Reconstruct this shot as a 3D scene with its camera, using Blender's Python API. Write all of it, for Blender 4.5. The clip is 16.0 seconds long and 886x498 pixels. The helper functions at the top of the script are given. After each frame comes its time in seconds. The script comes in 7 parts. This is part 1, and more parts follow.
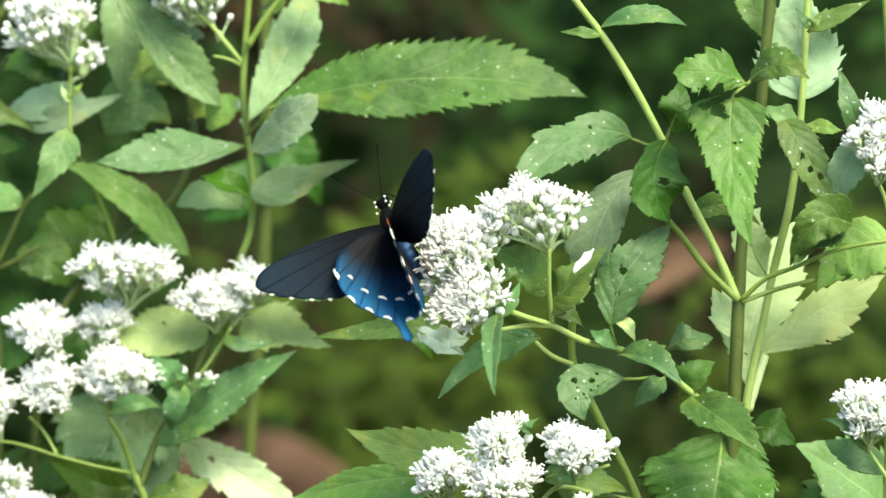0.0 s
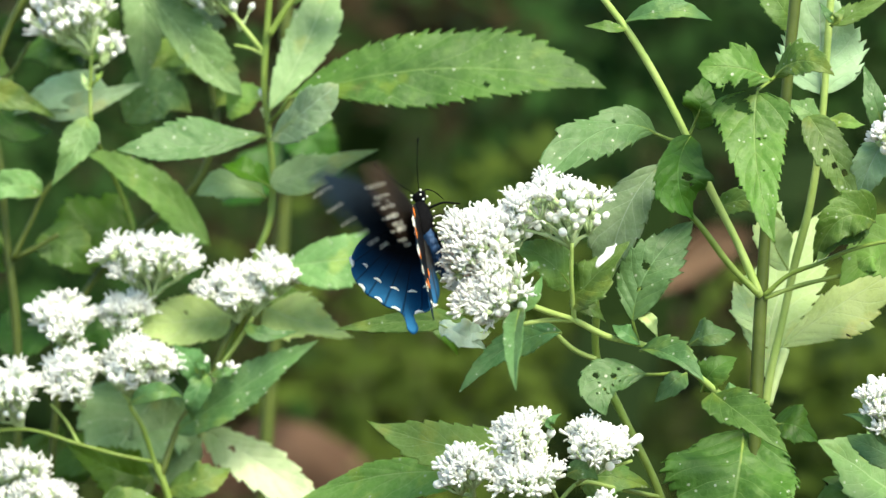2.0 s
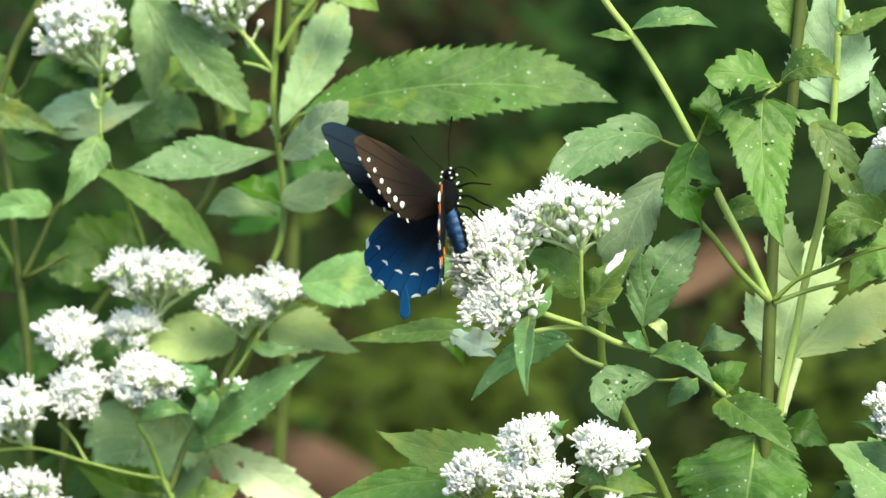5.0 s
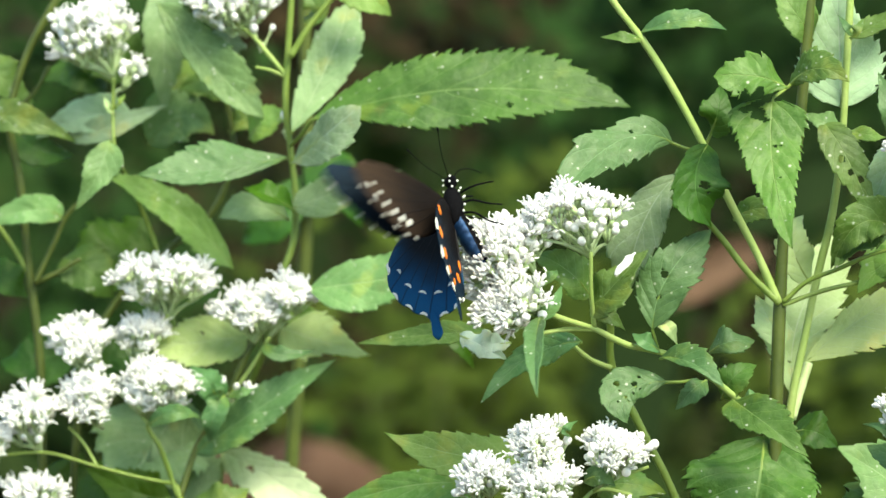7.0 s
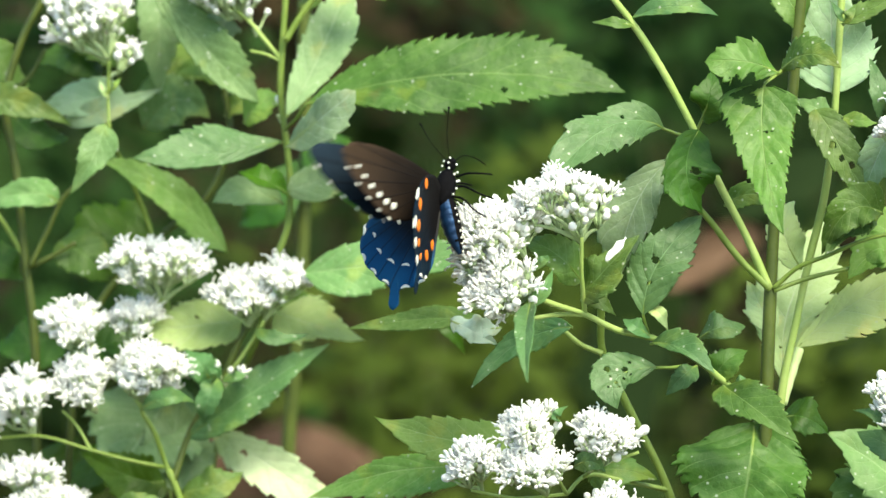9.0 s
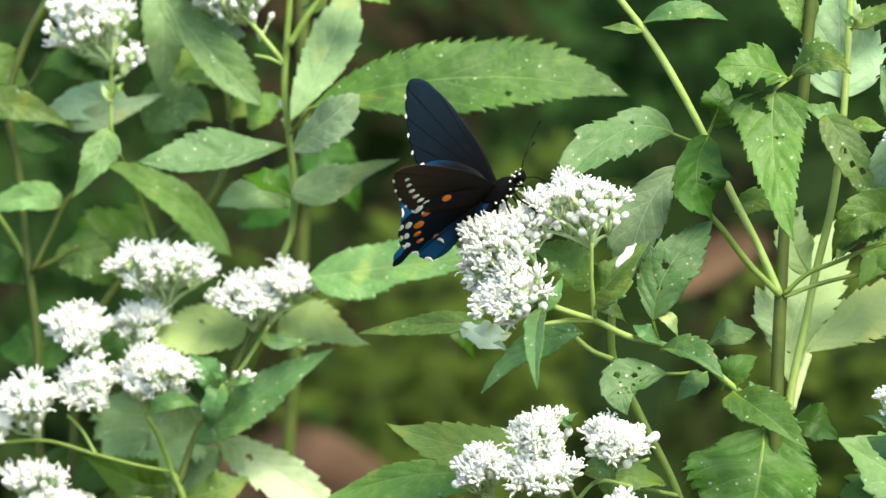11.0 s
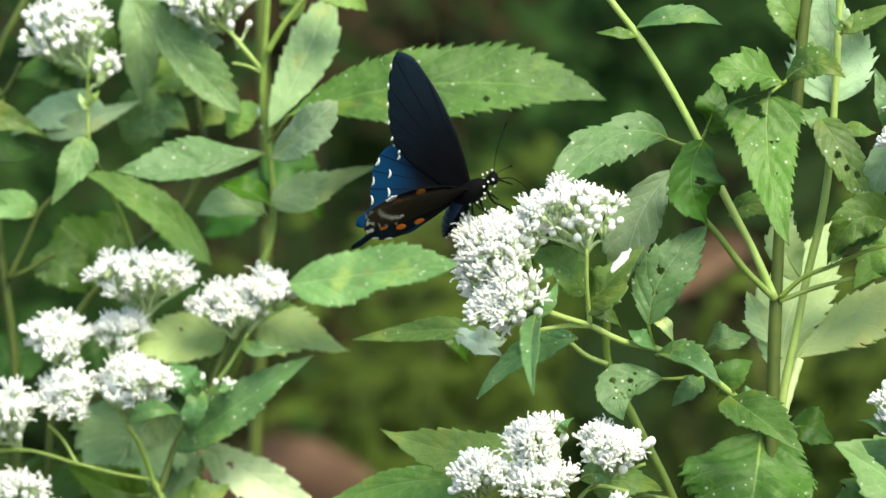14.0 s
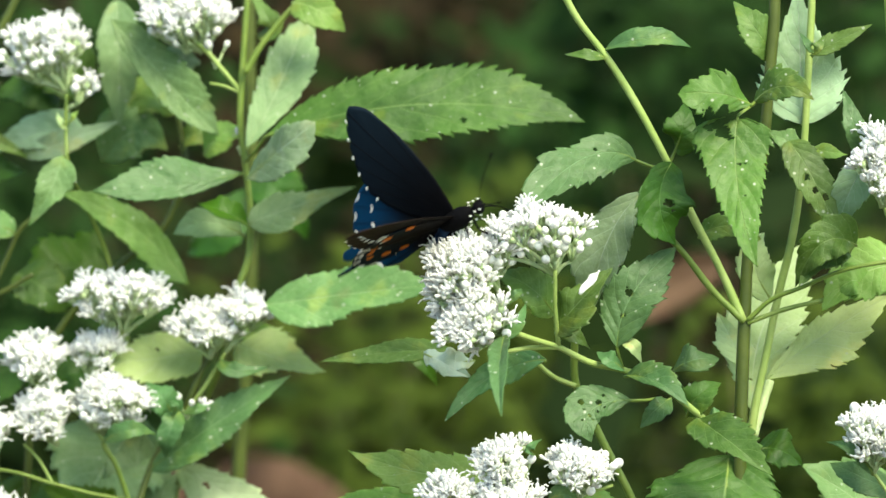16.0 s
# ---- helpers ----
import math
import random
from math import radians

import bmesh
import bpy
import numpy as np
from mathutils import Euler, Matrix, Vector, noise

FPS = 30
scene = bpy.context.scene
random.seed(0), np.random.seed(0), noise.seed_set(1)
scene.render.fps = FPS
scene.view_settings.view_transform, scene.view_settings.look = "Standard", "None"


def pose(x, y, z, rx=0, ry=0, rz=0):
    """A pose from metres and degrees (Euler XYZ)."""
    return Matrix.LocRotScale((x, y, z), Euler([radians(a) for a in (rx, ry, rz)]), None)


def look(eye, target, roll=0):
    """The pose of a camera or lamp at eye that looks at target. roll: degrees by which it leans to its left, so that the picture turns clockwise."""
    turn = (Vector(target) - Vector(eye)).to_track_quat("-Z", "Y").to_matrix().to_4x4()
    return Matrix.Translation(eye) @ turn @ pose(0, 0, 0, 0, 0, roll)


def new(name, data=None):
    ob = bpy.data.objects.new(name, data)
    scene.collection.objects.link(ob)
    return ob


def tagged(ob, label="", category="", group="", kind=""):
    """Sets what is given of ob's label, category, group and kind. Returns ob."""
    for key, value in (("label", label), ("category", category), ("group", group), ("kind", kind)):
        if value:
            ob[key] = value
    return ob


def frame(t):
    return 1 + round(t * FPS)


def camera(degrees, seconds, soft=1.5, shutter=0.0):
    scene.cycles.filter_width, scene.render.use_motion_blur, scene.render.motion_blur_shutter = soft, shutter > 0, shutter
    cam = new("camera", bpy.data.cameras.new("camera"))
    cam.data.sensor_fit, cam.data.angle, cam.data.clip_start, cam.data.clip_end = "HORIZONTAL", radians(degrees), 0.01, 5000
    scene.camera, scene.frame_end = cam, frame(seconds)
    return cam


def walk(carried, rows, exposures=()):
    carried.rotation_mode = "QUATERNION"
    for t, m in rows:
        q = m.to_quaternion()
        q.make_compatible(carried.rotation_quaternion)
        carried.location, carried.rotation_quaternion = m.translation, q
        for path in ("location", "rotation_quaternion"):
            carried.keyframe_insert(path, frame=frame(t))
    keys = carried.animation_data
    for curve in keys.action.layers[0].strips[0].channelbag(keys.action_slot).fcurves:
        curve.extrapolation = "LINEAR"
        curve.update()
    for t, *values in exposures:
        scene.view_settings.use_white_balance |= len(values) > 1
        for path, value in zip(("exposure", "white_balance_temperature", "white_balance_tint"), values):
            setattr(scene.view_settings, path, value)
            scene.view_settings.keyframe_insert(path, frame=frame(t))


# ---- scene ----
# The camera, held in the hand, with a long lens focused on the butterfly
cam = camera(10, 16.0, shutter=0.8)
cam.data.dof.use_dof = True
cam.data.dof.focus_distance, cam.data.dof.aperture_fstop = 1.455, 15.5
walk(cam, [
    (0.0, look((0.0251, -1.4825, 1.2291), (0.00701, 0.0, 0.99922), -0.43)),
    (0.5, look((0.0251, -1.4825, 1.2291), (0.00314, 0.0, 1.00137), -0.27)),
    (1.0, look((0.0251, -1.4825, 1.2291), (0.00177, 0.0, 1.00525), -0.15)),
    (1.5, look((0.0251, -1.4825, 1.2291), (0.00119, 0.0, 1.00002), -0.08)),
    (2.0, look((0.0251, -1.4825, 1.2291), (0.00050, 0.0, 0.99677), 0.01)),
    (2.5, look((0.0251, -1.4825, 1.2291), (0.00134, 0.0, 0.99922), -0.00)),
    (3.0, look((0.0251, -1.4825, 1.2291), (0.00172, 0.0, 1.00517), -0.11)),
    (3.5, look((0.0251, -1.4825, 1.2291), (-0.00198, 0.0, 1.00594), -0.33)),
    (4.0, look((0.0251, -1.4825, 1.2291), (-0.00452, 0.0, 0.99949), -0.60)),
    (6.5, look((0.0251, -1.4825, 1.2291), (-0.00171, 0.0, 1.00269), -0.79)),
    (7.0, look((0.0251, -1.4825, 1.2291), (-0.00501, 0.0, 1.00174), -0.79)),
    (7.5, look((0.0251, -1.4825, 1.2291), (-0.00606, 0.0, 1.00438), -0.78)),
    (8.0, look((0.0251, -1.4825, 1.2291), (-0.00514, 0.0, 1.00102), -0.75)),
    (8.5, look((0.0251, -1.4825, 1.2291), (-0.00311, 0.0, 0.99714), -0.71)),
    (9.0, look((0.0251, -1.4825, 1.2291), (-0.00288, 0.0, 0.99711), -0.61)),
    (11.5, look((0.0251, -1.4825, 1.2291), (-0.00501, 0.0, 0.99867), -0.61)),
    (12.0, look((0.0251, -1.4825, 1.2291), (-0.00058, 0.0, 0.99673), -0.74)),
    (12.5, look((0.0251, -1.4825, 1.2291), (0.00103, 0.0, 0.99105), -0.94)),
    (13.0, look((0.0251, -1.4825, 1.2291), (0.00215, 0.0, 0.99099), -1.02)),
    (13.5, look((0.0251, -1.4825, 1.2291), (0.00226, 0.0, 0.99307), -0.99)),
    (14.0, look((0.0251, -1.4825, 1.2291), (-0.00026, 0.0, 1.00040), -1.06)),
    (14.5, look((0.0251, -1.4825, 1.2291), (-0.00046, 0.0, 1.00283), -1.09)),
    (15.0, look((0.0251, -1.4825, 1.2291), (0.00381, 0.0, 1.00517), -1.04)),
    (15.5, look((0.0251, -1.4825, 1.2291), (0.00442, 0.0, 1.00576), -0.90)),
    (16.0, look((0.0251, -1.4825, 1.2291), (0.00716, 0.0, 1.00659), -0.82)),
], exposures=((0.0, 1.31, 7100, -1), (1.0, 1.27, 7100, -1), (4.0, 1.25, 7100, -1), (6.5, 1.26, 7100, -1), (8.5, 1.31, 7100, -1), (9.0, 1.31, 7100, -1), (11.5, 1.24, 7100, -1), (13.0, 1.2, 7100, -1), (14.0, 1.17, 7100, -1), (16.0, 1.14, 7100, -1)))

# ---- light, sky and exposure ----
world = bpy.data.worlds.new("world")
scene.world = world
world.use_nodes = True
sky = world.node_tree.nodes.new("ShaderNodeTexSky")
sky.sky_type, sky.sun_disc = "NISHITA", False
sky.sun_elevation, sky.sun_rotation = radians(55), radians(141)
world.node_tree.links.new(sky.outputs[0], world.node_tree.nodes["Background"].inputs[0])
world.node_tree.nodes["Background"].inputs[1].default_value = 0.13
sun = new("sun", bpy.data.lights.new("sun", "SUN"))
sun.data.energy, sun.data.angle, sun.data.color = 2.9, radians(35), (1.0, 0.93, 0.8)
sun.matrix_world = look((3.6, -4.4, 9.2), (0, 0, 1))

# ---- materials ----


class Nodes:
    """Short hand for building a node material."""

    def __init__(self, name):
        self.mat = bpy.data.materials.new(name)
        self.mat.use_nodes = True
        self.tree = self.mat.node_tree
        self.bsdf = self.tree.nodes["Principled BSDF"]
        self.out = self.tree.nodes["Material Output"]

    def add(self, kind, **values):
        n = self.tree.nodes.new("ShaderNode" + kind)
        for k, v in values.items():
            setattr(n, k, v)
        return n

    def link(self, a, b):
        self.tree.links.new(a, b)

    def put(self, socket, v):
        if isinstance(v, bpy.types.NodeSocket):
            self.link(v, socket)
        else:
            socket.default_value = v

    def math(self, op, a, b=0.0, c=0.0):
        n = self.add("Math", operation=op)
        for i, v in enumerate((a, b, c)):
            self.put(n.inputs[i], v)
        return n.outputs[0]

    def mix(self, f, a, b):
        n = self.add("Mix", data_type="RGBA")
        self.put(n.inputs[0], f)
        self.put(n.inputs[6], (*a, 1) if isinstance(a, tuple) else a)
        self.put(n.inputs[7], (*b, 1) if isinstance(b, tuple) else b)
        return n.outputs[2]

    def noise(self, vector, scale, detail=3.0):
        n = self.add("TexNoise")
        self.link(vector, n.inputs["Vector"])
        n.inputs["Scale"].default_value, n.inputs["Detail"].default_value = scale, detail
        return n.outputs["Fac"]

    def step(self, v, lo, hi):
        n = self.add("MapRange", interpolation_type="SMOOTHSTEP")
        self.put(n.inputs[0], v)
        n.inputs[1].default_value, n.inputs[2].default_value = lo, hi
        return n.outputs[0]

    def bump(self, height, strength, distance):
        n = self.add("Bump")
        n.inputs["Strength"].default_value, n.inputs["Distance"].default_value = strength, distance
        self.link(height, n.inputs["Height"])
        self.link(n.outputs[0], self.bsdf.inputs["Normal"])
        return n.outputs[0]

    def set(self, **values):
        names = {"color": "Base Color", "rough": "Roughness", "metal": "Metallic", "spec": "Specular IOR Level",
                 "sheen": "Sheen Weight", "coat": "Coat Weight"}
        for k, v in values.items():
            s = self.bsdf.inputs[names[k]]
            self.put(s, (*v, 1) if isinstance(v, tuple) else v)
        return self.mat


def leaf_material(name, base, deep, vein, through_light=0.3, rough=0.5, specks=0.5, brown=0.0, glow=(0.3, 0.5, 0.05)):
    """Leaf blade: mottled green, pale net of veins, small pale specks, light shining through."""
    n = Nodes(name)
    uv = n.add("UVMap", uv_map="UVMap").outputs[0]
    sep = n.add("SeparateXYZ")
    n.link(uv, sep.inputs[0])
    u, v = sep.outputs[0], sep.outputs[1]
    co = n.add("TexCoord").outputs["Object"]
    rnd = n.add("ObjectInfo").outputs["Random"]
    side = n.math("ABSOLUTE", n.math("SUBTRACT", v, 0.5))
    wob = n.math("MULTIPLY", n.noise(co, 70), 0.9)
    ribs = n.math("FRACT", n.math("ADD", n.math("SUBTRACT", n.math("MULTIPLY", u, 7.0), n.math("MULTIPLY", side, 3.4)), wob))
    rib = n.math("SUBTRACT", 1.0, n.step(n.math("ABSOLUTE", n.math("SUBTRACT", ribs, 0.5)), 0.008, 0.05))
    mid = n.math("SUBTRACT", 1.0, n.step(side, 0.004, 0.018))
    net = n.add("TexVoronoi", feature="DISTANCE_TO_EDGE")
    net.inputs["Scale"].default_value = 420.0
    n.link(co, net.inputs["Vector"])
    fine = n.math("SUBTRACT", 1.0, n.step(net.outputs["Distance"], 0.0, 0.12))
    veins = n.math("MAXIMUM", mid, n.math("MULTIPLY", rib, 0.6))
    relief = n.math("ADD", n.math("MULTIPLY", veins, 0.25), n.math("MULTIPLY", fine, 0.04))
    veins = n.math("MAXIMUM", veins, n.math("MULTIPLY", fine, 0.2))
    blotch = n.step(n.noise(co, 34, 4), 0.32, 0.68)
    stain = n.step(n.noise(co, 85, 4), 0.56, 0.7)
    grain = n.noise(co, 420, 2)
    colour = n.mix(blotch, tuple(c * 1.08 for c in base), tuple(c * 0.82 for c in deep))
    colour = n.mix(n.math("MULTIPLY", grain, 0.25), colour, vein)
    dust = n.step(n.noise(co, 240, 5), 0.5, 0.68)
    colour = n.mix(n.math("MULTIPLY", dust, 0.28), colour, vein)
    dusk = n.step(n.noise(co, 110, 5), 0.52, 0.7)
    colour = n.mix(n.math("MULTIPLY", dusk, 0.3), colour, (deep[0] * 0.7, deep[1] * 0.75, deep[2] * 0.7))
    colour = n.mix(n.math("MULTIPLY", stain, 0.42), colour, (vein[0] * 1.25, vein[1] * 0.98, vein[2] * 0.6))
    hsv = n.add("HueSaturation")
    hsv.inputs["Saturation"].default_value = 1.09
    n.put(hsv.inputs["Value"], n.math("ADD", 0.82, n.math("MULTIPLY", rnd, 0.36)))
    n.put(hsv.inputs["Hue"], n.math("ADD", 0.488, n.math("MULTIPLY", rnd, 0.022)))
    n.link(colour, hsv.inputs["Color"])
    colour = n.mix(n.math("MULTIPLY", veins, 0.8), hsv.outputs[0], vein)
    if brown:
        patch = n.step(n.noise(co, 60, 5), 0.66, 0.74)
        colour = n.mix(n.math("MULTIPLY", patch, brown), colour, (0.16, 0.1, 0.03))
    dots = n.add("TexVoronoi", feature="F1")
    dots.inputs["Scale"].default_value = 380.0
    n.link(co, dots.inputs["Vector"])
    size = n.math("ADD", 0.45, n.math("FRACT", n.math("MULTIPLY", dots.outputs["Color"], 3.77)))
    pick = n.math("GREATER_THAN", n.math("FRACT", n.math("MULTIPLY", dots.outputs["Color"], 7.31)), 1.0 - 0.5 * specks)
    speck = n.math("MULTIPLY", n.math("SUBTRACT", 1.0, n.step(n.math("DIVIDE", n.math("ADD", dots.outputs["Distance"], n.math("MULTIPLY", grain, 0.08)), size), 0.1, 0.2)), pick)
    colour = n.mix(n.math("MULTIPLY", speck, 0.8), colour, (0.62, 0.66, 0.5))
    n.set(color=colour, rough=n.math("ADD", rough + 0.02, n.math("MULTIPLY", grain, 0.2)), spec=0.5)
    nrm = n.bump(n.math("ADD", n.math("MULTIPLY", relief, -0.6), n.math("MULTIPLY", n.noise(co, 190, 4), 1.2)), 0.8, 0.001)
    tr = n.add("BsdfTranslucent")
    n.link(n.mix(0.5, colour, glow), tr.inputs[0])
    n.link(nrm, tr.inputs["Normal"])
    mx = n.add("MixShader")
    mx.inputs[0].default_value = through_light
    n.link(n.bsdf.outputs[0], mx.inputs[1])
    n.link(tr.outputs[0], mx.inputs[2])
    n.link(mx.outputs[0], n.out.inputs[0])
    return n.mat


def plain_material(name, a, b, scale, rough, spec=0.4, bump=0.0, metal=0.0):
    n = Nodes(name)
    co = n.add("TexCoord").outputs["Object"]
    f = n.noise(co, scale, 4)
    fine = n.noise(co, scale * 6, 2)
    colour = n.mix(n.step(f, 0.3, 0.7), a, b)
    colour = n.mix(n.math("MULTIPLY", fine, 0.2), colour, tuple(min(1.0, c * 1.5) for c in b))
    n.set(color=colour, rough=n.math("ADD", rough - 0.07, n.math("MULTIPLY", fine, 0.14)), spec=spec, metal=metal)
    if bump:
        n.bump(n.math("ADD", f, fine), 0.5, bump)
    return n.mat


LEAF = {
    "green": leaf_material("leaf_green", (0.133, 0.25, 0.0554), (0.0806, 0.174, 0.0356), (0.299, 0.429, 0.149), 0.34, 0.4, 1.7, 0.15),
    # darkened green for leaves in shadow: their shade is in the colour
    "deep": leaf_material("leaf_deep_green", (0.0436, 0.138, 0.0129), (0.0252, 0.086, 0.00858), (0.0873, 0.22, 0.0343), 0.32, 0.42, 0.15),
    "mid": leaf_material("leaf_mid_green", (0.085, 0.185, 0.033), (0.046, 0.122, 0.02), (0.201, 0.336, 0.0929), 0.36, 0.45, 1.1, 0.35),
    "dark": leaf_material("leaf_dark_green", (0.0913, 0.19, 0.0329), (0.057, 0.133, 0.0193), (0.228, 0.336, 0.0969), 0.3, 0.4, 1.4, 0.3),
    "light": leaf_material("leaf_light_green", (0.306, 0.482, 0.128), (0.192, 0.362, 0.0742), (0.475, 0.627, 0.237), 0.42, 0.45, 0.6, 0.2),
    "pale": leaf_material("leaf_pale_underside", (0.62, 0.75, 0.4), (0.5, 0.66, 0.3), (0.68, 0.78, 0.5), 0.4, 0.6, 0.1, glow=(0.66, 0.76, 0.32)),
    "white": leaf_material("leaf_whitish", (0.62, 0.72, 0.62), (0.48, 0.62, 0.5), (0.7, 0.78, 0.68), 0.3, 0.6, 0.1, glow=(0.66, 0.76, 0.32)),
    "yellow": leaf_material("leaf_yellow_green", (0.7, 0.82, 0.42), (0.58, 0.74, 0.3), (0.75, 0.84, 0.55), 0.6, 0.5, 0.3, 0.3, glow=(0.66, 0.76, 0.32)),
    "blue": leaf_material("leaf_blue_green", (0.112, 0.232, 0.0858), (0.0679, 0.167, 0.0515), (0.213, 0.366, 0.154), 0.28, 0.4, 1.4, 0.3),
    "dusty": leaf_material("leaf_dusty_green", (0.201, 0.353, 0.134), (0.13, 0.261, 0.0825), (0.355, 0.522, 0.228), 0.3, 0.42, 1.2, 0.25),
    "sage": leaf_material("leaf_sage_green", (0.31, 0.47, 0.225), (0.21, 0.36, 0.15), (0.45, 0.59, 0.33), 0.36, 0.45, 0.8, 0.2),
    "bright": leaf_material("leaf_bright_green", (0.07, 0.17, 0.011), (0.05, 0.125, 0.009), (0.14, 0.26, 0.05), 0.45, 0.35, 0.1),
    "variegated": leaf_material("leaf_variegated", (0.74, 0.8, 0.56), (0.3, 0.46, 0.18), (0.66, 0.74, 0.5), 0.38, 0.5, 0.3, 0.6, glow=(0.66, 0.76, 0.32)),
    "silver": leaf_material("leaf_silvery_underside", (0.451, 0.62, 0.395), (0.338, 0.508, 0.263), (0.564, 0.677, 0.489), 0.38, 0.55, 0.3),
}
STEM = {
    "green": plain_material("stem_green", (0.14, 0.22, 0.035), (0.2, 0.28, 0.055), 120, 0.45, 0.4, 0.0004),
    "olive": plain_material("stem_olive", (0.05, 0.074, 0.01), (0.08, 0.108, 0.016), 90, 0.5, 0.4, 0.0004),
    "lime": plain_material("stem_lime", (0.26, 0.37, 0.09), (0.33, 0.43, 0.13), 120, 0.5, 0.25, 0.0004),
    "pale": plain_material("stem_pale", (0.42, 0.52, 0.22), (0.5, 0.6, 0.3), 120, 0.5, 0.25, 0.0004),
    "dark": plain_material("stem_dark_olive", (0.07, 0.085, 0.022), (0.1, 0.12, 0.035), 90, 0.55, 0.3, 0.0004),
}
def petal_material(name, a, b, share):
    """Thin white petals: matt, with light shining through."""
    mat = plain_material(name, a, b, 400, 0.6, 0.3)
    tree = mat.node_tree
    bsdf, out = tree.nodes["Principled BSDF"], tree.nodes["Material Output"]
    tr, mx = tree.nodes.new("ShaderNodeBsdfTranslucent"), tree.nodes.new("ShaderNodeMixShader")
    tr.inputs[0].default_value = (0.86, 0.88, 0.82, 1)
    mx.inputs[0].default_value = share
    tree.links.new(bsdf.outputs[0], mx.inputs[1])
    tree.links.new(tr.outputs[0], mx.inputs[2])
    tree.links.new(mx.outputs[0], out.inputs[0])
    return mat


PETAL = petal_material("petal_white", (0.87, 0.88, 0.84), (0.9, 0.9, 0.87), 0.14)
BUD = petal_material("bud_white", (0.84, 0.86, 0.79), (0.9, 0.91, 0.86), 0.1)
CALYX = plain_material("calyx_green", (0.34, 0.46, 0.2), (0.46, 0.56, 0.32), 300, 0.5, 0.4)
DROPPING = plain_material("dropping_white", (0.75, 0.77, 0.74), (0.85, 0.86, 0.84), 200, 0.7, 0.2)
RUSSET = plain_material("dead_leaf_russet", (0.15, 0.085, 0.054), (0.215, 0.127, 0.084), 40, 0.75, 0.15, 0.001)
DEAD = plain_material("dead_leaf_tan", (0.24, 0.14, 0.085), (0.33, 0.205, 0.13), 40, 0.7, 0.2, 0.001)
BARK = plain_material("bark_brown", (0.1, 0.068, 0.045), (0.17, 0.12, 0.085), 14, 0.9, 0.1, 0.01)

# ---- helpers for building ----


def mesh_from(bm, name, mats, smooth=True):
    me = bpy.data.meshes.new(name)
    bm.to_mesh(me)
    bm.free()
    for m in mats if isinstance(mats, (list, tuple)) else [mats]:
        me.materials.append(m)
    if smooth:
        me.polygons.foreach_set("use_smooth", [True] * len(me.polygons))
    return me


def part(name, data, material, parent, label="", at=None):
    """One mesh object (from a bmesh or a shared mesh) under a thing or a part."""
    if isinstance(data, bmesh.types.BMesh):
        data = mesh_from(data, name, material)
    ob = new(name, data)
    ob.parent = parent
    if at is not None:
        ob.matrix_basis = at
    if label:
        ob["label"] = label
    return ob


def thing(name, x, y, z, label, category, group="", kind=""):
    ob = new(name)
    ob.empty_display_size = 0.02
    ob.location = (x, y, z)
    return tagged(ob, label, category, group, kind)


def mm(p):
    return Vector(p) * 0.001


def smooth_line(points, n):
    """About n + 1 points on a smooth line through the given ones, with no overshoot where they lie unevenly."""
    k = len(points)
    gap = [max((points[i + 1] - points[i]).length, 1e-9) for i in range(k - 1)]
    slope = [(points[i + 1] - points[i]) / gap[i] for i in range(k - 1)]
    way = [slope[0]] + [(slope[i - 1] * gap[i] + slope[i] * gap[i - 1]) / (gap[i] + gap[i - 1]) for i in range(1, k - 1)] + [slope[-1]]
    out = []
    for q in range(n + 1):
        s = q / n * (k - 1)
        i = min(int(s), k - 2)
        t, g = s - i, gap[i]
        out.append(points[i] * (2 * t ** 3 - 3 * t * t + 1) + way[i] * (g * (t ** 3 - 2 * t * t + t)) + points[i + 1] * (3 * t * t - 2 * t ** 3) + way[i + 1] * (g * (t ** 3 - t * t)))
    return out


def add_tube(bm, line, radii, sides=7, mat=0, cap=True):
    """A round tube along a line, added to bm."""
    rings = []
    ref = Vector((0.31, 0.77, 0.55))
    for k, p in enumerate(line):
        d = (line[min(k + 1, len(line) - 1)] - line[max(k - 1, 0)]).normalized()
        a = d.cross(ref).normalized()
        b = d.cross(a)
        r = radii(k / (len(line) - 1)) if callable(radii) else radii
        rings.append([bm.verts.new(p + (a * math.cos(w) + b * math.sin(w)) * r) for w in (2 * math.pi * j / sides for j in range(sides))])
    for r0, r1 in zip(rings, rings[1:]):
        for j in range(sides):
            f = bm.faces.new((r0[j], r0[(j + 1) % sides], r1[(j + 1) % sides], r1[j]))
            f.material_index = mat
    if cap:
        for ring, flip in ((rings[0], True), (rings[-1], False)):
            f = bm.faces.new(ring[::-1] if flip else ring)
            f.material_index = mat
    return rings


def add_ball(bm, centre, radii, rot=None, seg=10, rows=7, mat=0):
    """A closed round body with three radii, added to bm."""
    m = Matrix.Translation(centre) @ (rot.to_4x4() if rot else Matrix()) @ Matrix.Diagonal((*radii, 1))
    made = bmesh.ops.create_uvsphere(bm, u_segments=seg, v_segments=rows, radius=1.0, matrix=m)
    for v in made["verts"]:
        for f in v.link_faces:
            f.material_index = mat
    return made["verts"]


def stem(plant, name, points, width, material, label="", taper=0.8, nodes=True):
    """A stem or branch through points (world mm), with swollen joints and a gentle taper."""
    base = plant.location
    line = smooth_line([mm(p) - base for p in points], 7 * (len(points) - 1))
    bm = bmesh.new()
    r = width * 0.0005
    add_tube(bm, line, lambda s: r * (1 - (1 - taper) * s) * (1 + 0.05 * math.sin(s * 23)), 9)
    return part(name, bm, material, plant, label)


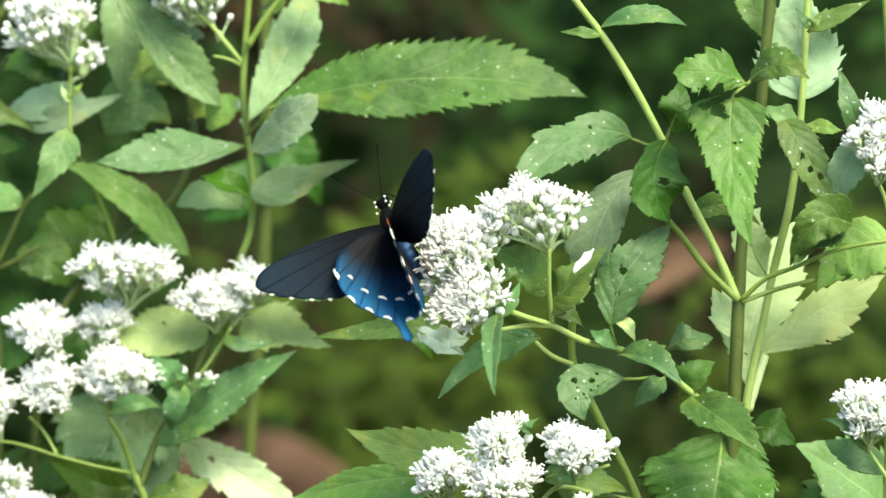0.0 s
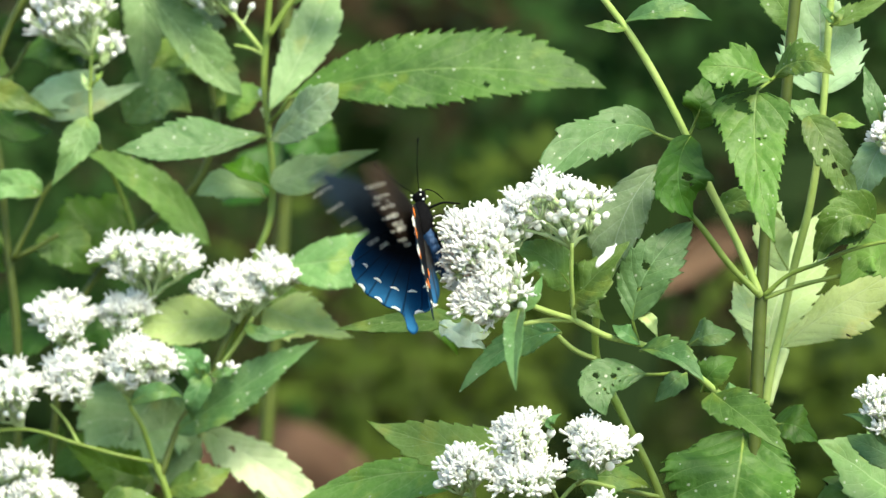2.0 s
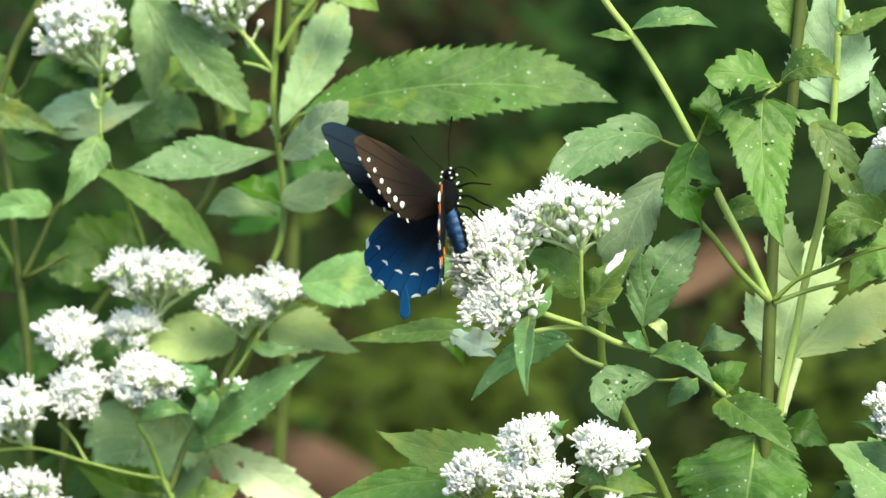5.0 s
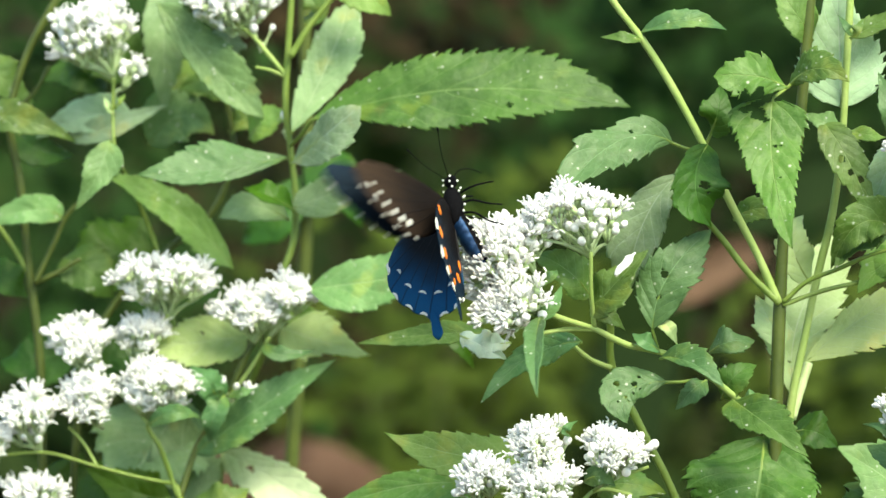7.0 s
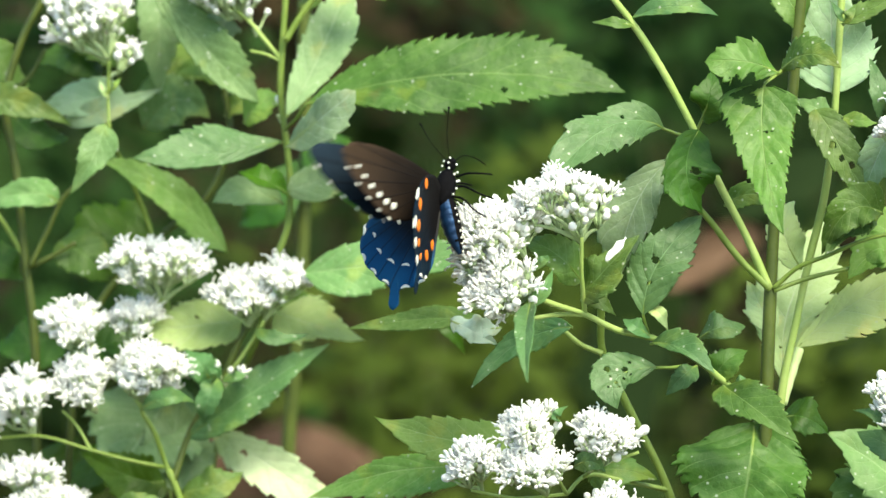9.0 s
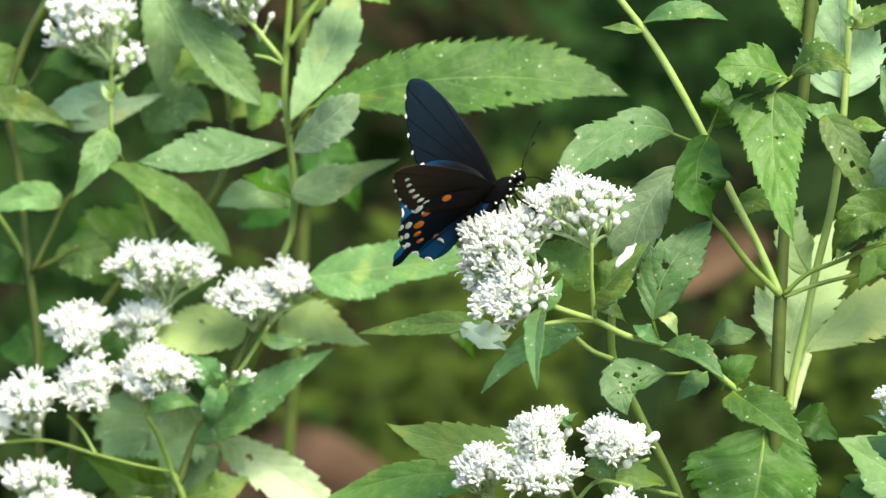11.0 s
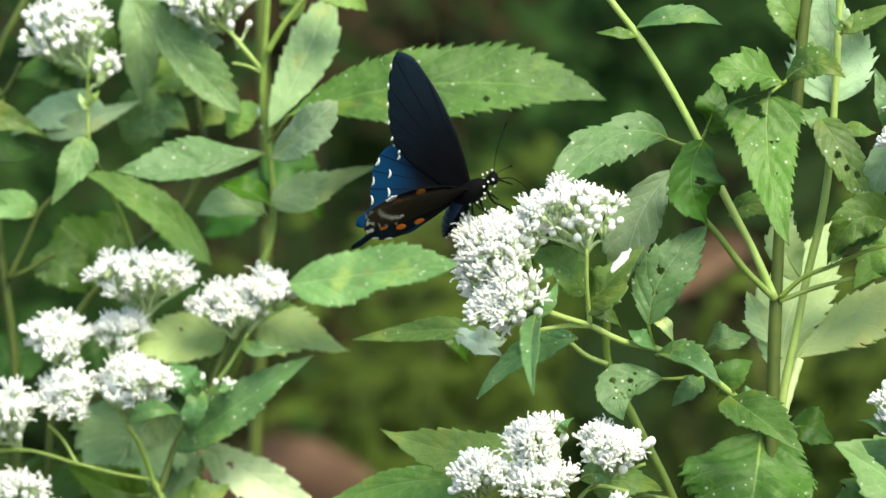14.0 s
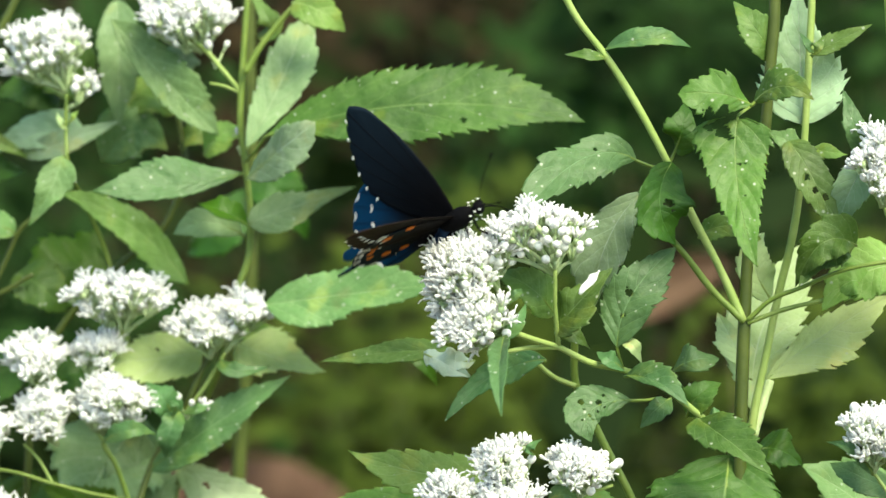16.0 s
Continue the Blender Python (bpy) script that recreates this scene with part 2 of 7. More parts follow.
def thicken(bm, uvl, depth):
    """Gives a sheet a back and an edge."""
    bm.normal_update()
    top, rim = bm.faces[:], [e for e in bm.edges if len(e.link_faces) == 1]
    below = {v: bm.verts.new(v.co - v.normal * depth) for v in bm.verts[:]}
    for f in top:
        g = bm.faces.new([below[v] for v in reversed(f.verts)])
        for lo, old in zip(g.loops, reversed(f.loops[:])):
            lo[uvl].uv = old[uvl].uv
    for e in rim:
        a, b = e.verts
        f = bm.faces.new((b, a, below[a], below[b]))
        for lo in f.loops:
            lo[uvl].uv = e.link_loops[0][uvl].uv


UP = Vector((0, 0, 1))
FACE = Vector((0, -0.82, 0.57))


def side_width(widths, s):
    """Half-width in metres at s along a blade, on a smooth line through the five given ones."""
    ys = (0.0, widths[0], widths[1], widths[2], widths[3], widths[4], 0.0)
    xs = (0.0, 0.1, 0.3, 0.5, 0.7, 0.9, 1.0)
    i = max(k for k in range(6) if xs[k] <= s)
    a, b = max(i - 1, 0), min(i + 2, 6)
    g, t = xs[i + 1] - xs[i], (s - xs[i]) / (xs[i + 1] - xs[i])
    m0 = (ys[i + 1] - ys[a]) / (xs[i + 1] - xs[a]) * g
    m1 = (ys[b] - ys[i]) / (xs[b] - xs[i]) * g
    v = ys[i] * (2 * t ** 3 - 3 * t * t + 1) + m0 * (t ** 3 - 2 * t * t + t) + ys[i + 1] * (3 * t * t - 2 * t ** 3) + m1 * (t ** 3 - t * t)
    return max(v, 0.0) * 0.001


def leaf(plant, base, mid, tip, width, kind, turn=0, fold=9, teeth=11, shape=0.36, bite=1.0, holes=(), wave=0.05, seed=0, stalk=None, label="", curl=0.0, slim=0.25, left=None, right=None):
    """A toothed leaf blade with midrib base-mid-tip (world mm) and full width in mm. turn: degrees by which the blade is rolled
    about its midrib; bite: how deep the teeth are; fold: how far the halves rise; shape: where it is widest; holes: (along, across, radius) chewed out;
    stalk: the point to which its stalk runs; curl: how far the edges bend down; slim: how far the outer half narrows;
    left, right: half-widths in mm at a tenth, three, five, seven and nine tenths of the way, for a blade of uneven halves."""
    rng = random.Random(seed)
    b, m, t = mm(base), mm(mid), mm(tip)
    c = m * 2 - (b + t) * 0.5
    length = (m - b).length + (t - m).length
    crinkle = min(0.0011, 0.04 * width * 0.001)
    per, nv = (9, 17) if holes else (6, 10)
    nu = teeth * per
    rows, halves = [], []
    for i in range(nu + 1):
        s = i / nu
        p = b * (1 - s) ** 2 + c * (2 * s * (1 - s)) + t * s * s
        d = ((c - b) * (1 - s) + (t - c) * s).normalized()
        n = (FACE - d * FACE.dot(d)).normalized()
        n = Matrix.Rotation(radians(turn), 3, d) @ n
        q = d.cross(n)
        k = math.log(0.5) / math.log(shape)
        w = math.sin(math.pi * s ** k) ** 0.85 if 0 < s < 1 else 0.0
        w *= 1 - slim * max(0.0, s - 0.8 + slim) / (0.2 + slim)
        row, span = [], []
        for j in range(-nv, nv + 1):
            v = j / nv
            half = width * 0.0005 * w if left is None else side_width(right if j > 0 else left, s)
            beat = s * teeth + (0.0 if j > 0 else 0.5) + 0.6 * noise.noise(Vector((s * teeth * 0.5, 3.0 if j > 0 else 9.0, seed * 1.3)))
            saw = beat % 1.0
            half *= 1 + (0.28 if left is None else 0.07) * noise.noise(Vector((s * 3.2, 5.3 if j > 0 else 1.1, seed * 1.7)))
            if abs(j) >= nv - 1 and 2 < i < nu - 1:
                tooth = 0.4 + 1.4 * abs(noise.noise(Vector((beat // 1.0 * 1.37 + 0.4, 2.2 if j > 0 else 7.7, seed))))
                half *= 1 + (0.2 * bite * tooth * (saw - 0.45) + rng.uniform(-0.025, 0.025)) * (1.0 if abs(j) == nv else 0.4)
            lift = abs(v) * half * math.tan(radians(fold)) - curl * v * v * half
            lift += wave * width * 0.001 * abs(v) * math.sin(s * 13 + seed + (1.3 if j > 0 else 0)) * (0.3 + w)
            lift += 0.02 * width * 0.001 * w * abs(v) ** 0.5 * (1 - abs(v)) * (abs(math.sin(math.pi * (s * 7 - abs(v) * 1.7))) - 0.6) * 2
            lift += crinkle * w * noise.noise(Vector((s * length * 105, v * width * 0.055, seed * 3.1))) * (1 - 0.3 * abs(v))
            lift += 2.6 * crinkle * w * abs(v) * noise.noise(Vector((s * 2.3, 3.0 * (j > 0), seed * 0.7)))
            pos = p + q * (v * half) + n * lift + d * (abs(v) * half * 0.16 * (saw if abs(j) == nv else 0.5))
            row.append(pos)
            span.append(v * half * 1000)
        rows.append(row)
        halves.append(span)
    bm = bmesh.new()
    uvl = bm.loops.layers.uv.new("UVMap")
    grid = [[bm.verts.new(p - b) for p in row] for row in rows]
    gone = set()
    for hu, hv, hr in holes:
        for i in range(nu + 1):
            for j in range(2 * nv + 1):
                a, e = (i / nu - hu) * length * 1000, halves[i][j] - hv * abs(halves[i][0 if hv < 0 else -1])
                far = math.hypot(a, e)
                edge = hr * (1 + 0.4 * noise.noise(Vector((math.atan2(e, a) * 1.3, hu * 9, seed))))
                if far < edge:
                    gone.add((i, j))
    for i, j in gone:
        free = [(x, y) for x, y in ((i + 1, j), (i - 1, j), (i, j + 1), (i, j - 1)) if 0 <= x <= nu and 0 <= y <= 2 * nv and (x, y) not in gone]
        if free:
            grid[i][j].co = grid[i][j].co.lerp(sum((grid[x][y].co for x, y in free), Vector()) / len(free), 0.45)
    for i in range(nu):
        for j in range(2 * nv):
            if all(k in gone for k in ((i, j), (i, j + 1), (i + 1, j + 1), (i + 1, j))):
                continue
            f = bm.faces.new((grid[i][j], grid[i][j + 1], grid[i + 1][j + 1], grid[i + 1][j]))
            for lo, (a, e) in zip(f.loops, ((i, j), (i, j + 1), (i + 1, j + 1), (i + 1, j))):
                lo[uvl].uv = (a / nu, e / (2 * nv))
    bmesh.ops.delete(bm, geom=[v for v in bm.verts if not v.link_faces], context="VERTS")
    bmesh.ops.remove_doubles(bm, verts=bm.verts, dist=0.00002)
    thicken(bm, uvl, 0.00025)
    # raised midrib below the blade, and the stalk
    spine = [grid_p - b for grid_p in (row[nv] for row in rows)]
    rib = [p - FACE * 0.00042 for p in spine[:-3:3]]
    head = []
    if stalk is not None:
        s0 = mm(stalk) - b
        head = [s0, s0 * 0.45 + Vector((0, 0, -0.04 * s0.length))]
    line = head + rib
    r0 = max(0.0004, width * 0.000013)
    first = len(bm.faces)
    add_tube(bm, line, lambda s: r0 * (1.25 - 1.05 * s), 6, 1)
    ob = part("leaf", bm, [LEAF[kind], STEM["lime" if kind in ("pale", "yellow", "light", "silver", "white") else "green"]], plant, label, Matrix.Translation(b - plant.location))
    return ob


def make_florets():
    """Shared meshes: fuzzy open flower heads and closed buds, growing along +Z from their stalk's end."""
    heads, buds = [], []
    for k in range(4):
        rng = random.Random(40 + k)
        bm = bmesh.new()
        add_tube(bm, [Vector((0, 0, -0.0022)), Vector((0, 0, -0.0008)), Vector((0, 0, 0.0006))], lambda s: 0.0004 + 0.0007 * min(1, s * 1.6), 7, 1)
        add_ball(bm, Vector((0, 0, 0.0010)), (0.0009, 0.0009, 0.0012), None, 9, 6, 1)
        fringed = k < 2
        for i in range(9):
            a, tilt = i * 2.4, 0.72 * math.sqrt((i + 0.4) / 9)
            d = Vector((math.sin(tilt) * math.cos(a), math.sin(tilt) * math.sin(a), math.cos(tilt)))
            r = 0.0038 + rng.uniform(-0.0008, 0.0009)
            add_tube(bm, [d * 0.0005, d * r * 0.65, d * r], lambda s: 0.0003 + 0.00032 * s * s, 5, 0)
            if not fringed:
                add_ball(bm, d * r, (0.0005, 0.0005, 0.0006), None, 7, 5, 0)
                continue
            for j in range(5):
                e = Matrix.Rotation(j * 1.257 + i, 3, d) @ d.orthogonal().normalized()
                side = d.cross(e) * 0.00022
                q = [bm.verts.new(d * (r * 0.93) + side), bm.verts.new(d * (r * 0.93) - side), bm.verts.new(d * (r + 0.0001) + e * 0.0007)]
                bm.faces.new(q)
            for j in range(1):
                e = Matrix.Rotation(rng.uniform(0, 6.28), 3, d) @ d.orthogonal().normalized()
                top = d * (r + rng.uniform(0.0008, 0.0022)) + e * rng.uniform(0.0004, 0.0013)
                add_tube(bm, [d * r * 0.9, d * r * 1.2 + e * 0.0001, top], lambda s: 0.0002 + 0.00008 * s, 4, 0)
        heads.append(mesh_from(bm, "floret", [PETAL, CALYX]))
    for k in range(3):
        rng = random.Random(60 + k)
        bm = bmesh.new()
        size = 0.0011 + 0.00014 * k
        add_ball(bm, Vector((0, 0, size * 0.9)), (size, size * 0.96, size * 1.12), None, 9, 6, 0)
        add_tube(bm, [Vector((0, 0, -0.0022)), Vector((0, 0, -0.0009)), Vector((0, 0, 0.0003)), Vector((0, 0, 0.0006))], lambda s: 0.0003 + 0.00055 * s, 7, 1)
        buds.append(mesh_from(bm, "bud", [BUD, CALYX]))
    return heads, buds


def dropping(on, a, b, width):
    """A white smear lying on a leaf from a to b (world mm)."""
    a, b = mm(a), mm(b)
    o = on.location + on.parent.location
    bm = bmesh.new()
    d = (b - a).normalized()
    m = Matrix((d, FACE.cross(d).normalized(), (d.cross(FACE.cross(d))).normalized())).transposed()
    add_ball(bm, Vector(), ((b - a).length / 2, width * 0.0005, 0.0004), None, 14, 8)
    for v in bm.verts:
        v.co.y *= (0.75 + 0.4 * v.co.x / (b - a).length) * (1 + 1.3 * noise.noise(v.co * 420)) + 0.12 * noise.noise(v.co * 300 + Vector((3, 1, 7))) / 500
    part("dropping", bm, DROPPING, on, "white bird dropping", Matrix.Translation((a + b) / 2 - o) @ m.to_4x4())


HEADS, BUDS = make_florets()


def flowers(plant, centre, foot, rx, rz, count, open_share=0.6, seed=0, lean=0.0, label=""):
    """A flat-topped white flower cluster: stalks spread from foot to flower heads over a dome of half-width rx and half-height rz (mm)."""
    rng = random.Random(seed)
    c, f = mm(centre), mm(foot)
    axis = (c - f).normalized() * 0.6 + Vector((lean, -0.25, 0.75))
    axis.normalize()
    # small umbels spread over the dome, each with a handful of flower heads
    umbels, tries = [], 0
    wanted = max(1, round(count / 7.5))
    while len(umbels) < wanted and tries < 3000:
        tries += 1
        x, y, z = rng.uniform(-1, 1), rng.uniform(-1, 1), rng.uniform(-0.9, 1)
        if not 0.12 < x * x + y * y + z * z < 1 or (y > 0.3 and rng.random() < 0.5):
            continue
        p = c + Vector((x * max(rx - 2.5, 1), y * rx * 0.7, z * max(rz - 2.5, 0.5))) * 0.001
        if all((p - o).length > (0.0062 if tries < 1500 else 0.0045) for o in umbels):
            umbels.append(p)
    bm = bmesh.new()
    b = f
    obs = []
    for o in umbels:
        out = (o - f).normalized() * 0.7 + axis * 0.7
        out.normalize()
        knot = o - out * 0.0058
        add_tube(bm, smooth_line([f - b, f.lerp(knot, 0.55) - b + UP * 0.0008, knot - b], 5), lambda s: 0.0007 - 0.00025 * s, 6)
        n = max(min(2, count), round(count / max(1, len(umbels)) + rng.uniform(-1.5, 1.5)))
        ripe = rng.random() < open_share
        for k in range(n):
            tilt, a = 0.85 * math.sqrt((k + 0.3) / n), k * 2.4 + rng.uniform(-0.3, 0.3)
            e = out.orthogonal().normalized()
            d = (out * math.cos(tilt) + Matrix.Rotation(a, 3, out) @ e * math.sin(tilt) + UP * 0.25).normalized()
            reach = 0.0066 + rng.uniform(-0.0018, 0.0018)
            p = knot + d * reach
            foot_p = p - d * 0.002
            add_tube(bm, [knot - b, knot.lerp(foot_p, 0.55) - b - UP * 0.0003, foot_p - b], lambda s: 0.00034, 5)
            q = d.to_track_quat("Z", "Y").to_matrix().to_4x4() @ Matrix.Rotation(rng.uniform(0, 6.28), 4, "Z")
            obs.append((p, q, ripe, k / n))
    head = part("flower_head", bm, CALYX, plant, label, Matrix.Translation(b - plant.location))
    for p, q, ripe, outer in obs:
        is_open = rng.random() < (1.0 - 0.45 * outer if ripe else 0.12)
        s = rng.uniform(0.85, 1.12)
        m = Matrix.Translation(p - b) @ q @ Matrix.Scale(s, 4)
        if is_open:
            part("floret", rng.choice(HEADS), None, head, "", m)
        else:
            part("bud", rng.choice(BUDS), None, head, "", m)
    return head


# ---- the plants ----
plant_main = thing("snakeroot_plant", 0.091, -0.044, 0.0, "tall green snakeroot plant with chewed, speckled leaves and white flower clusters", "plant", "flowering plants in the thicket")
stem(plant_main, "stem", [(91.5, -44.4, -8), (90.9523, -46.0082, 513.9), (90.7, -46.8, 934.4), (91.5, -42.6, 963.9), (92.8, -38.8, 991.3), (94, -36.3, 1009.1), (95.9, -34.2, 1023.7), (98.3, -32.4, 1036.6), (101, -28.8, 1062.5), (102.3, -26.7, 1077.1), (102.6, -25.4, 1086.8)], 4.08, STEM["olive"])
stem(plant_main, "branch", [(92.3, -40.7, 990.3), (86.2, -37, 1004.3), (78, -33.5, 1020.3), (70.6, -31.2, 1036.4), (53.4, -27, 1066.3), (45.5, -25.6, 1076.8), (40.2, -24.2, 1086.5)], 2.45, STEM["lime"])
stem(plant_main, "branch", [(92.7, -40.8, 990), (84.5, -39.7, 998), (73.7, -40.7, 1012), (67.1, -42.8, 1018.8), (61.4, -42.4, 1022)], 2.12, STEM["green"])
stem(plant_main, "branch", [(93.5, -40.7, 990.3), (100.6, -42.9, 996.8), (108.6, -45.4, 1000.4), (118.1, -47.8, 1004.9), (147.3, -47.1, 1009.8)], 1.47, STEM["green"])
stem(plant_main, "branch", [(93.5, -40.8, 989.6), (104.2, -37.4, 992.8), (115.9, -34, 994.9), (148.9, -30.7, 997.1)], 1.47, STEM["green"])
leaf(plant_main, (90.8, -46.7, 1051.0), (89.8, -61.4, 1032.7), (94.4, -80.0, 1011.9), 23.8, "dark", stalk=(100.2, -32, 1056.6), turn=4, label='chewed hanging leaf with pale specks', fold=5, teeth=16, bite=0.9, wave=0.03, holes=((0.085, 0.62, 2.6), (0.13, 0.3, 2.3), (0.17, 0.12, 1.0), (0.02, 0.45, 2.6), (0.0, -0.5, 1.6), (0.36, -0.14, 0.75), (0.35, -0.34, 0.5), (0.37, 0.3, 0.35), (0.57, -0.25, 0.5), (0.6, -0.4, 0.45), (0.5, -0.2, 0.35), (0.3, -0.45, 0.4)), left=(10.0, 8.8, 7.7, 5.1, 1.6), right=(11.5, 9.3, 7.0, 4.3, 2.6), seed=1)
leaf(plant_main, (94.6, -48.1, 1053.9), (84.8, -52.4, 1057.8), (73.5, -52.2, 1057.8), 13.9, "dark", fold=3, wave=0.06, turn=-6, teeth=7, bite=2.2, holes=((0.42, -0.95, 2.2), (0.62, -0.9, 1.5)), left=(2.1, 4.9, 6.3, 6.6, 3.8), right=(2.4, 6.1, 7.1, 4.7, 2.4), seed=2)
leaf(plant_main, (95.6, -37.9, 1052.9), (103.2, -46.3, 1059.0), (112.4, -49.7, 1055.2), 10.4, "dark", fold=6, label='small toothed leaf with pale specks', turn=8, teeth=7, bite=1.8, left=(2.0, 5.0, 5.7, 4.0, 1.3), right=(1.8, 3.7, 4.4, 2.9, 1.1), seed=3)
leaf(plant_main, (62.5, -25.3, 1035.3), (46.1, -34.2, 1037.0), (28.7, -51.4, 1022.4), 13.8, "blue", stalk=(69.8, -31.6, 1033.5), holes=((0.35, 0.3, 0.9),), turn=-4, fold=8, teeth=8, bite=1.6, left=(3.3, 7.4, 7.7, 6.3, 1.8), right=(3.6, 6.0, 5.0, 6.9, 4.0), seed=4)
leaf(plant_main, (52.9, -26.9, 1067.7), (65.8, -32.1, 1071.8), (78.3, -26.6, 1068.3), 6.3, "blue", stalk=(53.7, -27.1, 1066.1), teeth=7, turn=5, left=(1.6, 3.3, 3.4, 2.6, 1.0), right=(0.9, 2.2, 2.6, 1.9, 0.7), seed=5)
leaf(plant_main, (53.4, -27.1, 1065.8), (47.5, -33, 1067.2), (41.6, -27, 1066.7), 3.5, "green", teeth=5, seed=6)
# this leaf's shadow comes from its dark blade colour
leaf(plant_main, (72.2, -34.2, 1035.7), (68.2, -47.8, 1026.1), (72.7, -46.5, 1013.4), 17.6, "deep", label='leaf beside the branch, coloured dark for shade', turn=-12, fold=14, teeth=9, holes=((0.52, -0.28, 1.7), (0.62, -0.4, 0.8)), left=(4.1, 7.2, 9.1, 6.9, 1.9), right=(3.1, 4.9, 7.0, 7.3, 2.1), seed=7)
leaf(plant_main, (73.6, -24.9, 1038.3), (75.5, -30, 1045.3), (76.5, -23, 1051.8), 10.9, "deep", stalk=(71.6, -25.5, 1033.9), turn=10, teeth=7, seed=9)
leaf(plant_main, (66.3, -23.6, 1027.1), (54.6, -29.7, 1014.5), (47.7, -25.6, 989.0), 16.0, "silver", teeth=10, wave=0.08, turn=-4, fold=8, left=(0.8, 4.8, 6.5, 5.8, 2.0), right=(1.0, 4.2, 7.8, 8.8, 2.9), seed=10)
leaf(plant_main, (80.2, -22.5, 1012.1), (89.7, -28, 1016.1), (99.9, -22.9, 1009.2), 7.1, "green", turn=20, teeth=8, seed=11)
leaf(plant_main, (55.5, -53.4, 985.0), (60.0, -51.4, 999.7), (72.8, -43.5, 1012.3), 16.2, "blue", stalk=(57.4, -51.6, 977.9), label='blue-green leaf with two chewed holes', turn=0, fold=8, teeth=10, bite=1.4, holes=((0.5, -0.12, 1.35), (0.3, 0.0, 0.9), (0.53, -0.3, 0.5)), left=(2.6, 7.1, 7.4, 4.8, 2.3), right=(4.1, 6.9, 7.6, 6.9, 3.1), seed=13)
leaf(plant_main, (57.6, -50.4, 986.5), (60.5, -56.6, 985.4), (62.6, -51.3, 979.8), 4.3, "pale", teeth=5, seed=14)
soiled = leaf(plant_main, (37.7, -55.8, 990.9), (44.2, -60.7, 998.9), (54.3, -59.3, 1009), 14.3, "green", turn=-18, teeth=8, label='leaf with a white dropping on it', seed=15)
dropping(soiled, (44.6, -66.3, 1002.5), (50.6, -65.4, 1009.2), 3.6)
leaf(plant_main, (37.8, -50.5, 994.3), (30.6, -55.3, 1003.1), (20.9, -48.7, 1006.8), 12.7, "green", turn=10, teeth=8, seed=16)
leaf(plant_main, (38.5, -46.9, 989.3), (42.8, -53.1, 989), (47.9, -47.7, 983.8), 5.7, "green", teeth=6, seed=17)
leaf(plant_main, (57.7, -51.6, 976.3), (66.4, -63.5, 976.7), (75.5, -67.9, 970.3), 7.3, "blue", teeth=8, turn=0, fold=12, left=(2.3, 4.8, 5.2, 3.6, 1.3), right=(0.8, 1.8, 1.8, 1.4, 0.8), seed=18)
leaf(plant_main, (57.6, -51.5, 978.2), (53.2, -57, 982.2), (49.8, -50.8, 983.3), 5.3, "blue", teeth=6, seed=19)
leaf(plant_main, (72.0, -39.7, 975.4), (77.5, -45.1, 979.6), (85.4, -39.2, 978.9), 8.9, "blue", teeth=7, turn=0, left=(1.3, 4.7, 4.5, 2.5, 1.0), right=(1.0, 2.5, 4.3, 3.9, 1.6), seed=20)
leaf(plant_main, (59.6, -52.6, 969.5), (48.1, -58.7, 967.7), (47.7, -62.9, 959.3), 12.2, "blue", stalk=(68.5, -46.8, 969), teeth=9, holes=((0.35, 0.1, 1.0), (0.5, 0.5, 0.8), (0.6, -0.1, 0.7), (0.45, -0.4, 0.7), (0.3, -0.3, 0.5), (0.55, 0.25, 0.5), (0.7, 0.2, 0.5), (0.25, 0.4, 0.6), (0.65, -0.5, 0.5)), label='leaf riddled with small holes', turn=0, fold=4, bite=0.5, left=(2.1, 3.8, 3.8, 3.1, 1.6), right=(3.3, 6.0, 7.7, 6.3, 2.3), seed=21)
leaf(plant_main, (70.9, -52.5, 969.8), (66.5, -59.0, 967.9), (61.8, -53.9, 961.5), 6.5, "blue", teeth=6, turn=0, left=(1.5, 3.7, 3.7, 2.4, 1.1), right=(1.3, 2.6, 2.6, 1.9, 1.0), seed=22)
leaf(plant_main, (75.8, -41.6, 962.5), (79.2, -46.7, 969.7), (86.0, -40.3, 972.1), 9.6, "mid", teeth=7, turn=0, left=(2.5, 4.6, 4.3, 2.6, 1.0), right=(2.8, 4.6, 4.6, 3.3, 1.1), seed=23)
leaf(plant_main, (78.2, -56.4, 964.7), (87.5, -69.3, 959.7), (99.2, -73.6, 951.0), 12.8, "mid", label='leaf folded along its midrib', turn=0, fold=16, teeth=11, bite=1.3, left=(2.8, 6.2, 7.1, 4.6, 1.5), right=(5.4, 6.1, 4.2, 2.3, 1.0), seed=24)
leaf(plant_main, (81.2, -47.7, 962.6), (83.4, -53.3, 965.4), (86.9, -47.4, 964.2), 3.5, "blue", teeth=4, seed=25)
leaf(plant_main, (88.0, -39.7, 950.4), (85.8, -53.8, 938.2), (82.3, -59.8, 922.1), 42.6, "mid", stalk=(91.6, -43.4, 958.2), label='broad wavy-edged green leaf with pale veins', turn=0, fold=7, teeth=14, bite=0.8, wave=0.05, left=(9.1, 16.2, 17.5, 13.2, 5.3), right=(12.1, 19.7, 21.0, 15.5, 5.8), seed=26)
leaf(plant_main, (96.8, -31.2, 950.5), (103.1, -37.1, 951.5), (110, -31.9, 945.7), 11.7, "deep", teeth=7, seed=27)
leaf(plant_main, (135.7, -22.5, 925.9), (125.1, -27.3, 935.1), (109.6, -28.8, 945.7), 26.0, "dusty", teeth=9, turn=10, seed=28)
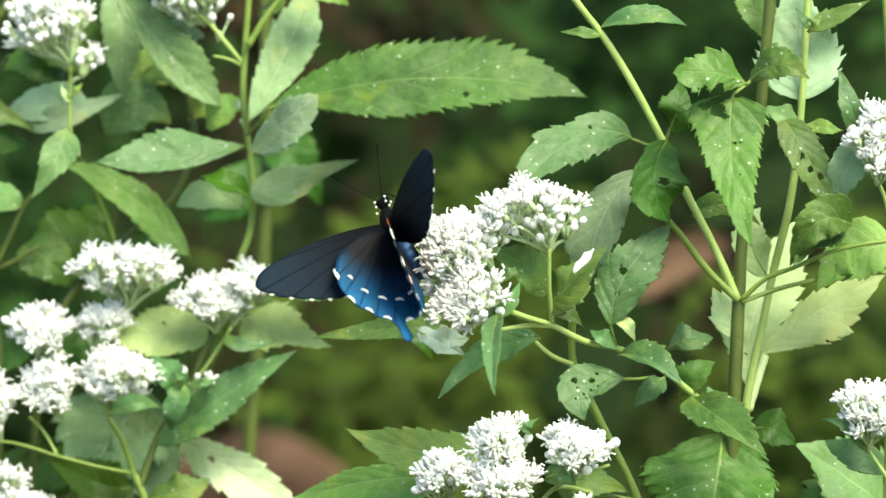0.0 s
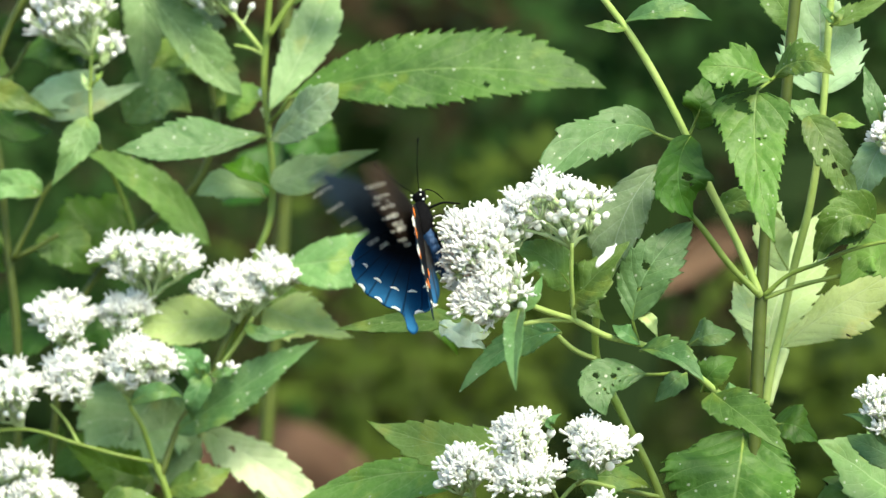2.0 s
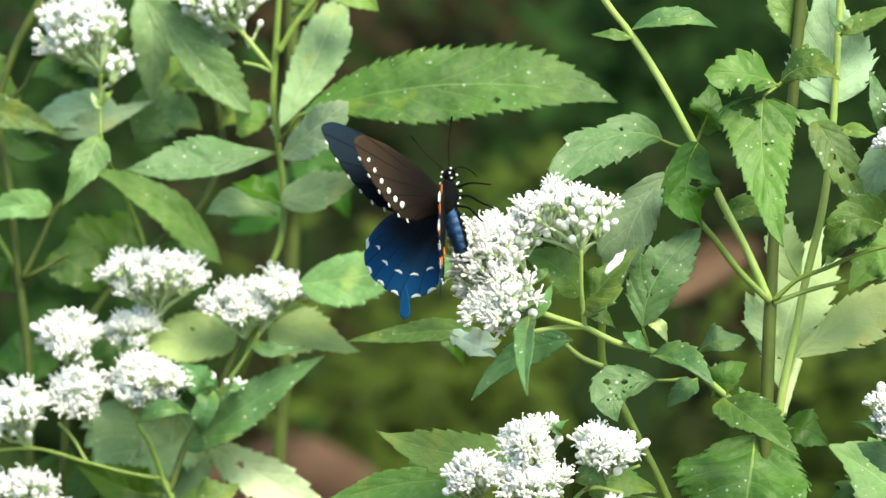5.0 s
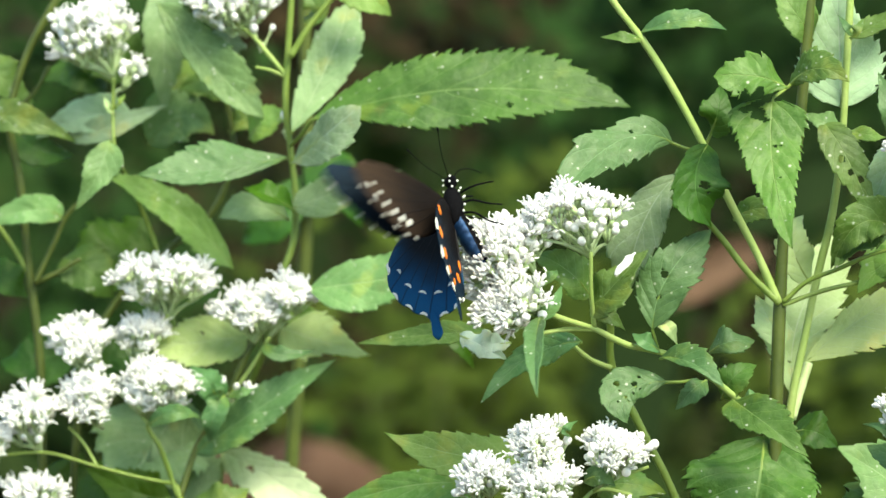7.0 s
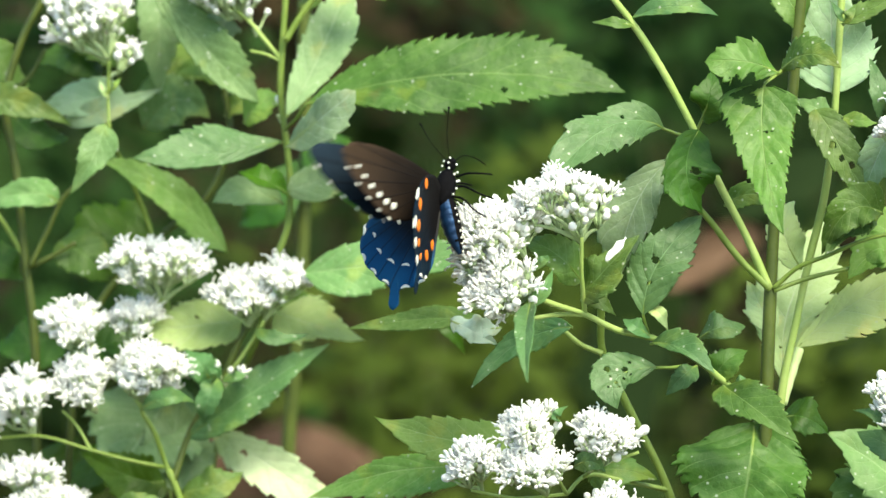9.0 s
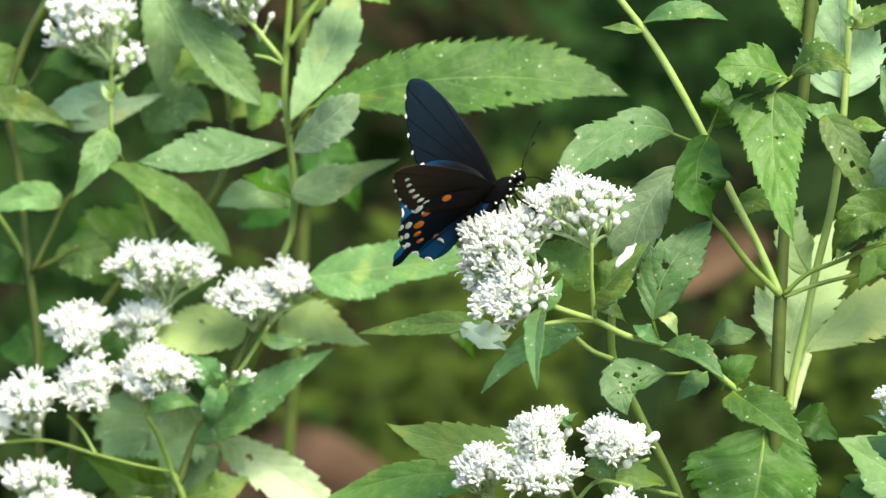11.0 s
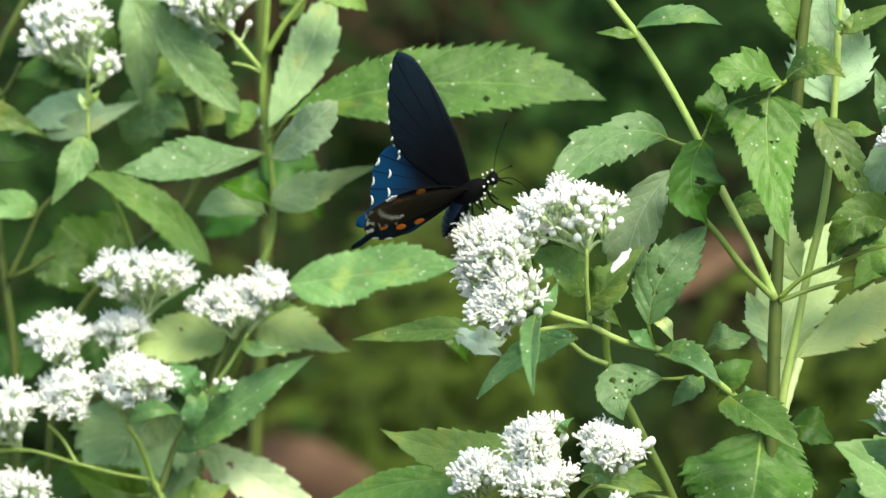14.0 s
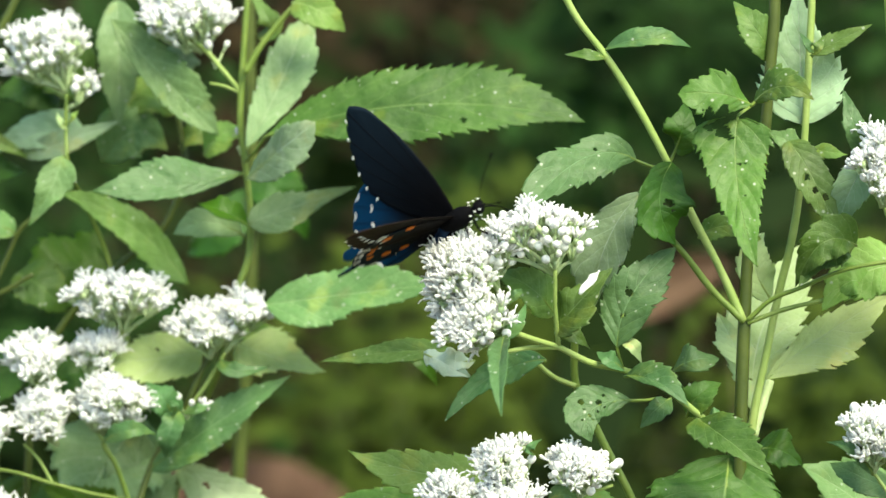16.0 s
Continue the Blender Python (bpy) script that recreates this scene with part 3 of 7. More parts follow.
leaf(plant_main, (137.4, -23.5, 919.3), (123.5, -28.7, 925.3), (110.3, -29.8, 917), 31.2, "green", teeth=9, turn=20, seed=29)
leaf(plant_main, (124.6, -46.7, 1012.9), (114.4, -52.5, 1014.4), (107.1, -48.3, 1001.1), 12.4, "dark", turn=-10, teeth=8, wave=0.1, fold=20, seed=30)
leaf(plant_main, (105.9, -33.6, 1041.4), (112, -40.9, 1032.6), (120.7, -46.7, 1012.9), 11.4, "green", teeth=9, holes=((0.5, 0.3, 1.2), (0.62, 0.2, 1.0), (0.7, -0.2, 1.0)), label='brown-spotted leaf with small holes', seed=31)
leaf(plant_main, (128.2, -37.5, 1035.3), (122.9, -44.5, 1028.1), (119, -40.3, 1014.9), 11.4, "silver", teeth=8, seed=32)
leaf(plant_main, (127.4, -43.2, 1037.3), (124, -47.8, 1048), (121.3, -40.5, 1057), 7.0, "blue", teeth=6, seed=33)
leaf(plant_main, (127.5, -30.9, 995.4), (123.8, -36.2, 1001), (116.1, -31.4, 992.1), 11.7, "light", teeth=7, seed=34)
leaf(plant_main, (137.9, -29.7, 1004.3), (126.2, -33.1, 1001.9), (115.3, -37.4, 992.4), 19.1, "light", turn=0, teeth=9, seed=35)
leaf(plant_main, (123.8, -43.7, 1012.5), (115.5, -47, 1010.7), (107.8, -51.3, 1001.6), 12.3, "dark", turn=0, teeth=8, fold=16, seed=36)
stem(plant_main, "branch", [(91.6, -44.2, 952.5), (79.6, -47.5, 963.6), (68.1, -49.2, 973), (57.9, -51.6, 977.9), (48.5, -54.2, 980.5), (38.7, -56.5, 985.7), (30.6, -62.1, 989.3), (24.5, -64.7, 992.1)], 2.12, STEM["lime"], taper=0.75)
stem(plant_main, "branch", [(38.7, -56.5, 985.7), (30.6, -59.5, 986.1), (25, -62.6, 985.8), (19.3, -62.8, 984.5)], 1.45, STEM["lime"])
stem(plant_main, "branch", [(38.7, -56.5, 986.2), (37.8, -60.7, 998.9), (37.9, -62.4, 1008.8)], 1.45, STEM["lime"])
stem(plant_main, "branch", [(24.5, -64.7, 992.1), (19.3, -64.2, 996), (16.9, -63.3, 1002.4), (19.3, -62.4, 1008.7)], 1.28, STEM["lime"])
flowers(plant_main, (32.4, -62.8, 1018.8), (37.9, -59.6, 1007.2), 15.7, 7.8, 88, 0.3, 37)
flowers(plant_main, (19.3, -64.8, 1013.1), (21.7, -60.2, 1002.8), 7.4, 5.9, 48, 0.75, 38)
flowers(plant_main, (10.6, -66.8, 1007.3), (18.5, -62.3, 996.6), 9.9, 10.7, 112, 0.85, 39, lean=-0.5)
flowers(plant_main, (14.2, -70.5, 993.9), (21.7, -63.1, 990.7), 10.5, 6.5, 84, 0.8, 40, lean=-0.4)
leaf(plant_main, (23.3, -73.8, 992.2), (21.7, -104.8, 987.2), (22.2, -118.4, 976.9), 6.4, "blue", turn=25, teeth=6, fold=24, label='narrow drooping leaf below the flowers', seed=41)
leaf(plant_main, (20.6, -68, 990.7), (26, -73.5, 994.4), (29.5, -66.6, 1000.3), 5.1, "blue", teeth=6, seed=42)
leaf(plant_main, (22.5, -66.7, 999.6), (26.5, -72.2, 1003.5), (28.1, -66, 1004.4), 3.3, "blue", teeth=4, seed=43)
leaf(plant_main, (35.2, -39.0, 979.1), (20.0, -33.5, 973.8), (5.9, -41.8, 961.9), 10.2, "blue", teeth=9, turn=-6, left=(2.9, 4.7, 4.0, 2.3, 0.9), right=(2.6, 4.9, 4.3, 3.1, 1.3), seed=44)
leaf(plant_main, (8.8, -9.5, 976.9), (-9.0, 2.9, 974.9), (-31.9, 11.0, 970.9), 6.9, "green", teeth=10, turn=0, left=(1.3, 3.4, 3.8, 3.0, 1.1), right=(1.6, 3.4, 3.4, 2.3, 0.9), seed=45)
leaf(plant_main, (-0, -33.1, 980.4), (6.3, -39.4, 978.3), (13.1, -34.1, 973.3), 7.7, "white", turn=0, teeth=5, wave=0.2, label='crumpled whitish leaf', seed=46)
leaf(plant_main, (14.4, -30.4, 977.7), (7.9, -36.4, 977.9), (3.2, -30.8, 974.8), 5.1, "white", turn=-10, teeth=5, wave=0.2, seed=47)
plant_middle = thing("snakeroot_plant", 0.063, -0.024, 0.0, "green snakeroot stem with low white flower clusters and broad leaves", "plant", "flowering plants in the thicket")
stem(plant_middle, "stem", [(62.5, -24.4, -8), (65.9158, -25.93, 504.8), (67.6, -26.7, 917.8), (62.2, -24.6, 932.6), (52.5, -21.9, 952.3), (45.1, -22.5, 969.1), (44.7, -26.4, 984.6), (42.6, -30.5, 998.4)], 2.79, STEM["green"])
stem(plant_middle, "branch", [(45.1, -23.8, 968.4), (39.2, -23.5, 970.9), (31.7, -22.6, 977.4)], 1.65, STEM["lime"])
stem(plant_middle, "branch", [(64.2, -25.3, 927.7), (50.7, -39.7, 933.4), (39, -51.3, 937), (34.1, -57.9, 933.2)], 1.49, STEM["lime"])
stem(plant_middle, "branch", [(39, -51.3, 937), (43.7, -59.7, 941.7), (55, -59.1, 945.6)], 1.14, STEM["lime"])
stem(plant_middle, "branch", [(34.1, -57.9, 933.2), (30.8, -62.9, 940.6), (28.3, -62.2, 945.4)], 1.13, STEM["lime"])
stem(plant_middle, "branch", [(34.1, -57.9, 933.2), (19.5, -63.9, 933.4), (6.6, -63.6, 935.7)], 1.13, STEM["lime"])
flowers(plant_middle, (23.5, -64.2, 953), (29.2, -59.5, 943.3), 7.4, 6.6, 53, 0.45, 48)
flowers(plant_middle, (44.4, -64.5, 950.7), (40.5, -59.9, 940.1), 7.7, 6.9, 60, 0.6, 49)
flowers(plant_middle, (51.7, -64.5, 950.7), (42.9, -59.8, 940.9), 2.6, 4.3, 10, 0.1, 50)
flowers(plant_middle, (6.6, -65.6, 942.6), (9.8, -60.7, 934.4), 6.8, 5.3, 48, 0.6, 51)
flowers(plant_middle, (23.5, -68.8, 941.6), (28.4, -60.8, 933.7), 9.6, 4.3, 55, 0.75, 52)
flowers(plant_middle, (46.1, -67.1, 932.4), (43.8, -62.2, 924.1), 5.6, 4.0, 31, 0.4, 53)
leaf(plant_middle, (26.9, -26.5, 939.4), (0.4, -26.1, 943.2), (-22.0, -22.4, 949.8), 16.2, "light", teeth=9, fold=12, label='broad light green leaf below the butterfly', turn=0, left=(7.7, 8.5, 8.1, 6.1, 1.8), right=(6.3, 7.6, 7.0, 4.2, 1.0), seed=54)
leaf(plant_middle, (8.6, -20.9, 933.6), (-15.8, -9.9, 931.2), (-43.5, 5.8, 919.9), 12.7, "light", teeth=11, turn=0, left=(6.4, 8.9, 8.9, 6.4, 2.1), right=(3.2, 4.6, 4.6, 3.5, 1.4), seed=55)
leaf(plant_middle, (32.3, -60.9, 955), (31.5, -66.5, 958.3), (34.6, -60.2, 959.5), 2.8, "blue", teeth=4, seed=56)
leaf(plant_middle, (36.4, -62.7, 942.2), (41.2, -68.3, 944.8), (45.3, -62.9, 940.6), 5.9, "blue", teeth=5, turn=20, seed=57)
leaf(plant_middle, (40.9, -33.7, 932.4), (47.4, -39.2, 937), (60.7, -33.7, 932.5), 13.8, "green", teeth=8, seed=58)
leaf(plant_middle, (-8, 67.8, 965.3), (-0.9, 61.2, 961.4), (3.4, 66.1, 953.1), 5.6, "bright", teeth=6, seed=59)
leaf(plant_middle, (-4, -40.5, 927), (0.8, -46.9, 924.9), (7.5, -42, 916.5), 7.5, "green", teeth=6, seed=60)
plant_pale = thing("snakeroot_plant", 0.096, -0.027, 0.0, "pale green snakeroot plant with broad whitish-green leaf undersides", "plant", "flowering plants in the thicket")
stem(plant_pale, "stem", [(96.1, -26.6, -8), (94.5087, -30.8731, 511), (93.7, -33, 929.1), (94.4, -30.7, 945.4), (96.2, -28.4, 961.8), (99.8, -26.1, 978.1), (103.3, -23.8, 994.4), (108.2, -21.1, 1014), (111.4, -17.8, 1036.9), (113, -14.6, 1059.8), (114.1, -12.3, 1076.1), (114.6, -11, 1085.9)], 2.64, STEM["lime"])
leaf(plant_pale, (111.2, -15.5, 1045.1), (111.2, -9.7, 1060.3), (110.5, -6.5, 1083.3), 22.8, "silver", turn=4, teeth=11, fold=8, bite=1.3, seed=61)
leaf(plant_pale, (114.4, -13.8, 1065.4), (122.4, -14.5, 1069.4), (131.7, -13.8, 1073.9), 5.6, "green", turn=5, teeth=9, bite=1.2, seed=62)
stem(plant_pale, "branch", [(96, -28.1, 955.3), (98.4, -25.9, 962.6), (101.3, -22.3, 970.7)], 2.80, STEM["pale"], taper=0.95)
leaf(plant_pale, (97.5, -26.7, 959.6), (99.0, -5.0, 979.4), (115.0, 22.3, 1005.3), 23.4, "pale", fold=6, holes=((0.28, -0.1, 0.7), (0.3, 0.05, 0.5)), label='broad whitish-green leaf underside with a brown nick', turn=0, teeth=13, bite=1.4, left=(2.0, 6.3, 11.3, 7.7, 3.3), right=(2.1, 5.2, 10.0, 10.3, 5.2), seed=63)
leaf(plant_pale, (100.3, -21.7, 970.8), (116.1, -12.1, 981.3), (138.2, -8.8, 993.6), 15.9, "yellow", turn=0, teeth=10, bite=1.6, left=(1.3, 3.0, 4.7, 4.4, 2.0), right=(2.7, 8.4, 11.1, 8.8, 3.1), seed=64)
leaf(plant_pale, (93.3, -21.6, 975.3), (90.2, -11.7, 981.7), (86.9, -1.8, 987.5), 8.2, "pale", turn=-10, teeth=7, bite=1.3, seed=65)
leaf(plant_pale, (102.1, -16.1, 993.4), (96.8, -20.4, 1005.6), (100.4, -13.3, 1013.1), 10.7, "pale", teeth=8, seed=66)
leaf(plant_pale, (103, -15.1, 1064.7), (97.8, -20, 1073.3), (91.5, -12.9, 1081), 11.0, "green", teeth=8, seed=67)
leaf(plant_pale, (112.8, -21.8, 1038.6), (118.2, -27.9, 1038.6), (123.7, -22.1, 1037), 5.1, "light", teeth=6, seed=68)
leaf(plant_pale, (111.4, -19, 1037), (106.1, -24.4, 1041.6), (100.6, -18.1, 1043.5), 7.7, "dusty", teeth=7, seed=69)
leaf(plant_pale, (114.3, -18, 1066.2), (112.7, -23.6, 1069.2), (110.4, -17.1, 1072.1), 2.9, "blue", teeth=4, seed=70)
leaf(plant_pale, (114.1, -18.1, 1065.4), (115.3, -23.7, 1068.5), (117.6, -17.3, 1071.1), 3.3, "green", teeth=5, seed=71)
plant_edge = thing("snakeroot_plant", 0.135, -0.057, 0.0, "snakeroot plant with white flower clusters beside the tall stem", "plant", "flowering plants in the thicket")
stem(plant_edge, "stem", [(134.5, -57.4, -8), (134.713, -55.7216, 513.2), (134.8, -54.9, 933), (135.5, -50.3, 965.2), (137, -43.6, 1013.4), (136, -37.2, 1058.4), (134.3, -33.2, 1087.4)], 2.60, STEM["green"])
stem(plant_edge, "branch", [(136.3, -45.8, 1010.4), (134.4, -44.4, 1020), (131.9, -43.5, 1026.4)], 1.30, STEM["lime"])
stem(plant_edge, "branch", [(135.1, -59.9, 940.4), (131.9, -59.2, 945.2), (128.6, -58.5, 950)], 1.29, STEM["lime"])
flowers(plant_edge, (130.8, -49.4, 1036.5), (132, -45.1, 1024.2), 6.8, 11.5, 72, 0.6, 72)
flowers(plant_edge, (128, -63.1, 960.9), (128.8, -58.6, 949.2), 7.7, 8.5, 72, 0.55, 73)
leaf(plant_edge, (128.4, -61.6, 949.7), (122.3, -66.5, 957.8), (115.3, -60.3, 958.8), 4.1, "blue", teeth=5, seed=74)
leaf(plant_edge, (135.5, -44.6, 941.2), (125.2, -49.9, 947), (117.5, -43.5, 949.2), 11.6, "blue", teeth=7, seed=75)
plant_left = thing("snakeroot_plant", -0.086, 0.058, 0.0, "branched snakeroot plant with many white fuzzy flower clusters", "plant", "flowering plants in the thicket")
stem(plant_left, "stem", [(-85.9, 58, -8), (-83.4244, 56.1917, 493.6), (-82.2, 55.3, 897.5), (-87.1, 57.5, 913), (-89.6, 58.4, 919.6)], 3.50, STEM["green"], taper=0.6)
stem(plant_left, "branch", [(-88.9, 57.9, 916.5), (-90.7, 58.7, 921.7), (-94.3, 57.2, 932.6), (-97.5, 58.1, 939.1), (-92.6, 58.4, 941.6)], 1.75, STEM["green"])
stem(plant_left, "branch", [(-88.4, 57.8, 915.6), (-82.5, 63.1, 931.7), (-73.8, 64.9, 944.7), (-66.8, 67, 959.5), (-64.2, 67.6, 963.9)], 2.28, STEM["olive"])
stem(plant_left, "branch", [(-91, 58.5, 920.3), (-101.3, 55.8, 923), (-113.5, 56.3, 926.3), (-129.3, 56.9, 930.7), (-146.7, 56.8, 929.6)], 1.23, STEM["green"])
stem(plant_left, "branch", [(-73.8, 64.9, 944.7), (-64.9, 63.6, 956.5), (-59.5, 61.8, 965.5)], 1.40, STEM["lime"])
stem(plant_left, "branch", [(-113.5, 56.3, 926.3), (-118.8, 57.5, 935.1), (-122.3, 58, 938.5)], 1.05, STEM["lime"])
stem(plant_left, "branch", [(-97.5, 58.1, 939.1), (-103.6, 65.3, 947.2), (-97.1, 73.7, 963.8), (-91.6, 71.7, 971.2)], 1.40, STEM["lime"])
flowers(plant_left, (-92.3, 70.1, 981.1), (-91.8, 74.4, 969.1), 16.5, 7.9, 110, 0.55, 76)
flowers(plant_left, (-119.4, 67.6, 963.7), (-114.7, 72, 951.6), 9.1, 7.2, 60, 0.85, 77)
flowers(plant_left, (-99.3, 70.7, 964.2), (-103.2, 72.2, 953.3), 6.3, 6.9, 46, 0.6, 78)
flowers(plant_left, (-115.3, 59.3, 947.7), (-112.3, 63.8, 936.8), 7.7, 8.2, 60, 0.5, 79)
flowers(plant_left, (-94.5, 56.7, 950.6), (-97.2, 61.1, 938.7), 11.2, 7.8, 86, 0.75, 80)
flowers(plant_left, (-65.3, 62.8, 972.5), (-64.7, 67.5, 962.6), 8.7, 6.8, 67, 0.6, 81)
flowers(plant_left, (-52.5, 63.4, 976.6), (-59.6, 64.8, 965.1), 6.6, 4.7, 41, 0.5, 82)
flowers(plant_left, (-135.4, 58.3, 940.7), (-131.6, 62.8, 929.8), 8.7, 7.9, 67, 0.5, 83)
flowers(plant_left, (-148.5, 57.1, 932.4), (-145.6, 61.9, 922.8), 7.0, 7.2, 43, 0.6, 84)
flowers(plant_left, (-134.5, 55.2, 918.2), (-133.3, 59.7, 907.2), 7.3, 4.4, 41, 0.6, 85)
flowers(plant_left, (-125.7, 53.9, 909.6), (-124.5, 58.4, 898.5), 11.9, 5.8, 60, 0.7, 86)
flowers(plant_left, (-70.8, 59.6, 949.9), (-71.4, 60.4, 947.2), 0.9, 0.7, 3, 0.0, 87)
leaf(plant_left, (-87.8, 91.6, 940.7), (-98.2, 80.7, 927.5), (-108, 66.6, 913.6), 37.5, "sage", turn=0, teeth=10, fold=6, shape=0.42, label='broad dusty green leaf under the flowers', seed=88)
leaf(plant_left, (-86.8, 72.1, 909.7), (-89, 80.1, 923.6), (-87.3, 82.2, 938.5), 23.0, "sage", turn=5, teeth=9, fold=8, seed=89)
leaf(plant_left, (-91.9, 69.7, 913.6), (-102, 64, 916.3), (-118.4, 71, 923.2), 17.0, "bright", turn=-25, teeth=9, seed=90)
leaf(plant_left, (-84.9, 62.7, 928.5), (-62.9, 58.1, 943.9), (-39.4, 63.7, 957.9), 13.4, "blue", fold=14, bite=1.2, label='large dark green leaf below the flowers', turn=4, teeth=13, left=(2.0, 4.8, 6.1, 4.8, 1.4), right=(4.5, 7.7, 6.7, 4.0, 1.2), seed=91)
leaf(plant_left, (-73.6, 56.4, 948.3), (-76.6, 49.5, 942.6), (-78.4, 54.3, 933.8), 7.6, "blue", teeth=6, seed=92)
leaf(plant_left, (-76.4, 61.9, 945), (-78.5, 56.9, 952.1), (-84.5, 63.6, 956.4), 9.0, "blue", teeth=7, seed=93)
leaf(plant_left, (-97, 52.2, 940), (-88.2, 46.8, 944.7), (-80.7, 52.4, 941.8), 5.7, "blue", teeth=6, turn=15, seed=94)
leaf(plant_left, (-72.3, 56.4, 948.3), (-67.6, 50.6, 950.2), (-64.1, 56.6, 950.4), 3.3, "blue", teeth=5, seed=95)
leaf(plant_left, (-75.8, 56.2, 946.9), (-74.6, 50.7, 951.2), (-77.1, 56.9, 952.1), 2.6, "blue", teeth=4, seed=96)
leaf(plant_left, (-61.2, 61.5, 963.5), (-55.7, 55.1, 961.2), (-45.5, 61.2, 961.3), 5.4, "blue", teeth=7, seed=97)
leaf(plant_left, (-66.9, 76.6, 963.5), (-82.1, 73.5, 962.1), (-97.9, 73.4, 961.0), 16.6, "yellow", teeth=10, fold=6, holes=((0.45, 0.35, 0.8),), label='pale yellowish leaf with a brown spot', turn=14, left=(7.6, 10.1, 10.1, 8.1, 3.8), right=(6.8, 10.2, 10.0, 5.9, 2.3), seed=98)
leaf(plant_left, (-56.6, 77.3, 966.0), (-44.1, 73.4, 961.9), (-28.8, 72.7, 957.5), 16.4, "yellow", teeth=9, turn=-14, bite=1.4, left=(5.5, 9.6, 9.6, 4.4, 1.3), right=(7.7, 10.1, 6.6, 3.8, 1.6), seed=99)
leaf(plant_left, (-54.3, 98.5, 967.8), (-46.8, 91.5, 961.6), (-39.9, 96.5, 953.7), 11.5, "light", turn=20, teeth=7, seed=100)
leaf(plant_left, (-77.8, 89.6, 925.4), (-58.7, 70.7, 918.2), (-35.9, 47.4, 906.7), 15.3, "variegated", teeth=9, bite=1.3, holes=((0.3, 0.1, 1.3), (0.33, 0.2, 0.8)), label='pale variegated leaf with a brown hole', turn=0, left=(2.7, 5.1, 6.1, 5.4, 2.7), right=(4.1, 8.3, 9.1, 7.9, 3.1), seed=101)
leaf(plant_left, (-85.9, 60.3, 911.7), (-75, 54.7, 915.3), (-66.7, 61.2, 917.8), 10.4, "green", teeth=7, seed=102)
leaf(plant_left, (-107.7, 47.1, 904.1), (-96.8, 41.9, 910.4), (-85.1, 47.5, 906.8), 12.5, "green", teeth=8, seed=103)
plant_corner = thing("snakeroot_plant", -0.110, 0.074, 0.0, "slender snakeroot stem topped with a white flower cluster", "plant", "flowering plants in the thicket")
stem(plant_corner, "stem", [(-109.6, 74.2, -8), (-99.6702, 96.5979, 497.5), (-94.7, 107.8, 904.5), (-96.8, 117.3, 972.5), (-101.9, 119.8, 990.4), (-107.4, 107.2, 1008.1), (-110.3, 88.1, 1023.4), (-110.8, 92.5, 1032.7), (-110.4, 93.9, 1043.2)], 1.42, STEM["green"])
flowers(plant_corner, (-117.3, 98.9, 1056.7), (-110.9, 96.9, 1043), 14.5, 10.5, 110, 0.4, 104)
flowers(plant_corner, (-104.3, 97.1, 1044.1), (-110.7, 96.1, 1037.4), 4.3, 1.9, 12, 0.0, 105)
leaf(plant_corner, (-110.3, 73.1, 1026.3), (-113.5, 66.1, 1017.2), (-120.6, 64.2, 1005.7), 12.4, "dusty", turn=-10, bite=1.2, label='pointed leaf with white specks on its stem', fold=10, teeth=8, left=(3.5, 6.0, 4.7, 2.5, 0.9), right=(2.6, 5.2, 4.9, 3.1, 1.2), seed=106)
leaf(plant_corner, (-110.8, 95.3, 1031.6), (-111.9, 89.7, 1034.7), (-113.9, 96.1, 1037.4), 2.3, "pale", teeth=4, seed=107)
leaf(plant_corner, (-110.8, 95.6, 1033.3), (-108.4, 90, 1036.5), (-107.1, 96.2, 1037.7), 2.0, "light", teeth=4, seed=108)
leaf(plant_corner, (-106.8, 113, 1028.2), (-120.6, 107.2, 1029.6), (-137.3, 112.1, 1021.9), 12.4, "silver", turn=-20, teeth=8, seed=109)
leaf(plant_corner, (-126.2, 109.2, 1022.2), (-111.4, 103.8, 1027.2), (-94.7, 110.6, 1032.6), 7.7, "silver", turn=20, teeth=9, seed=110)
leaf(plant_corner, (-102.3, 123.7, 1018.2), (-91.1, 119, 1027.7), (-81, 124.1, 1020.9), 17.0, "dusty", teeth=8, turn=10, seed=111)
leaf(plant_corner, (-106, 126.9, 1040.5), (-118.2, 122.1, 1049.9), (-129.6, 128.1, 1049.4), 23.6, "mid", teeth=9, seed=112)
leaf(plant_corner, (-115.1, 126.6, 1038.7), (-123.6, 121.1, 1042.8), (-136.7, 126.6, 1038.7), 17.4, "mid", teeth=9, seed=113)
plant_leafy = thing("snakeroot_plant", -0.058, 0.073, 0.0, "leafy snakeroot stem with long toothed leaves and a white flower cluster", "plant", "flowering plants in the thicket")
stem(plant_leafy, "stem", [(-58.3, 73.2, -8), (-73.3791, 84.4031, 499.2), (-80.9, 90, 907.6), (-75.6, 93.5, 932.4), (-65.2, 84.6, 955.3), (-61.5, 74.1, 966.6), (-58.8, 76, 980.5), (-54, 77.9, 993.6), (-53.2, 79.1, 1002.3), (-54.7, 82, 1023.2), (-55.9, 83.5, 1033.7), (-55.1, 86, 1051.1), (-53.1, 89.4, 1075.6)], 2.47, STEM["green"])
stem(plant_leafy, "branch", [(-54.3, 82.8, 1050.5), (-48.8, 84.1, 1059.2), (-39.2, 85.7, 1070.6)], 2.11, STEM["green"])
stem(plant_leafy, "branch", [(-55.4, 85, 1044.2), (-60.4, 85.8, 1050.3), (-67.6, 89.9, 1057.9), (-71.2, 90.3, 1060.5)], 1.58, STEM["lime"])
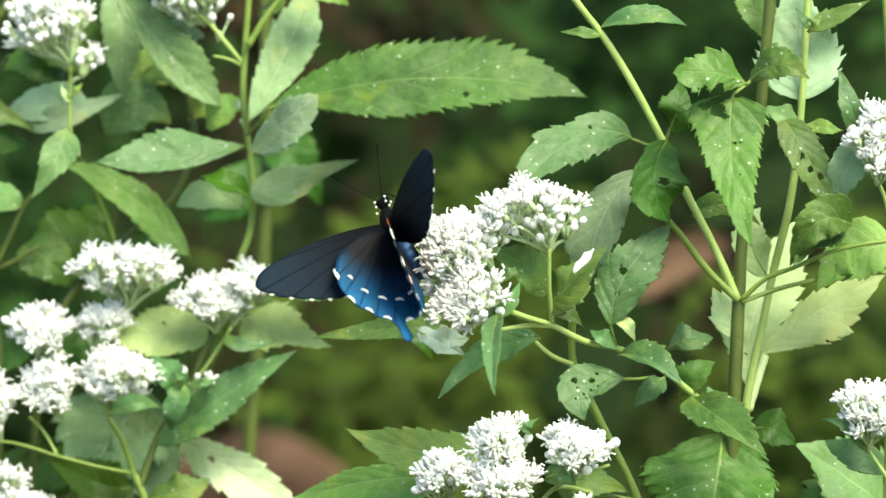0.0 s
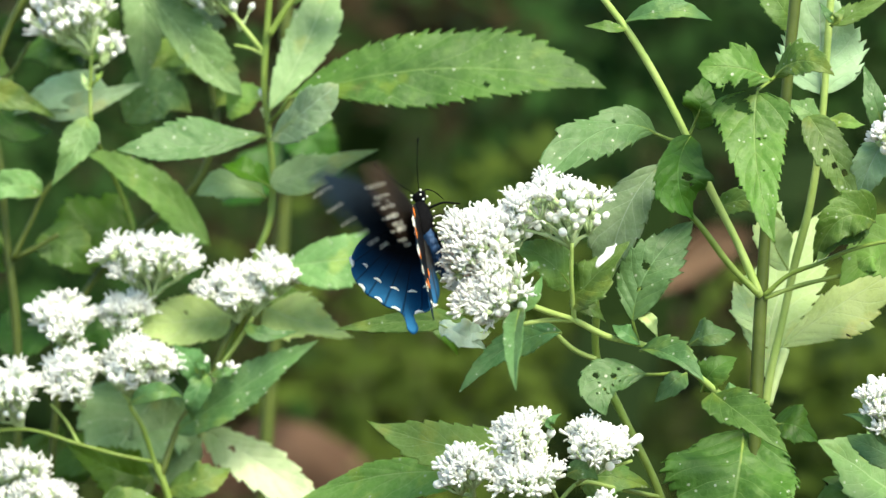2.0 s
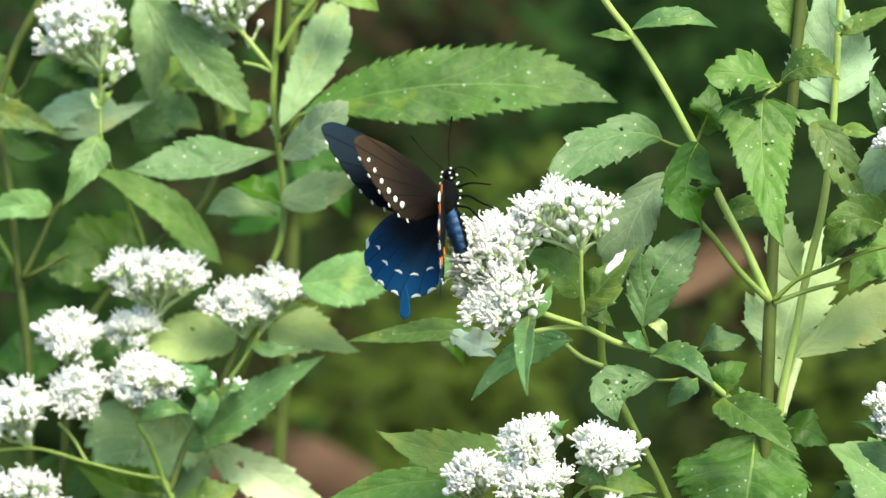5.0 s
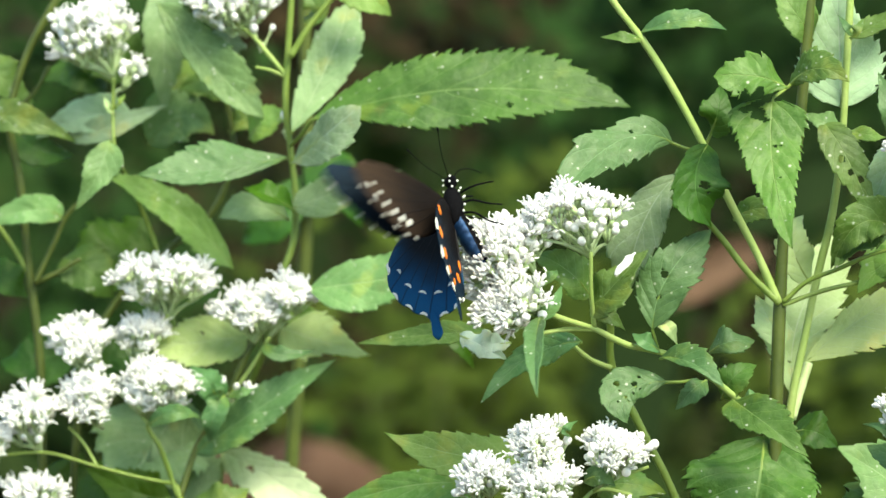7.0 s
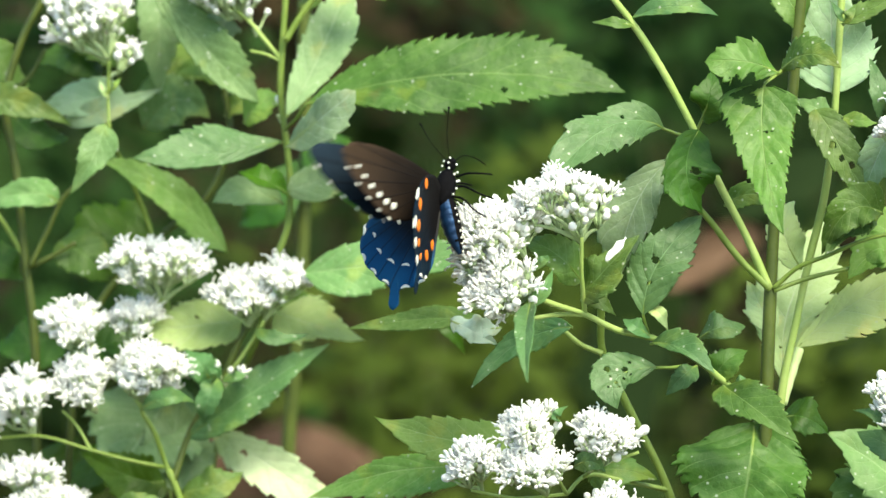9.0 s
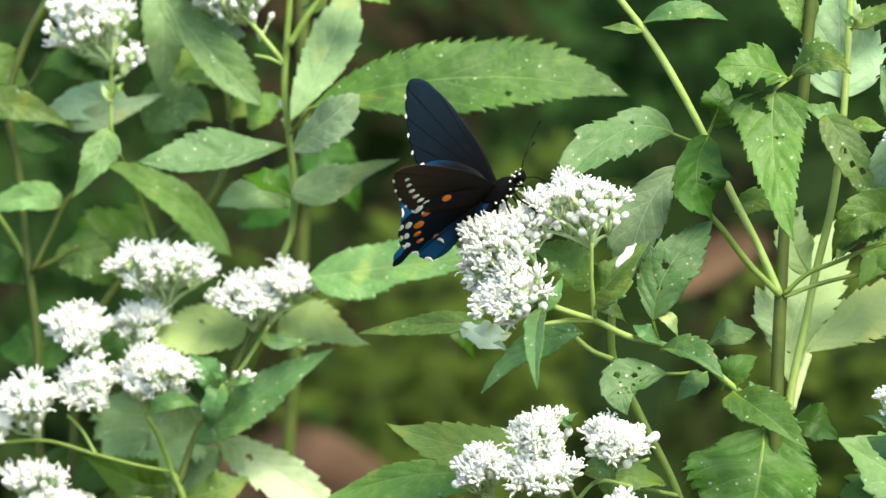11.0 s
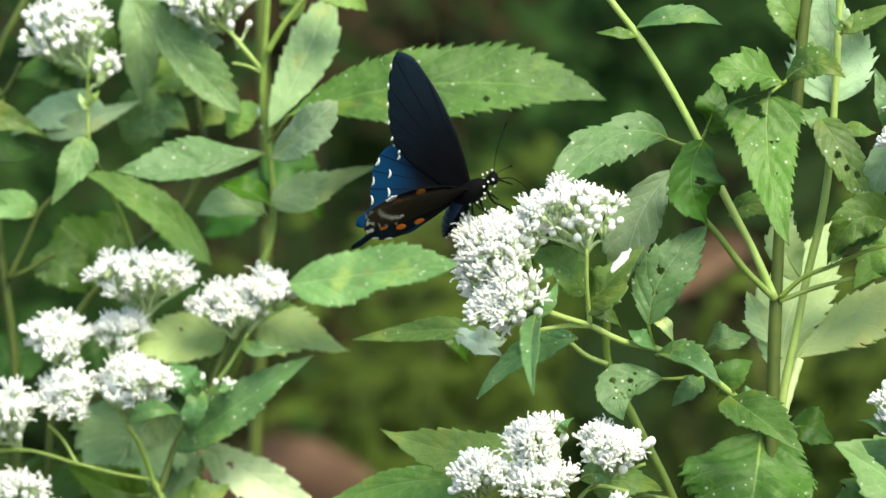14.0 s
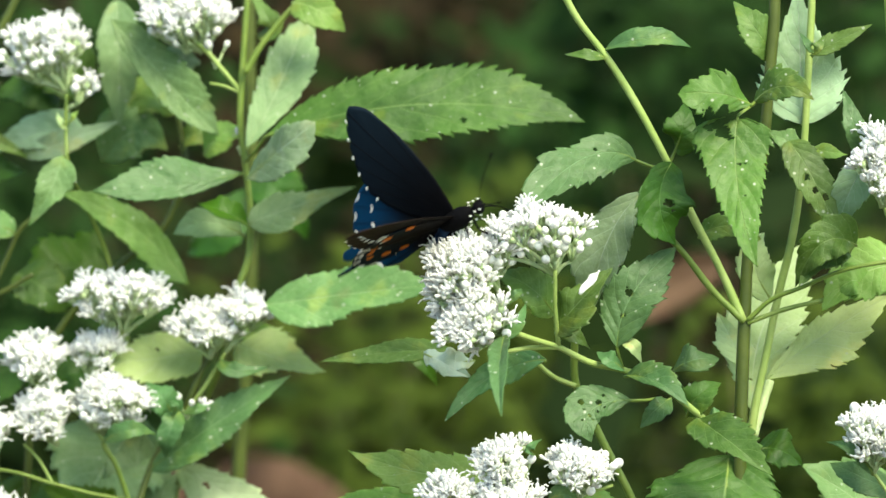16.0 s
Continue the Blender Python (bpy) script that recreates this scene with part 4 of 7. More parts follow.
stem(plant_leafy, "branch", [(-56, 85, 1044.2), (-60.4, 85.3, 1046.2), (-65.3, 85.4, 1047.3)], 1.06, STEM["lime"])
flowers(plant_leafy, (-73.5, 94.2, 1066.4), (-69.6, 92.8, 1056.6), 14.8, 9.0, 108, 0.4, 114)
flowers(plant_leafy, (-62, 89.7, 1056.5), (-63, 89.4, 1054.4), 1.3, 0.8, 2, 0, 115)
flowers(plant_leafy, (-58.9, 83, 1029.9), (-56.8, 82.6, 1027.6), 0.5, 0.4, 1, 0.0, 116)
leaf(plant_leafy, (-47.1, 61.9, 1033.7), (1.7, 54.6, 1043.7), (50.9, 56.2, 1037.3), 23.8, "mid", stalk=(-54.5, 79, 1023.2), turn=-4, holes=((0.62, 0.55, 1.2),), label='long toothed light green leaf with yellowish blotches', fold=5, teeth=22, bite=1.4, wave=0.035, left=(6.5, 10.6, 12.5, 12.9, 5.7), right=(4.2, 12.2, 12.2, 9.2, 2.5), seed=117)
leaf(plant_leafy, (-53.7, 70.2, 1028.6), (-43.5, 82.2, 1046.5), (-35.5, 100.4, 1066.7), 16.8, "sage", teeth=9, fold=10, bite=1.3, turn=4, left=(2.6, 5.5, 7.3, 6.9, 3.5), right=(1.8, 4.7, 8.0, 8.3, 4.3), seed=118)
leaf(plant_leafy, (-53.7, 68.8, 1019.5), (-42.4, 52.2, 1030.4), (-31.4, 47.7, 1039.6), 9.8, "silver", teeth=8, bite=1.2, turn=4, fold=4, left=(2.7, 4.6, 5.7, 4.9, 2.4), right=(2.7, 7.4, 8.8, 7.7, 3.5), seed=119)
leaf(plant_leafy, (-55.3, 75.6, 1020.3), (-77.0, 63.5, 1018.2), (-100.3, 59.6, 1017.7), 13.9, "blue", turn=-4, label='long green leaf with pale specks', fold=7, teeth=12, left=(1.6, 3.2, 4.4, 4.0, 1.6), right=(2.7, 7.2, 9.0, 7.5, 2.5), seed=120)
leaf(plant_leafy, (-74.7, 103.2, 981.1), (-92.3, 102.4, 1000.4), (-114.5, 92.4, 1012.7), 12.3, "green", teeth=10, label='soft dusty green leaf behind the flowers', turn=0, left=(5.3, 6.7, 6.3, 4.6, 1.5), right=(2.6, 4.8, 5.8, 4.6, 1.8), seed=121)
leaf(plant_leafy, (-54.1, 73.0, 1004.8), (-39.2, 74.1, 1009.8), (-20.0, 74.7, 1015.8), 13.3, "sage", teeth=9, turn=4, left=(3.9, 5.3, 5.0, 3.2, 1.1), right=(4.4, 7.6, 6.0, 3.0, 1.0), seed=122)
leaf(plant_leafy, (-55.5, 81.8, 999.9), (-66.6, 76.1, 1004.9), (-77.6, 81.6, 1000.4), 10.4, "sage", teeth=8, turn=-4, left=(2.0, 4.5, 5.1, 4.1, 1.6), right=(3.6, 4.6, 5.0, 4.3, 1.8), seed=123)
leaf(plant_leafy, (-53.5, 70.3, 1004.7), (-61.2, 65, 1010), (-68.9, 71.3, 1011.6), 9.0, "bright", turn=20, teeth=6, fold=26, seed=124)
leaf(plant_leafy, (-49.0, 63.5, 980.8), (-21.1, 58.9, 984.8), (5.3, 53.8, 987.9), 16.4, "dusty", turn=0, teeth=14, left=(4.0, 7.3, 8.7, 7.3, 2.7), right=(7.3, 9.7, 6.9, 5.4, 2.6), seed=125)
leaf(plant_leafy, (-96.4, 100.4, 1066.1), (-79.2, 91.7, 1047.4), (-63.1, 89.1, 1030.7), 15.3, "dusty", turn=5, teeth=11, left=(4.5, 7.0, 8.0, 7.3, 3.1), right=(2.8, 4.5, 6.0, 5.6, 2.6), seed=126)
leaf(plant_leafy, (-96.3, 124.9, 1069.6), (-95.7, 116.2, 1050.4), (-96.5, 119.3, 1029.5), 14.3, "sage", teeth=8, seed=127)
leaf(plant_leafy, (-73.1, 107.8, 1055.5), (-75.3, 104.2, 1051.4), (-75.6, 97.4, 1046.6), 11.9, "silver", teeth=7, seed=128)
leaf(plant_leafy, (-39.1, 82.9, 1072.5), (-30.1, 76.5, 1070.3), (-22.6, 81.6, 1063.2), 12.3, "light", teeth=7, seed=129)
leaf(plant_leafy, (-68.1, 94.2, 1023.8), (-62.4, 89.1, 1030.5), (-55.7, 95.3, 1031.8), 10.3, "light", teeth=7, seed=130)
leaf(plant_leafy, (-50.7, 105.4, 1060.3), (-46.9, 99.9, 1064.3), (-54.3, 107.4, 1074.4), 7.7, "green", teeth=6, seed=131)
leaf(plant_leafy, (-95.6, 132.2, 1035.6), (-86.1, 126.6, 1038.8), (-75.6, 131.6, 1031.2), 13.0, "light", teeth=7, seed=132)
plant_far_left = thing("snakeroot_plant", -0.136, 0.095, 0.0, "olive snakeroot stem with forked side shoots", "plant", "flowering plants in the thicket")
stem(plant_far_left, "stem", [(-135.5, 95, -8), (-135.307, 91.6539, 499.1), (-135.2, 90, 907.4), (-136.1, 97.4, 960.5), (-138.7, 100.4, 981.7), (-141.1, 104.2, 1008.3), (-144.2, 107.1, 1029.5), (-138.6, 109.9, 1049), (-128.8, 112.4, 1066.7), (-124.3, 113.6, 1075.6)], 3.04, STEM["olive"])
stem(plant_far_left, "branch", [(-136.6, 96.8, 977.7), (-130.9, 98.5, 989.2), (-125.6, 99.9, 999.8), (-115.8, 101.1, 1007.8)], 1.78, STEM["olive"])
stem(plant_far_left, "branch", [(-136.9, 99.8, 977.3), (-129.4, 100.3, 980.9), (-122.3, 100.9, 985)], 1.79, STEM["olive"])
stem(plant_far_left, "branch", [(-138, 100.1, 979.1), (-143.7, 101.4, 988.8), (-150.9, 102.9, 999.4)], 1.79, STEM["green"])
stem(plant_far_left, "branch", [(-143.3, 110.4, 1031), (-137, 111.1, 1036.4), (-131.7, 112.4, 1045.2)], 1.61, STEM["olive"])
leaf(plant_far_left, (-127.4, 96.8, 998.7), (-138.1, 91.2, 1002.1), (-159.1, 96.2, 994.7), 9.2, "dusty", teeth=8, turn=-20, seed=133)
leaf(plant_far_left, (-153.9, 101, 1029.1), (-139, 95.2, 1030.6), (-122.7, 100.1, 1022.2), 10.5, "green", teeth=8, turn=15, seed=134)
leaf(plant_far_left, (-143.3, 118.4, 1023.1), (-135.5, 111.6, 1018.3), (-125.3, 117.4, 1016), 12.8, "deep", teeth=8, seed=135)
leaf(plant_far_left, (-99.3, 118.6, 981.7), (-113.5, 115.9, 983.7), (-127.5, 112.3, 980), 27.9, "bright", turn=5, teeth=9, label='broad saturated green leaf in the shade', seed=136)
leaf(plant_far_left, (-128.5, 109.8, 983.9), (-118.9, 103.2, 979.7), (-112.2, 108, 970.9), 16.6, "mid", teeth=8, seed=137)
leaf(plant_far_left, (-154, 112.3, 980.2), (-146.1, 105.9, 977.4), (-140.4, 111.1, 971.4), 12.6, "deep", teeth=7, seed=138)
leaf(plant_far_left, (-156.6, 127.4, 1044), (-148.8, 120.9, 1040.9), (-138.5, 125.6, 1031.5), 14.7, "green", teeth=8, seed=139)
plant_behind = thing("snakeroot_plant", -0.114, 0.108, 0.0, "leaning olive snakeroot shoot in the thicket", "plant", "flowering plants in the thicket")
stem(plant_behind, "stem", [(-114.2, 108.4, -8), (-121.214, 103.717, 508), (-124.7, 101.4, 923.7), (-121.2, 105.4, 952.2), (-114, 107.4, 966.5), (-94.3, 110.3, 987), (-80.9, 111.8, 997.7), (-73.6, 114.2, 1014.7), (-75.6, 117.3, 1036.9)], 2.70, STEM["olive"])
leaf(plant_behind, (-76, 122.9, 1033.7), (-81.9, 117.7, 1039.6), (-91.3, 123.1, 1035.5), 10.8, "light", teeth=7, seed=140)
leaf(plant_behind, (-74.9, 118.4, 1023.3), (-69.1, 113, 1028.3), (-60.5, 118.8, 1026), 8.6, "light", teeth=7, seed=141)
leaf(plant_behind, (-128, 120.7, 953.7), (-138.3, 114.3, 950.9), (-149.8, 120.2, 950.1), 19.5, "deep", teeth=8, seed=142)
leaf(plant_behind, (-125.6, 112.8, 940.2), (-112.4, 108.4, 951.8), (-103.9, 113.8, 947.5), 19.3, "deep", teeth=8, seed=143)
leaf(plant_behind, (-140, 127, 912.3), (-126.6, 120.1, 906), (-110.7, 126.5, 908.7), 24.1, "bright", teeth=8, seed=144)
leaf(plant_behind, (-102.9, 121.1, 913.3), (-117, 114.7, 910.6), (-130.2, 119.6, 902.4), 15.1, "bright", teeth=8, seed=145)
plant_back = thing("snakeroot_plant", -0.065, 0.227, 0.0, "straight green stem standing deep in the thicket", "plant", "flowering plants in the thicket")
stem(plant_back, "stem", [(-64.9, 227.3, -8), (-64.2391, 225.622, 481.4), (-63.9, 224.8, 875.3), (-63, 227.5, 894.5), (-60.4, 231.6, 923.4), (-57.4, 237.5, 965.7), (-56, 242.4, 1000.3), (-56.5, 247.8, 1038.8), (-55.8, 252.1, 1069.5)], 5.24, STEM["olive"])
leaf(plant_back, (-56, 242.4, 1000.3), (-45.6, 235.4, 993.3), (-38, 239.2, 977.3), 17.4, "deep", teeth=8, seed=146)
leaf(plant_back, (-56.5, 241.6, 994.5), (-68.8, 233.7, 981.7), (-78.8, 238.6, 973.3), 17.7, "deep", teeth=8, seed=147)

# ---- ground and undergrowth ----
def ground_material():
    n = Nodes("leaf_litter")
    co = n.add("TexCoord").outputs["Object"]
    cells = n.add("TexVoronoi", feature="F1")
    cells.inputs["Scale"].default_value = 14.0
    n.link(co, cells.inputs["Vector"])
    a = n.mix(n.noise(co, 3.0, 5), (0.03, 0.02, 0.011), (0.07, 0.046, 0.028))
    c = n.mix(n.math("MULTIPLY", cells.outputs["Color"], 0.6), a, (0.1, 0.066, 0.04))
    c = n.mix(n.step(n.noise(co, 0.8, 3), 0.5, 0.62), c, (0.03, 0.05, 0.015))
    n.set(color=c, rough=0.9, spec=0.2)
    n.bump(cells.outputs["Distance"], 0.8, 0.02)
    return n.mat


bm = bmesh.new()
size = [-3000, -400, -60, -20, -10, -6, -4, -3, -2, -1, 0, 1, 2, 3, 4, 6, 10, 20, 60, 400, 3000]
grid = [[bm.verts.new((x, y, 0.03 * noise.noise(Vector((x * 0.7, y * 0.7, 0))) if abs(x) < 50 and abs(y) < 50 else 0)) for x in size] for y in size]
for i in range(len(size) - 1):
    for j in range(len(size) - 1):
        bm.faces.new((grid[i][j], grid[i][j + 1], grid[i + 1][j + 1], grid[i + 1][j]))
tagged(new("ground", mesh_from(bm, "ground", ground_material())), "brown woodland floor of leaf litter and soil", "ground", kind="structure")


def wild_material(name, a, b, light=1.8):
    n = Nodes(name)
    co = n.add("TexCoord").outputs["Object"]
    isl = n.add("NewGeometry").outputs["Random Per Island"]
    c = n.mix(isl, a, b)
    # a few leaves coloured lighter at random, painted in as blurred highlights
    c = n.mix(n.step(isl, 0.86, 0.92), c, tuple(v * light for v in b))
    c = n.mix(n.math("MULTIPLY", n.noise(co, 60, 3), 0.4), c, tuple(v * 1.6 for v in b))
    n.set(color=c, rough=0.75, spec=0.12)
    tr = n.add("BsdfTranslucent")
    n.link(c, tr.inputs[0])
    mx = n.add("MixShader")
    mx.inputs[0].default_value = 0.25
    n.link(n.bsdf.outputs[0], mx.inputs[1])
    n.link(tr.outputs[0], mx.inputs[2])
    n.link(mx.outputs[0], n.out.inputs[0])
    return n.mat


# Withered, fresh and undergrowth leaves are near black: woodland shade put into colour.
BROWN = wild_material("withered_leaf_shaded", (0.017, 0.012, 0.005), (0.037, 0.026, 0.011), 1.3)
OLIVE = wild_material("olive_leaf", (0.03, 0.052, 0.006), (0.066, 0.098, 0.013), 1.2)
FRESH = wild_material("fresh_leaf_shaded", (0.009, 0.026, 0.005), (0.024, 0.062, 0.012), 1.3)
SHADED_WILD = wild_material("undergrowth_leaf_shaded", (0.008, 0.018, 0.004), (0.02, 0.04, 0.008))
BLADE = wild_material("grass_blade", (0.06, 0.085, 0.02), (0.13, 0.17, 0.045))


def small_leaf(bm, p, d, n, length, width):
    q = d.cross(n).normalized() * width * 0.5
    pts = [p, p + d * length * 0.35 + q, p + d * length, p + d * length * 0.35 - q, p + d * length * 0.4 + n * width * 0.12]
    v = [bm.verts.new(x) for x in pts]
    for a, b in ((0, 1), (1, 2), (2, 3), (3, 0)):
        bm.faces.new((v[a], v[b], v[4]))


def shrub(x, y, height, spread, count, size, seed):
    """A leafy undergrowth shrub: a few stems and many leaves."""
    rng = random.Random(seed)
    ob = thing("undergrowth_shrub", x, y, 0, "leafy undergrowth shrub, its green darkened for shade", "shrub", "undergrowth behind the flowers")
    ends = []
    for k in range(7):
        a = rng.uniform(0, 6.28)
        top = Vector((math.cos(a) * spread * rng.uniform(0.2, 0.8), math.sin(a) * spread * rng.uniform(0.2, 0.8), height * rng.uniform(0.7, 1.0)))
        line = smooth_line([Vector((0, 0, -0.01)), top * 0.4 + Vector((0.03, 0, 0.08)), top], 8)
        bm = bmesh.new()
        add_tube(bm, line, lambda s: 0.006 * (1.2 - s), 6)
        part("stem", bm, STEM["dark"], ob)
        ends.append(line)
    bm = bmesh.new()
    for k in range(count):
        line = rng.choice(ends)
        p = rng.choice(line[2:]) + Vector([rng.gauss(0, spread * 0.35) for _ in range(3)])
        p.z = max(0.04, min(height * 1.1, p.z))
        d = Vector((rng.uniform(-1, 1), rng.uniform(-1, 0.5), rng.uniform(-0.7, 0.4))).normalized()
        small_leaf(bm, p, d, Vector((rng.uniform(-0.5, 0.5), rng.uniform(-0.5, 0.2), 1)).normalized(), size * rng.uniform(0.6, 1.3), size * rng.uniform(0.35, 0.6))
    part("foliage", bm, SHADED_WILD, ob)["kind"] = "stuff"
    return ob


rng = random.Random(5)
for k, (x, y, h, s) in enumerate(((-1.0, 1.6, 0.75, 0.32), (-0.35, 2.2, 0.7, 0.35), (0.3, 1.7, 0.85, 0.34), (0.95, 1.5, 0.9, 0.36), (0.62, 2.6, 0.95, 0.4),
                                  (-0.8, 3.0, 0.9, 0.45), (0.05, 3.3, 0.95, 0.45), (1.3, 3.0, 1.0, 0.45), (-1.6, 2.4, 0.9, 0.4), (1.8, 2.0, 0.9, 0.4))):
    shrub(x, y, h, s, 420, 0.11, 20 + k)



def low_plant(x, y, z, spread, count, size, material, label, seed):
    """A low woodland plant: thin stems with leaves round their tops at height z."""
    rng = random.Random(seed)
    ob = thing("woodland_plant", x, y, 0, label, "plant", "low plants behind the flowers")
    for k in range(4):
        bm = bmesh.new()
        top = Vector((rng.uniform(-1, 1) * spread, rng.uniform(-1, 1) * spread, z * rng.uniform(0.92, 1.05)))
        add_tube(bm, smooth_line([Vector((0, 0, -0.01)), top * 0.5 + Vector((0.01, 0, 0.02)), top], 8), lambda s: 0.0035 * (1.2 - s), 6)
        part("stem", bm, STEM["olive"], ob)
    bm = bmesh.new()
    for k in range(count):
        p = Vector((rng.gauss(0, spread), rng.gauss(0, spread), z + rng.gauss(0, spread * 1.1)))
        d = Vector((rng.uniform(-1, 1), rng.uniform(-1, 0.5), rng.uniform(-0.7, 0.4))).normalized()
        small_leaf(bm, p, d, Vector((rng.uniform(-0.5, 0.5), rng.uniform(-0.9, 0.1), 1)).normalized(), size * rng.uniform(0.6, 1.3), size * rng.uniform(0.35, 0.6))
    part("foliage", bm, material, ob)["kind"] = "stuff"


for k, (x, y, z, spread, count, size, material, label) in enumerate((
    (0.104, 1.7, 0.876, 0.04, 180, 0.036, FRESH, "soft green woodland plant with shade in its colour"),
    (0.150, 1.9, 0.809, 0.035, 120, 0.036, FRESH, "soft green woodland plant with shade in its colour"),
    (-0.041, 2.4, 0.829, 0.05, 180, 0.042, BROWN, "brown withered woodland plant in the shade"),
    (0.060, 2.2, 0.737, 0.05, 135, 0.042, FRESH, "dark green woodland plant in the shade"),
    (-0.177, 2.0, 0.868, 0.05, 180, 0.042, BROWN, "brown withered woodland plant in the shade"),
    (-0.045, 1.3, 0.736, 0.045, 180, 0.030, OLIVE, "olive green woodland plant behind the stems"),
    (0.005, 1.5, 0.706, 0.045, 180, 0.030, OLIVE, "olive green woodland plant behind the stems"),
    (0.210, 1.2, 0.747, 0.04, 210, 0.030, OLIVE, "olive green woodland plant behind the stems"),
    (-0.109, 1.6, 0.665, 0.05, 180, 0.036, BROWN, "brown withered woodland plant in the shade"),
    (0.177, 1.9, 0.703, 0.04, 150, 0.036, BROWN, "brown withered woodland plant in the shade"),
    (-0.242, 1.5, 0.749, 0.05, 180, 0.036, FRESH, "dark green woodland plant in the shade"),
    (-0.244, 1.6, 0.865, 0.04, 150, 0.036, FRESH, "soft green woodland plant with shade in its colour"),
    (0.234, 1.8, 0.887, 0.05, 180, 0.036, FRESH, "soft green woodland plant with shade in its colour"),
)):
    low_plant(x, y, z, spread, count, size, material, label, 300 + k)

bm = bmesh.new()
for k in range(1500):
    x, y = rng.uniform(-1.6, 1.8), rng.uniform(0.45, 2.6)
    h, lean = rng.uniform(0.25, 0.7), rng.uniform(-0.1, 0.1)
    w = rng.uniform(0.003, 0.007)
    v = [[bm.verts.new((x + lean * s * s + sgn * w * (1 - s) + sgn * 0.0005, y + 0.1 * s * s * lean, h * s - 0.01)) for sgn in (-1, 1)] for s in (0, 0.35, 0.7, 1.0)]
    for a, b in zip(v, v[1:]):
        bm.faces.new((a[0], a[1], b[1], b[0]))
tagged(new("grass", mesh_from(bm, "grass", BLADE)), "olive green grass and thin stems behind the flowers", "grass", kind="stuff")


def tree(x, y, height, radius, seed):
    rng = random.Random(seed)
    ob = thing("woodland_tree", x, y, 0, "brown-barked woodland tree with a green crown darkened for shade", "tree", "trees of the wood")
    bm = bmesh.new()
    line = smooth_line([Vector((0, 0, -0.1)), Vector((rng.uniform(-0.1, 0.1), 0, height * 0.4)), Vector((rng.uniform(-0.4, 0.4), rng.uniform(-0.3, 0.3), height))], 12)
    add_tube(bm, line, lambda s: radius * (1.25 - s) * (1 + 0.6 * max(0, 0.06 - s) / 0.06), 12)
    tips = []
    for k in range(9):
        p = line[rng.randint(6, 12)]
        a = rng.uniform(0, 6.28)
        e = p + Vector((math.cos(a), math.sin(a), 0.5)) * rng.uniform(0.8, 2.0)
        add_tube(bm, smooth_line([p, p.lerp(e, 0.5) + UP * 0.15, e], 6), lambda s: radius * 0.35 * (1.1 - s), 7)
        tips.append((p, e))
    part("trunk", bm, BARK, ob)
    bm = bmesh.new()
    for k in range(1400):
        a, b = rng.choice(tips)
        p = a.lerp(b, rng.uniform(0.3, 1.1)) + Vector([rng.gauss(0, 0.5) for _ in range(3)])
        d = Vector((rng.uniform(-1, 1), rng.uniform(-1, 1), rng.uniform(-0.8, 0.2))).normalized()
        small_leaf(bm, p, d, Vector((rng.uniform(-0.5, 0.5), rng.uniform(-0.5, 0.5), 1)).normalized(), rng.uniform(0.16, 0.3), rng.uniform(0.1, 0.18))
    part("crown", bm, SHADED_WILD, ob)["kind"] = "stuff"


for k, (x, y, h, r) in enumerate(((-3.2, 6.5, 6.5, 0.16), (-0.9, 8.0, 7.5, 0.2), (1.4, 7.0, 7, 0.17), (3.6, 6.8, 6.5, 0.18), (-5.5, 8.5, 7, 0.2), (5.8, 9, 7, 0.2), (0.4, 10.5, 8, 0.22), (-2.2, 11, 8, 0.22), (2.9, 11, 8, 0.22))):
    tree(x, y, h, r, 70 + k)

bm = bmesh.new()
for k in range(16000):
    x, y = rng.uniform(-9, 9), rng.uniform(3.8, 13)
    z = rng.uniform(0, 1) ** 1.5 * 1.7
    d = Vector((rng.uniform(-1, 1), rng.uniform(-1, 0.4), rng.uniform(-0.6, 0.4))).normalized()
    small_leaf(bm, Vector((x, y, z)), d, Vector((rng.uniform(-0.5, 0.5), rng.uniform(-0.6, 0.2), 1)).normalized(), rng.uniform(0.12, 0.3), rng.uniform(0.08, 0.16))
tagged(new("woodland_undergrowth", mesh_from(bm, "woodland_undergrowth", SHADED_WILD)), "green undergrowth at the edge of the wood, darkened for shade", "undergrowth", kind="stuff")


def dead_stalk(x, y, z, size, turn, label, seed, way=0, material=DEAD, leaf_label="curled tan dead leaf"):
    """A dry stalk standing on the ground with one curled tan leaf hanging on it."""
    ob = thing("dead_stalk", x, y, 0, label, "dead plant", "dead plants")
    bm = bmesh.new()
    add_tube(bm, smooth_line([Vector((0.03, 0.02, -0.01)), Vector((0.02, 0.01, z * 0.5)), Vector((0, 0, z))], 10), lambda s: 0.0016 * (1.3 - s), 7)
    part("stalk", bm, BARK, ob)
    bm = bmesh.new()
    g = []
    for i in range(15):
        s = i / 14
        w = 0.22 * math.sin(math.pi * s ** 0.8) ** 0.8 if 0 < s < 1 else 0.004
        g.append([bm.verts.new(Vector((s, -0.35 * w * (1 - v * v), w * v - 0.35 * s * s + 0.03 * noise.noise(Vector((s * 5, v * 3, seed))))) * size) for v in (-1, -0.66, -0.33, 0, 0.33, 0.66, 1)])
    for a, b in zip(g, g[1:]):
        for j in range(6):
            bm.faces.new((a[j], a[j + 1], b[j + 1], b[j]))
    bmesh.ops.solidify(bm, geom=bm.faces[:], thickness=0.0006)
    part("dead_leaf", bm, material, ob, leaf_label, Matrix.Translation((0, 0, z)) @ Matrix.Rotation(radians(way), 4, "Z") @ Matrix.Rotation(radians(turn), 4, "Y"))


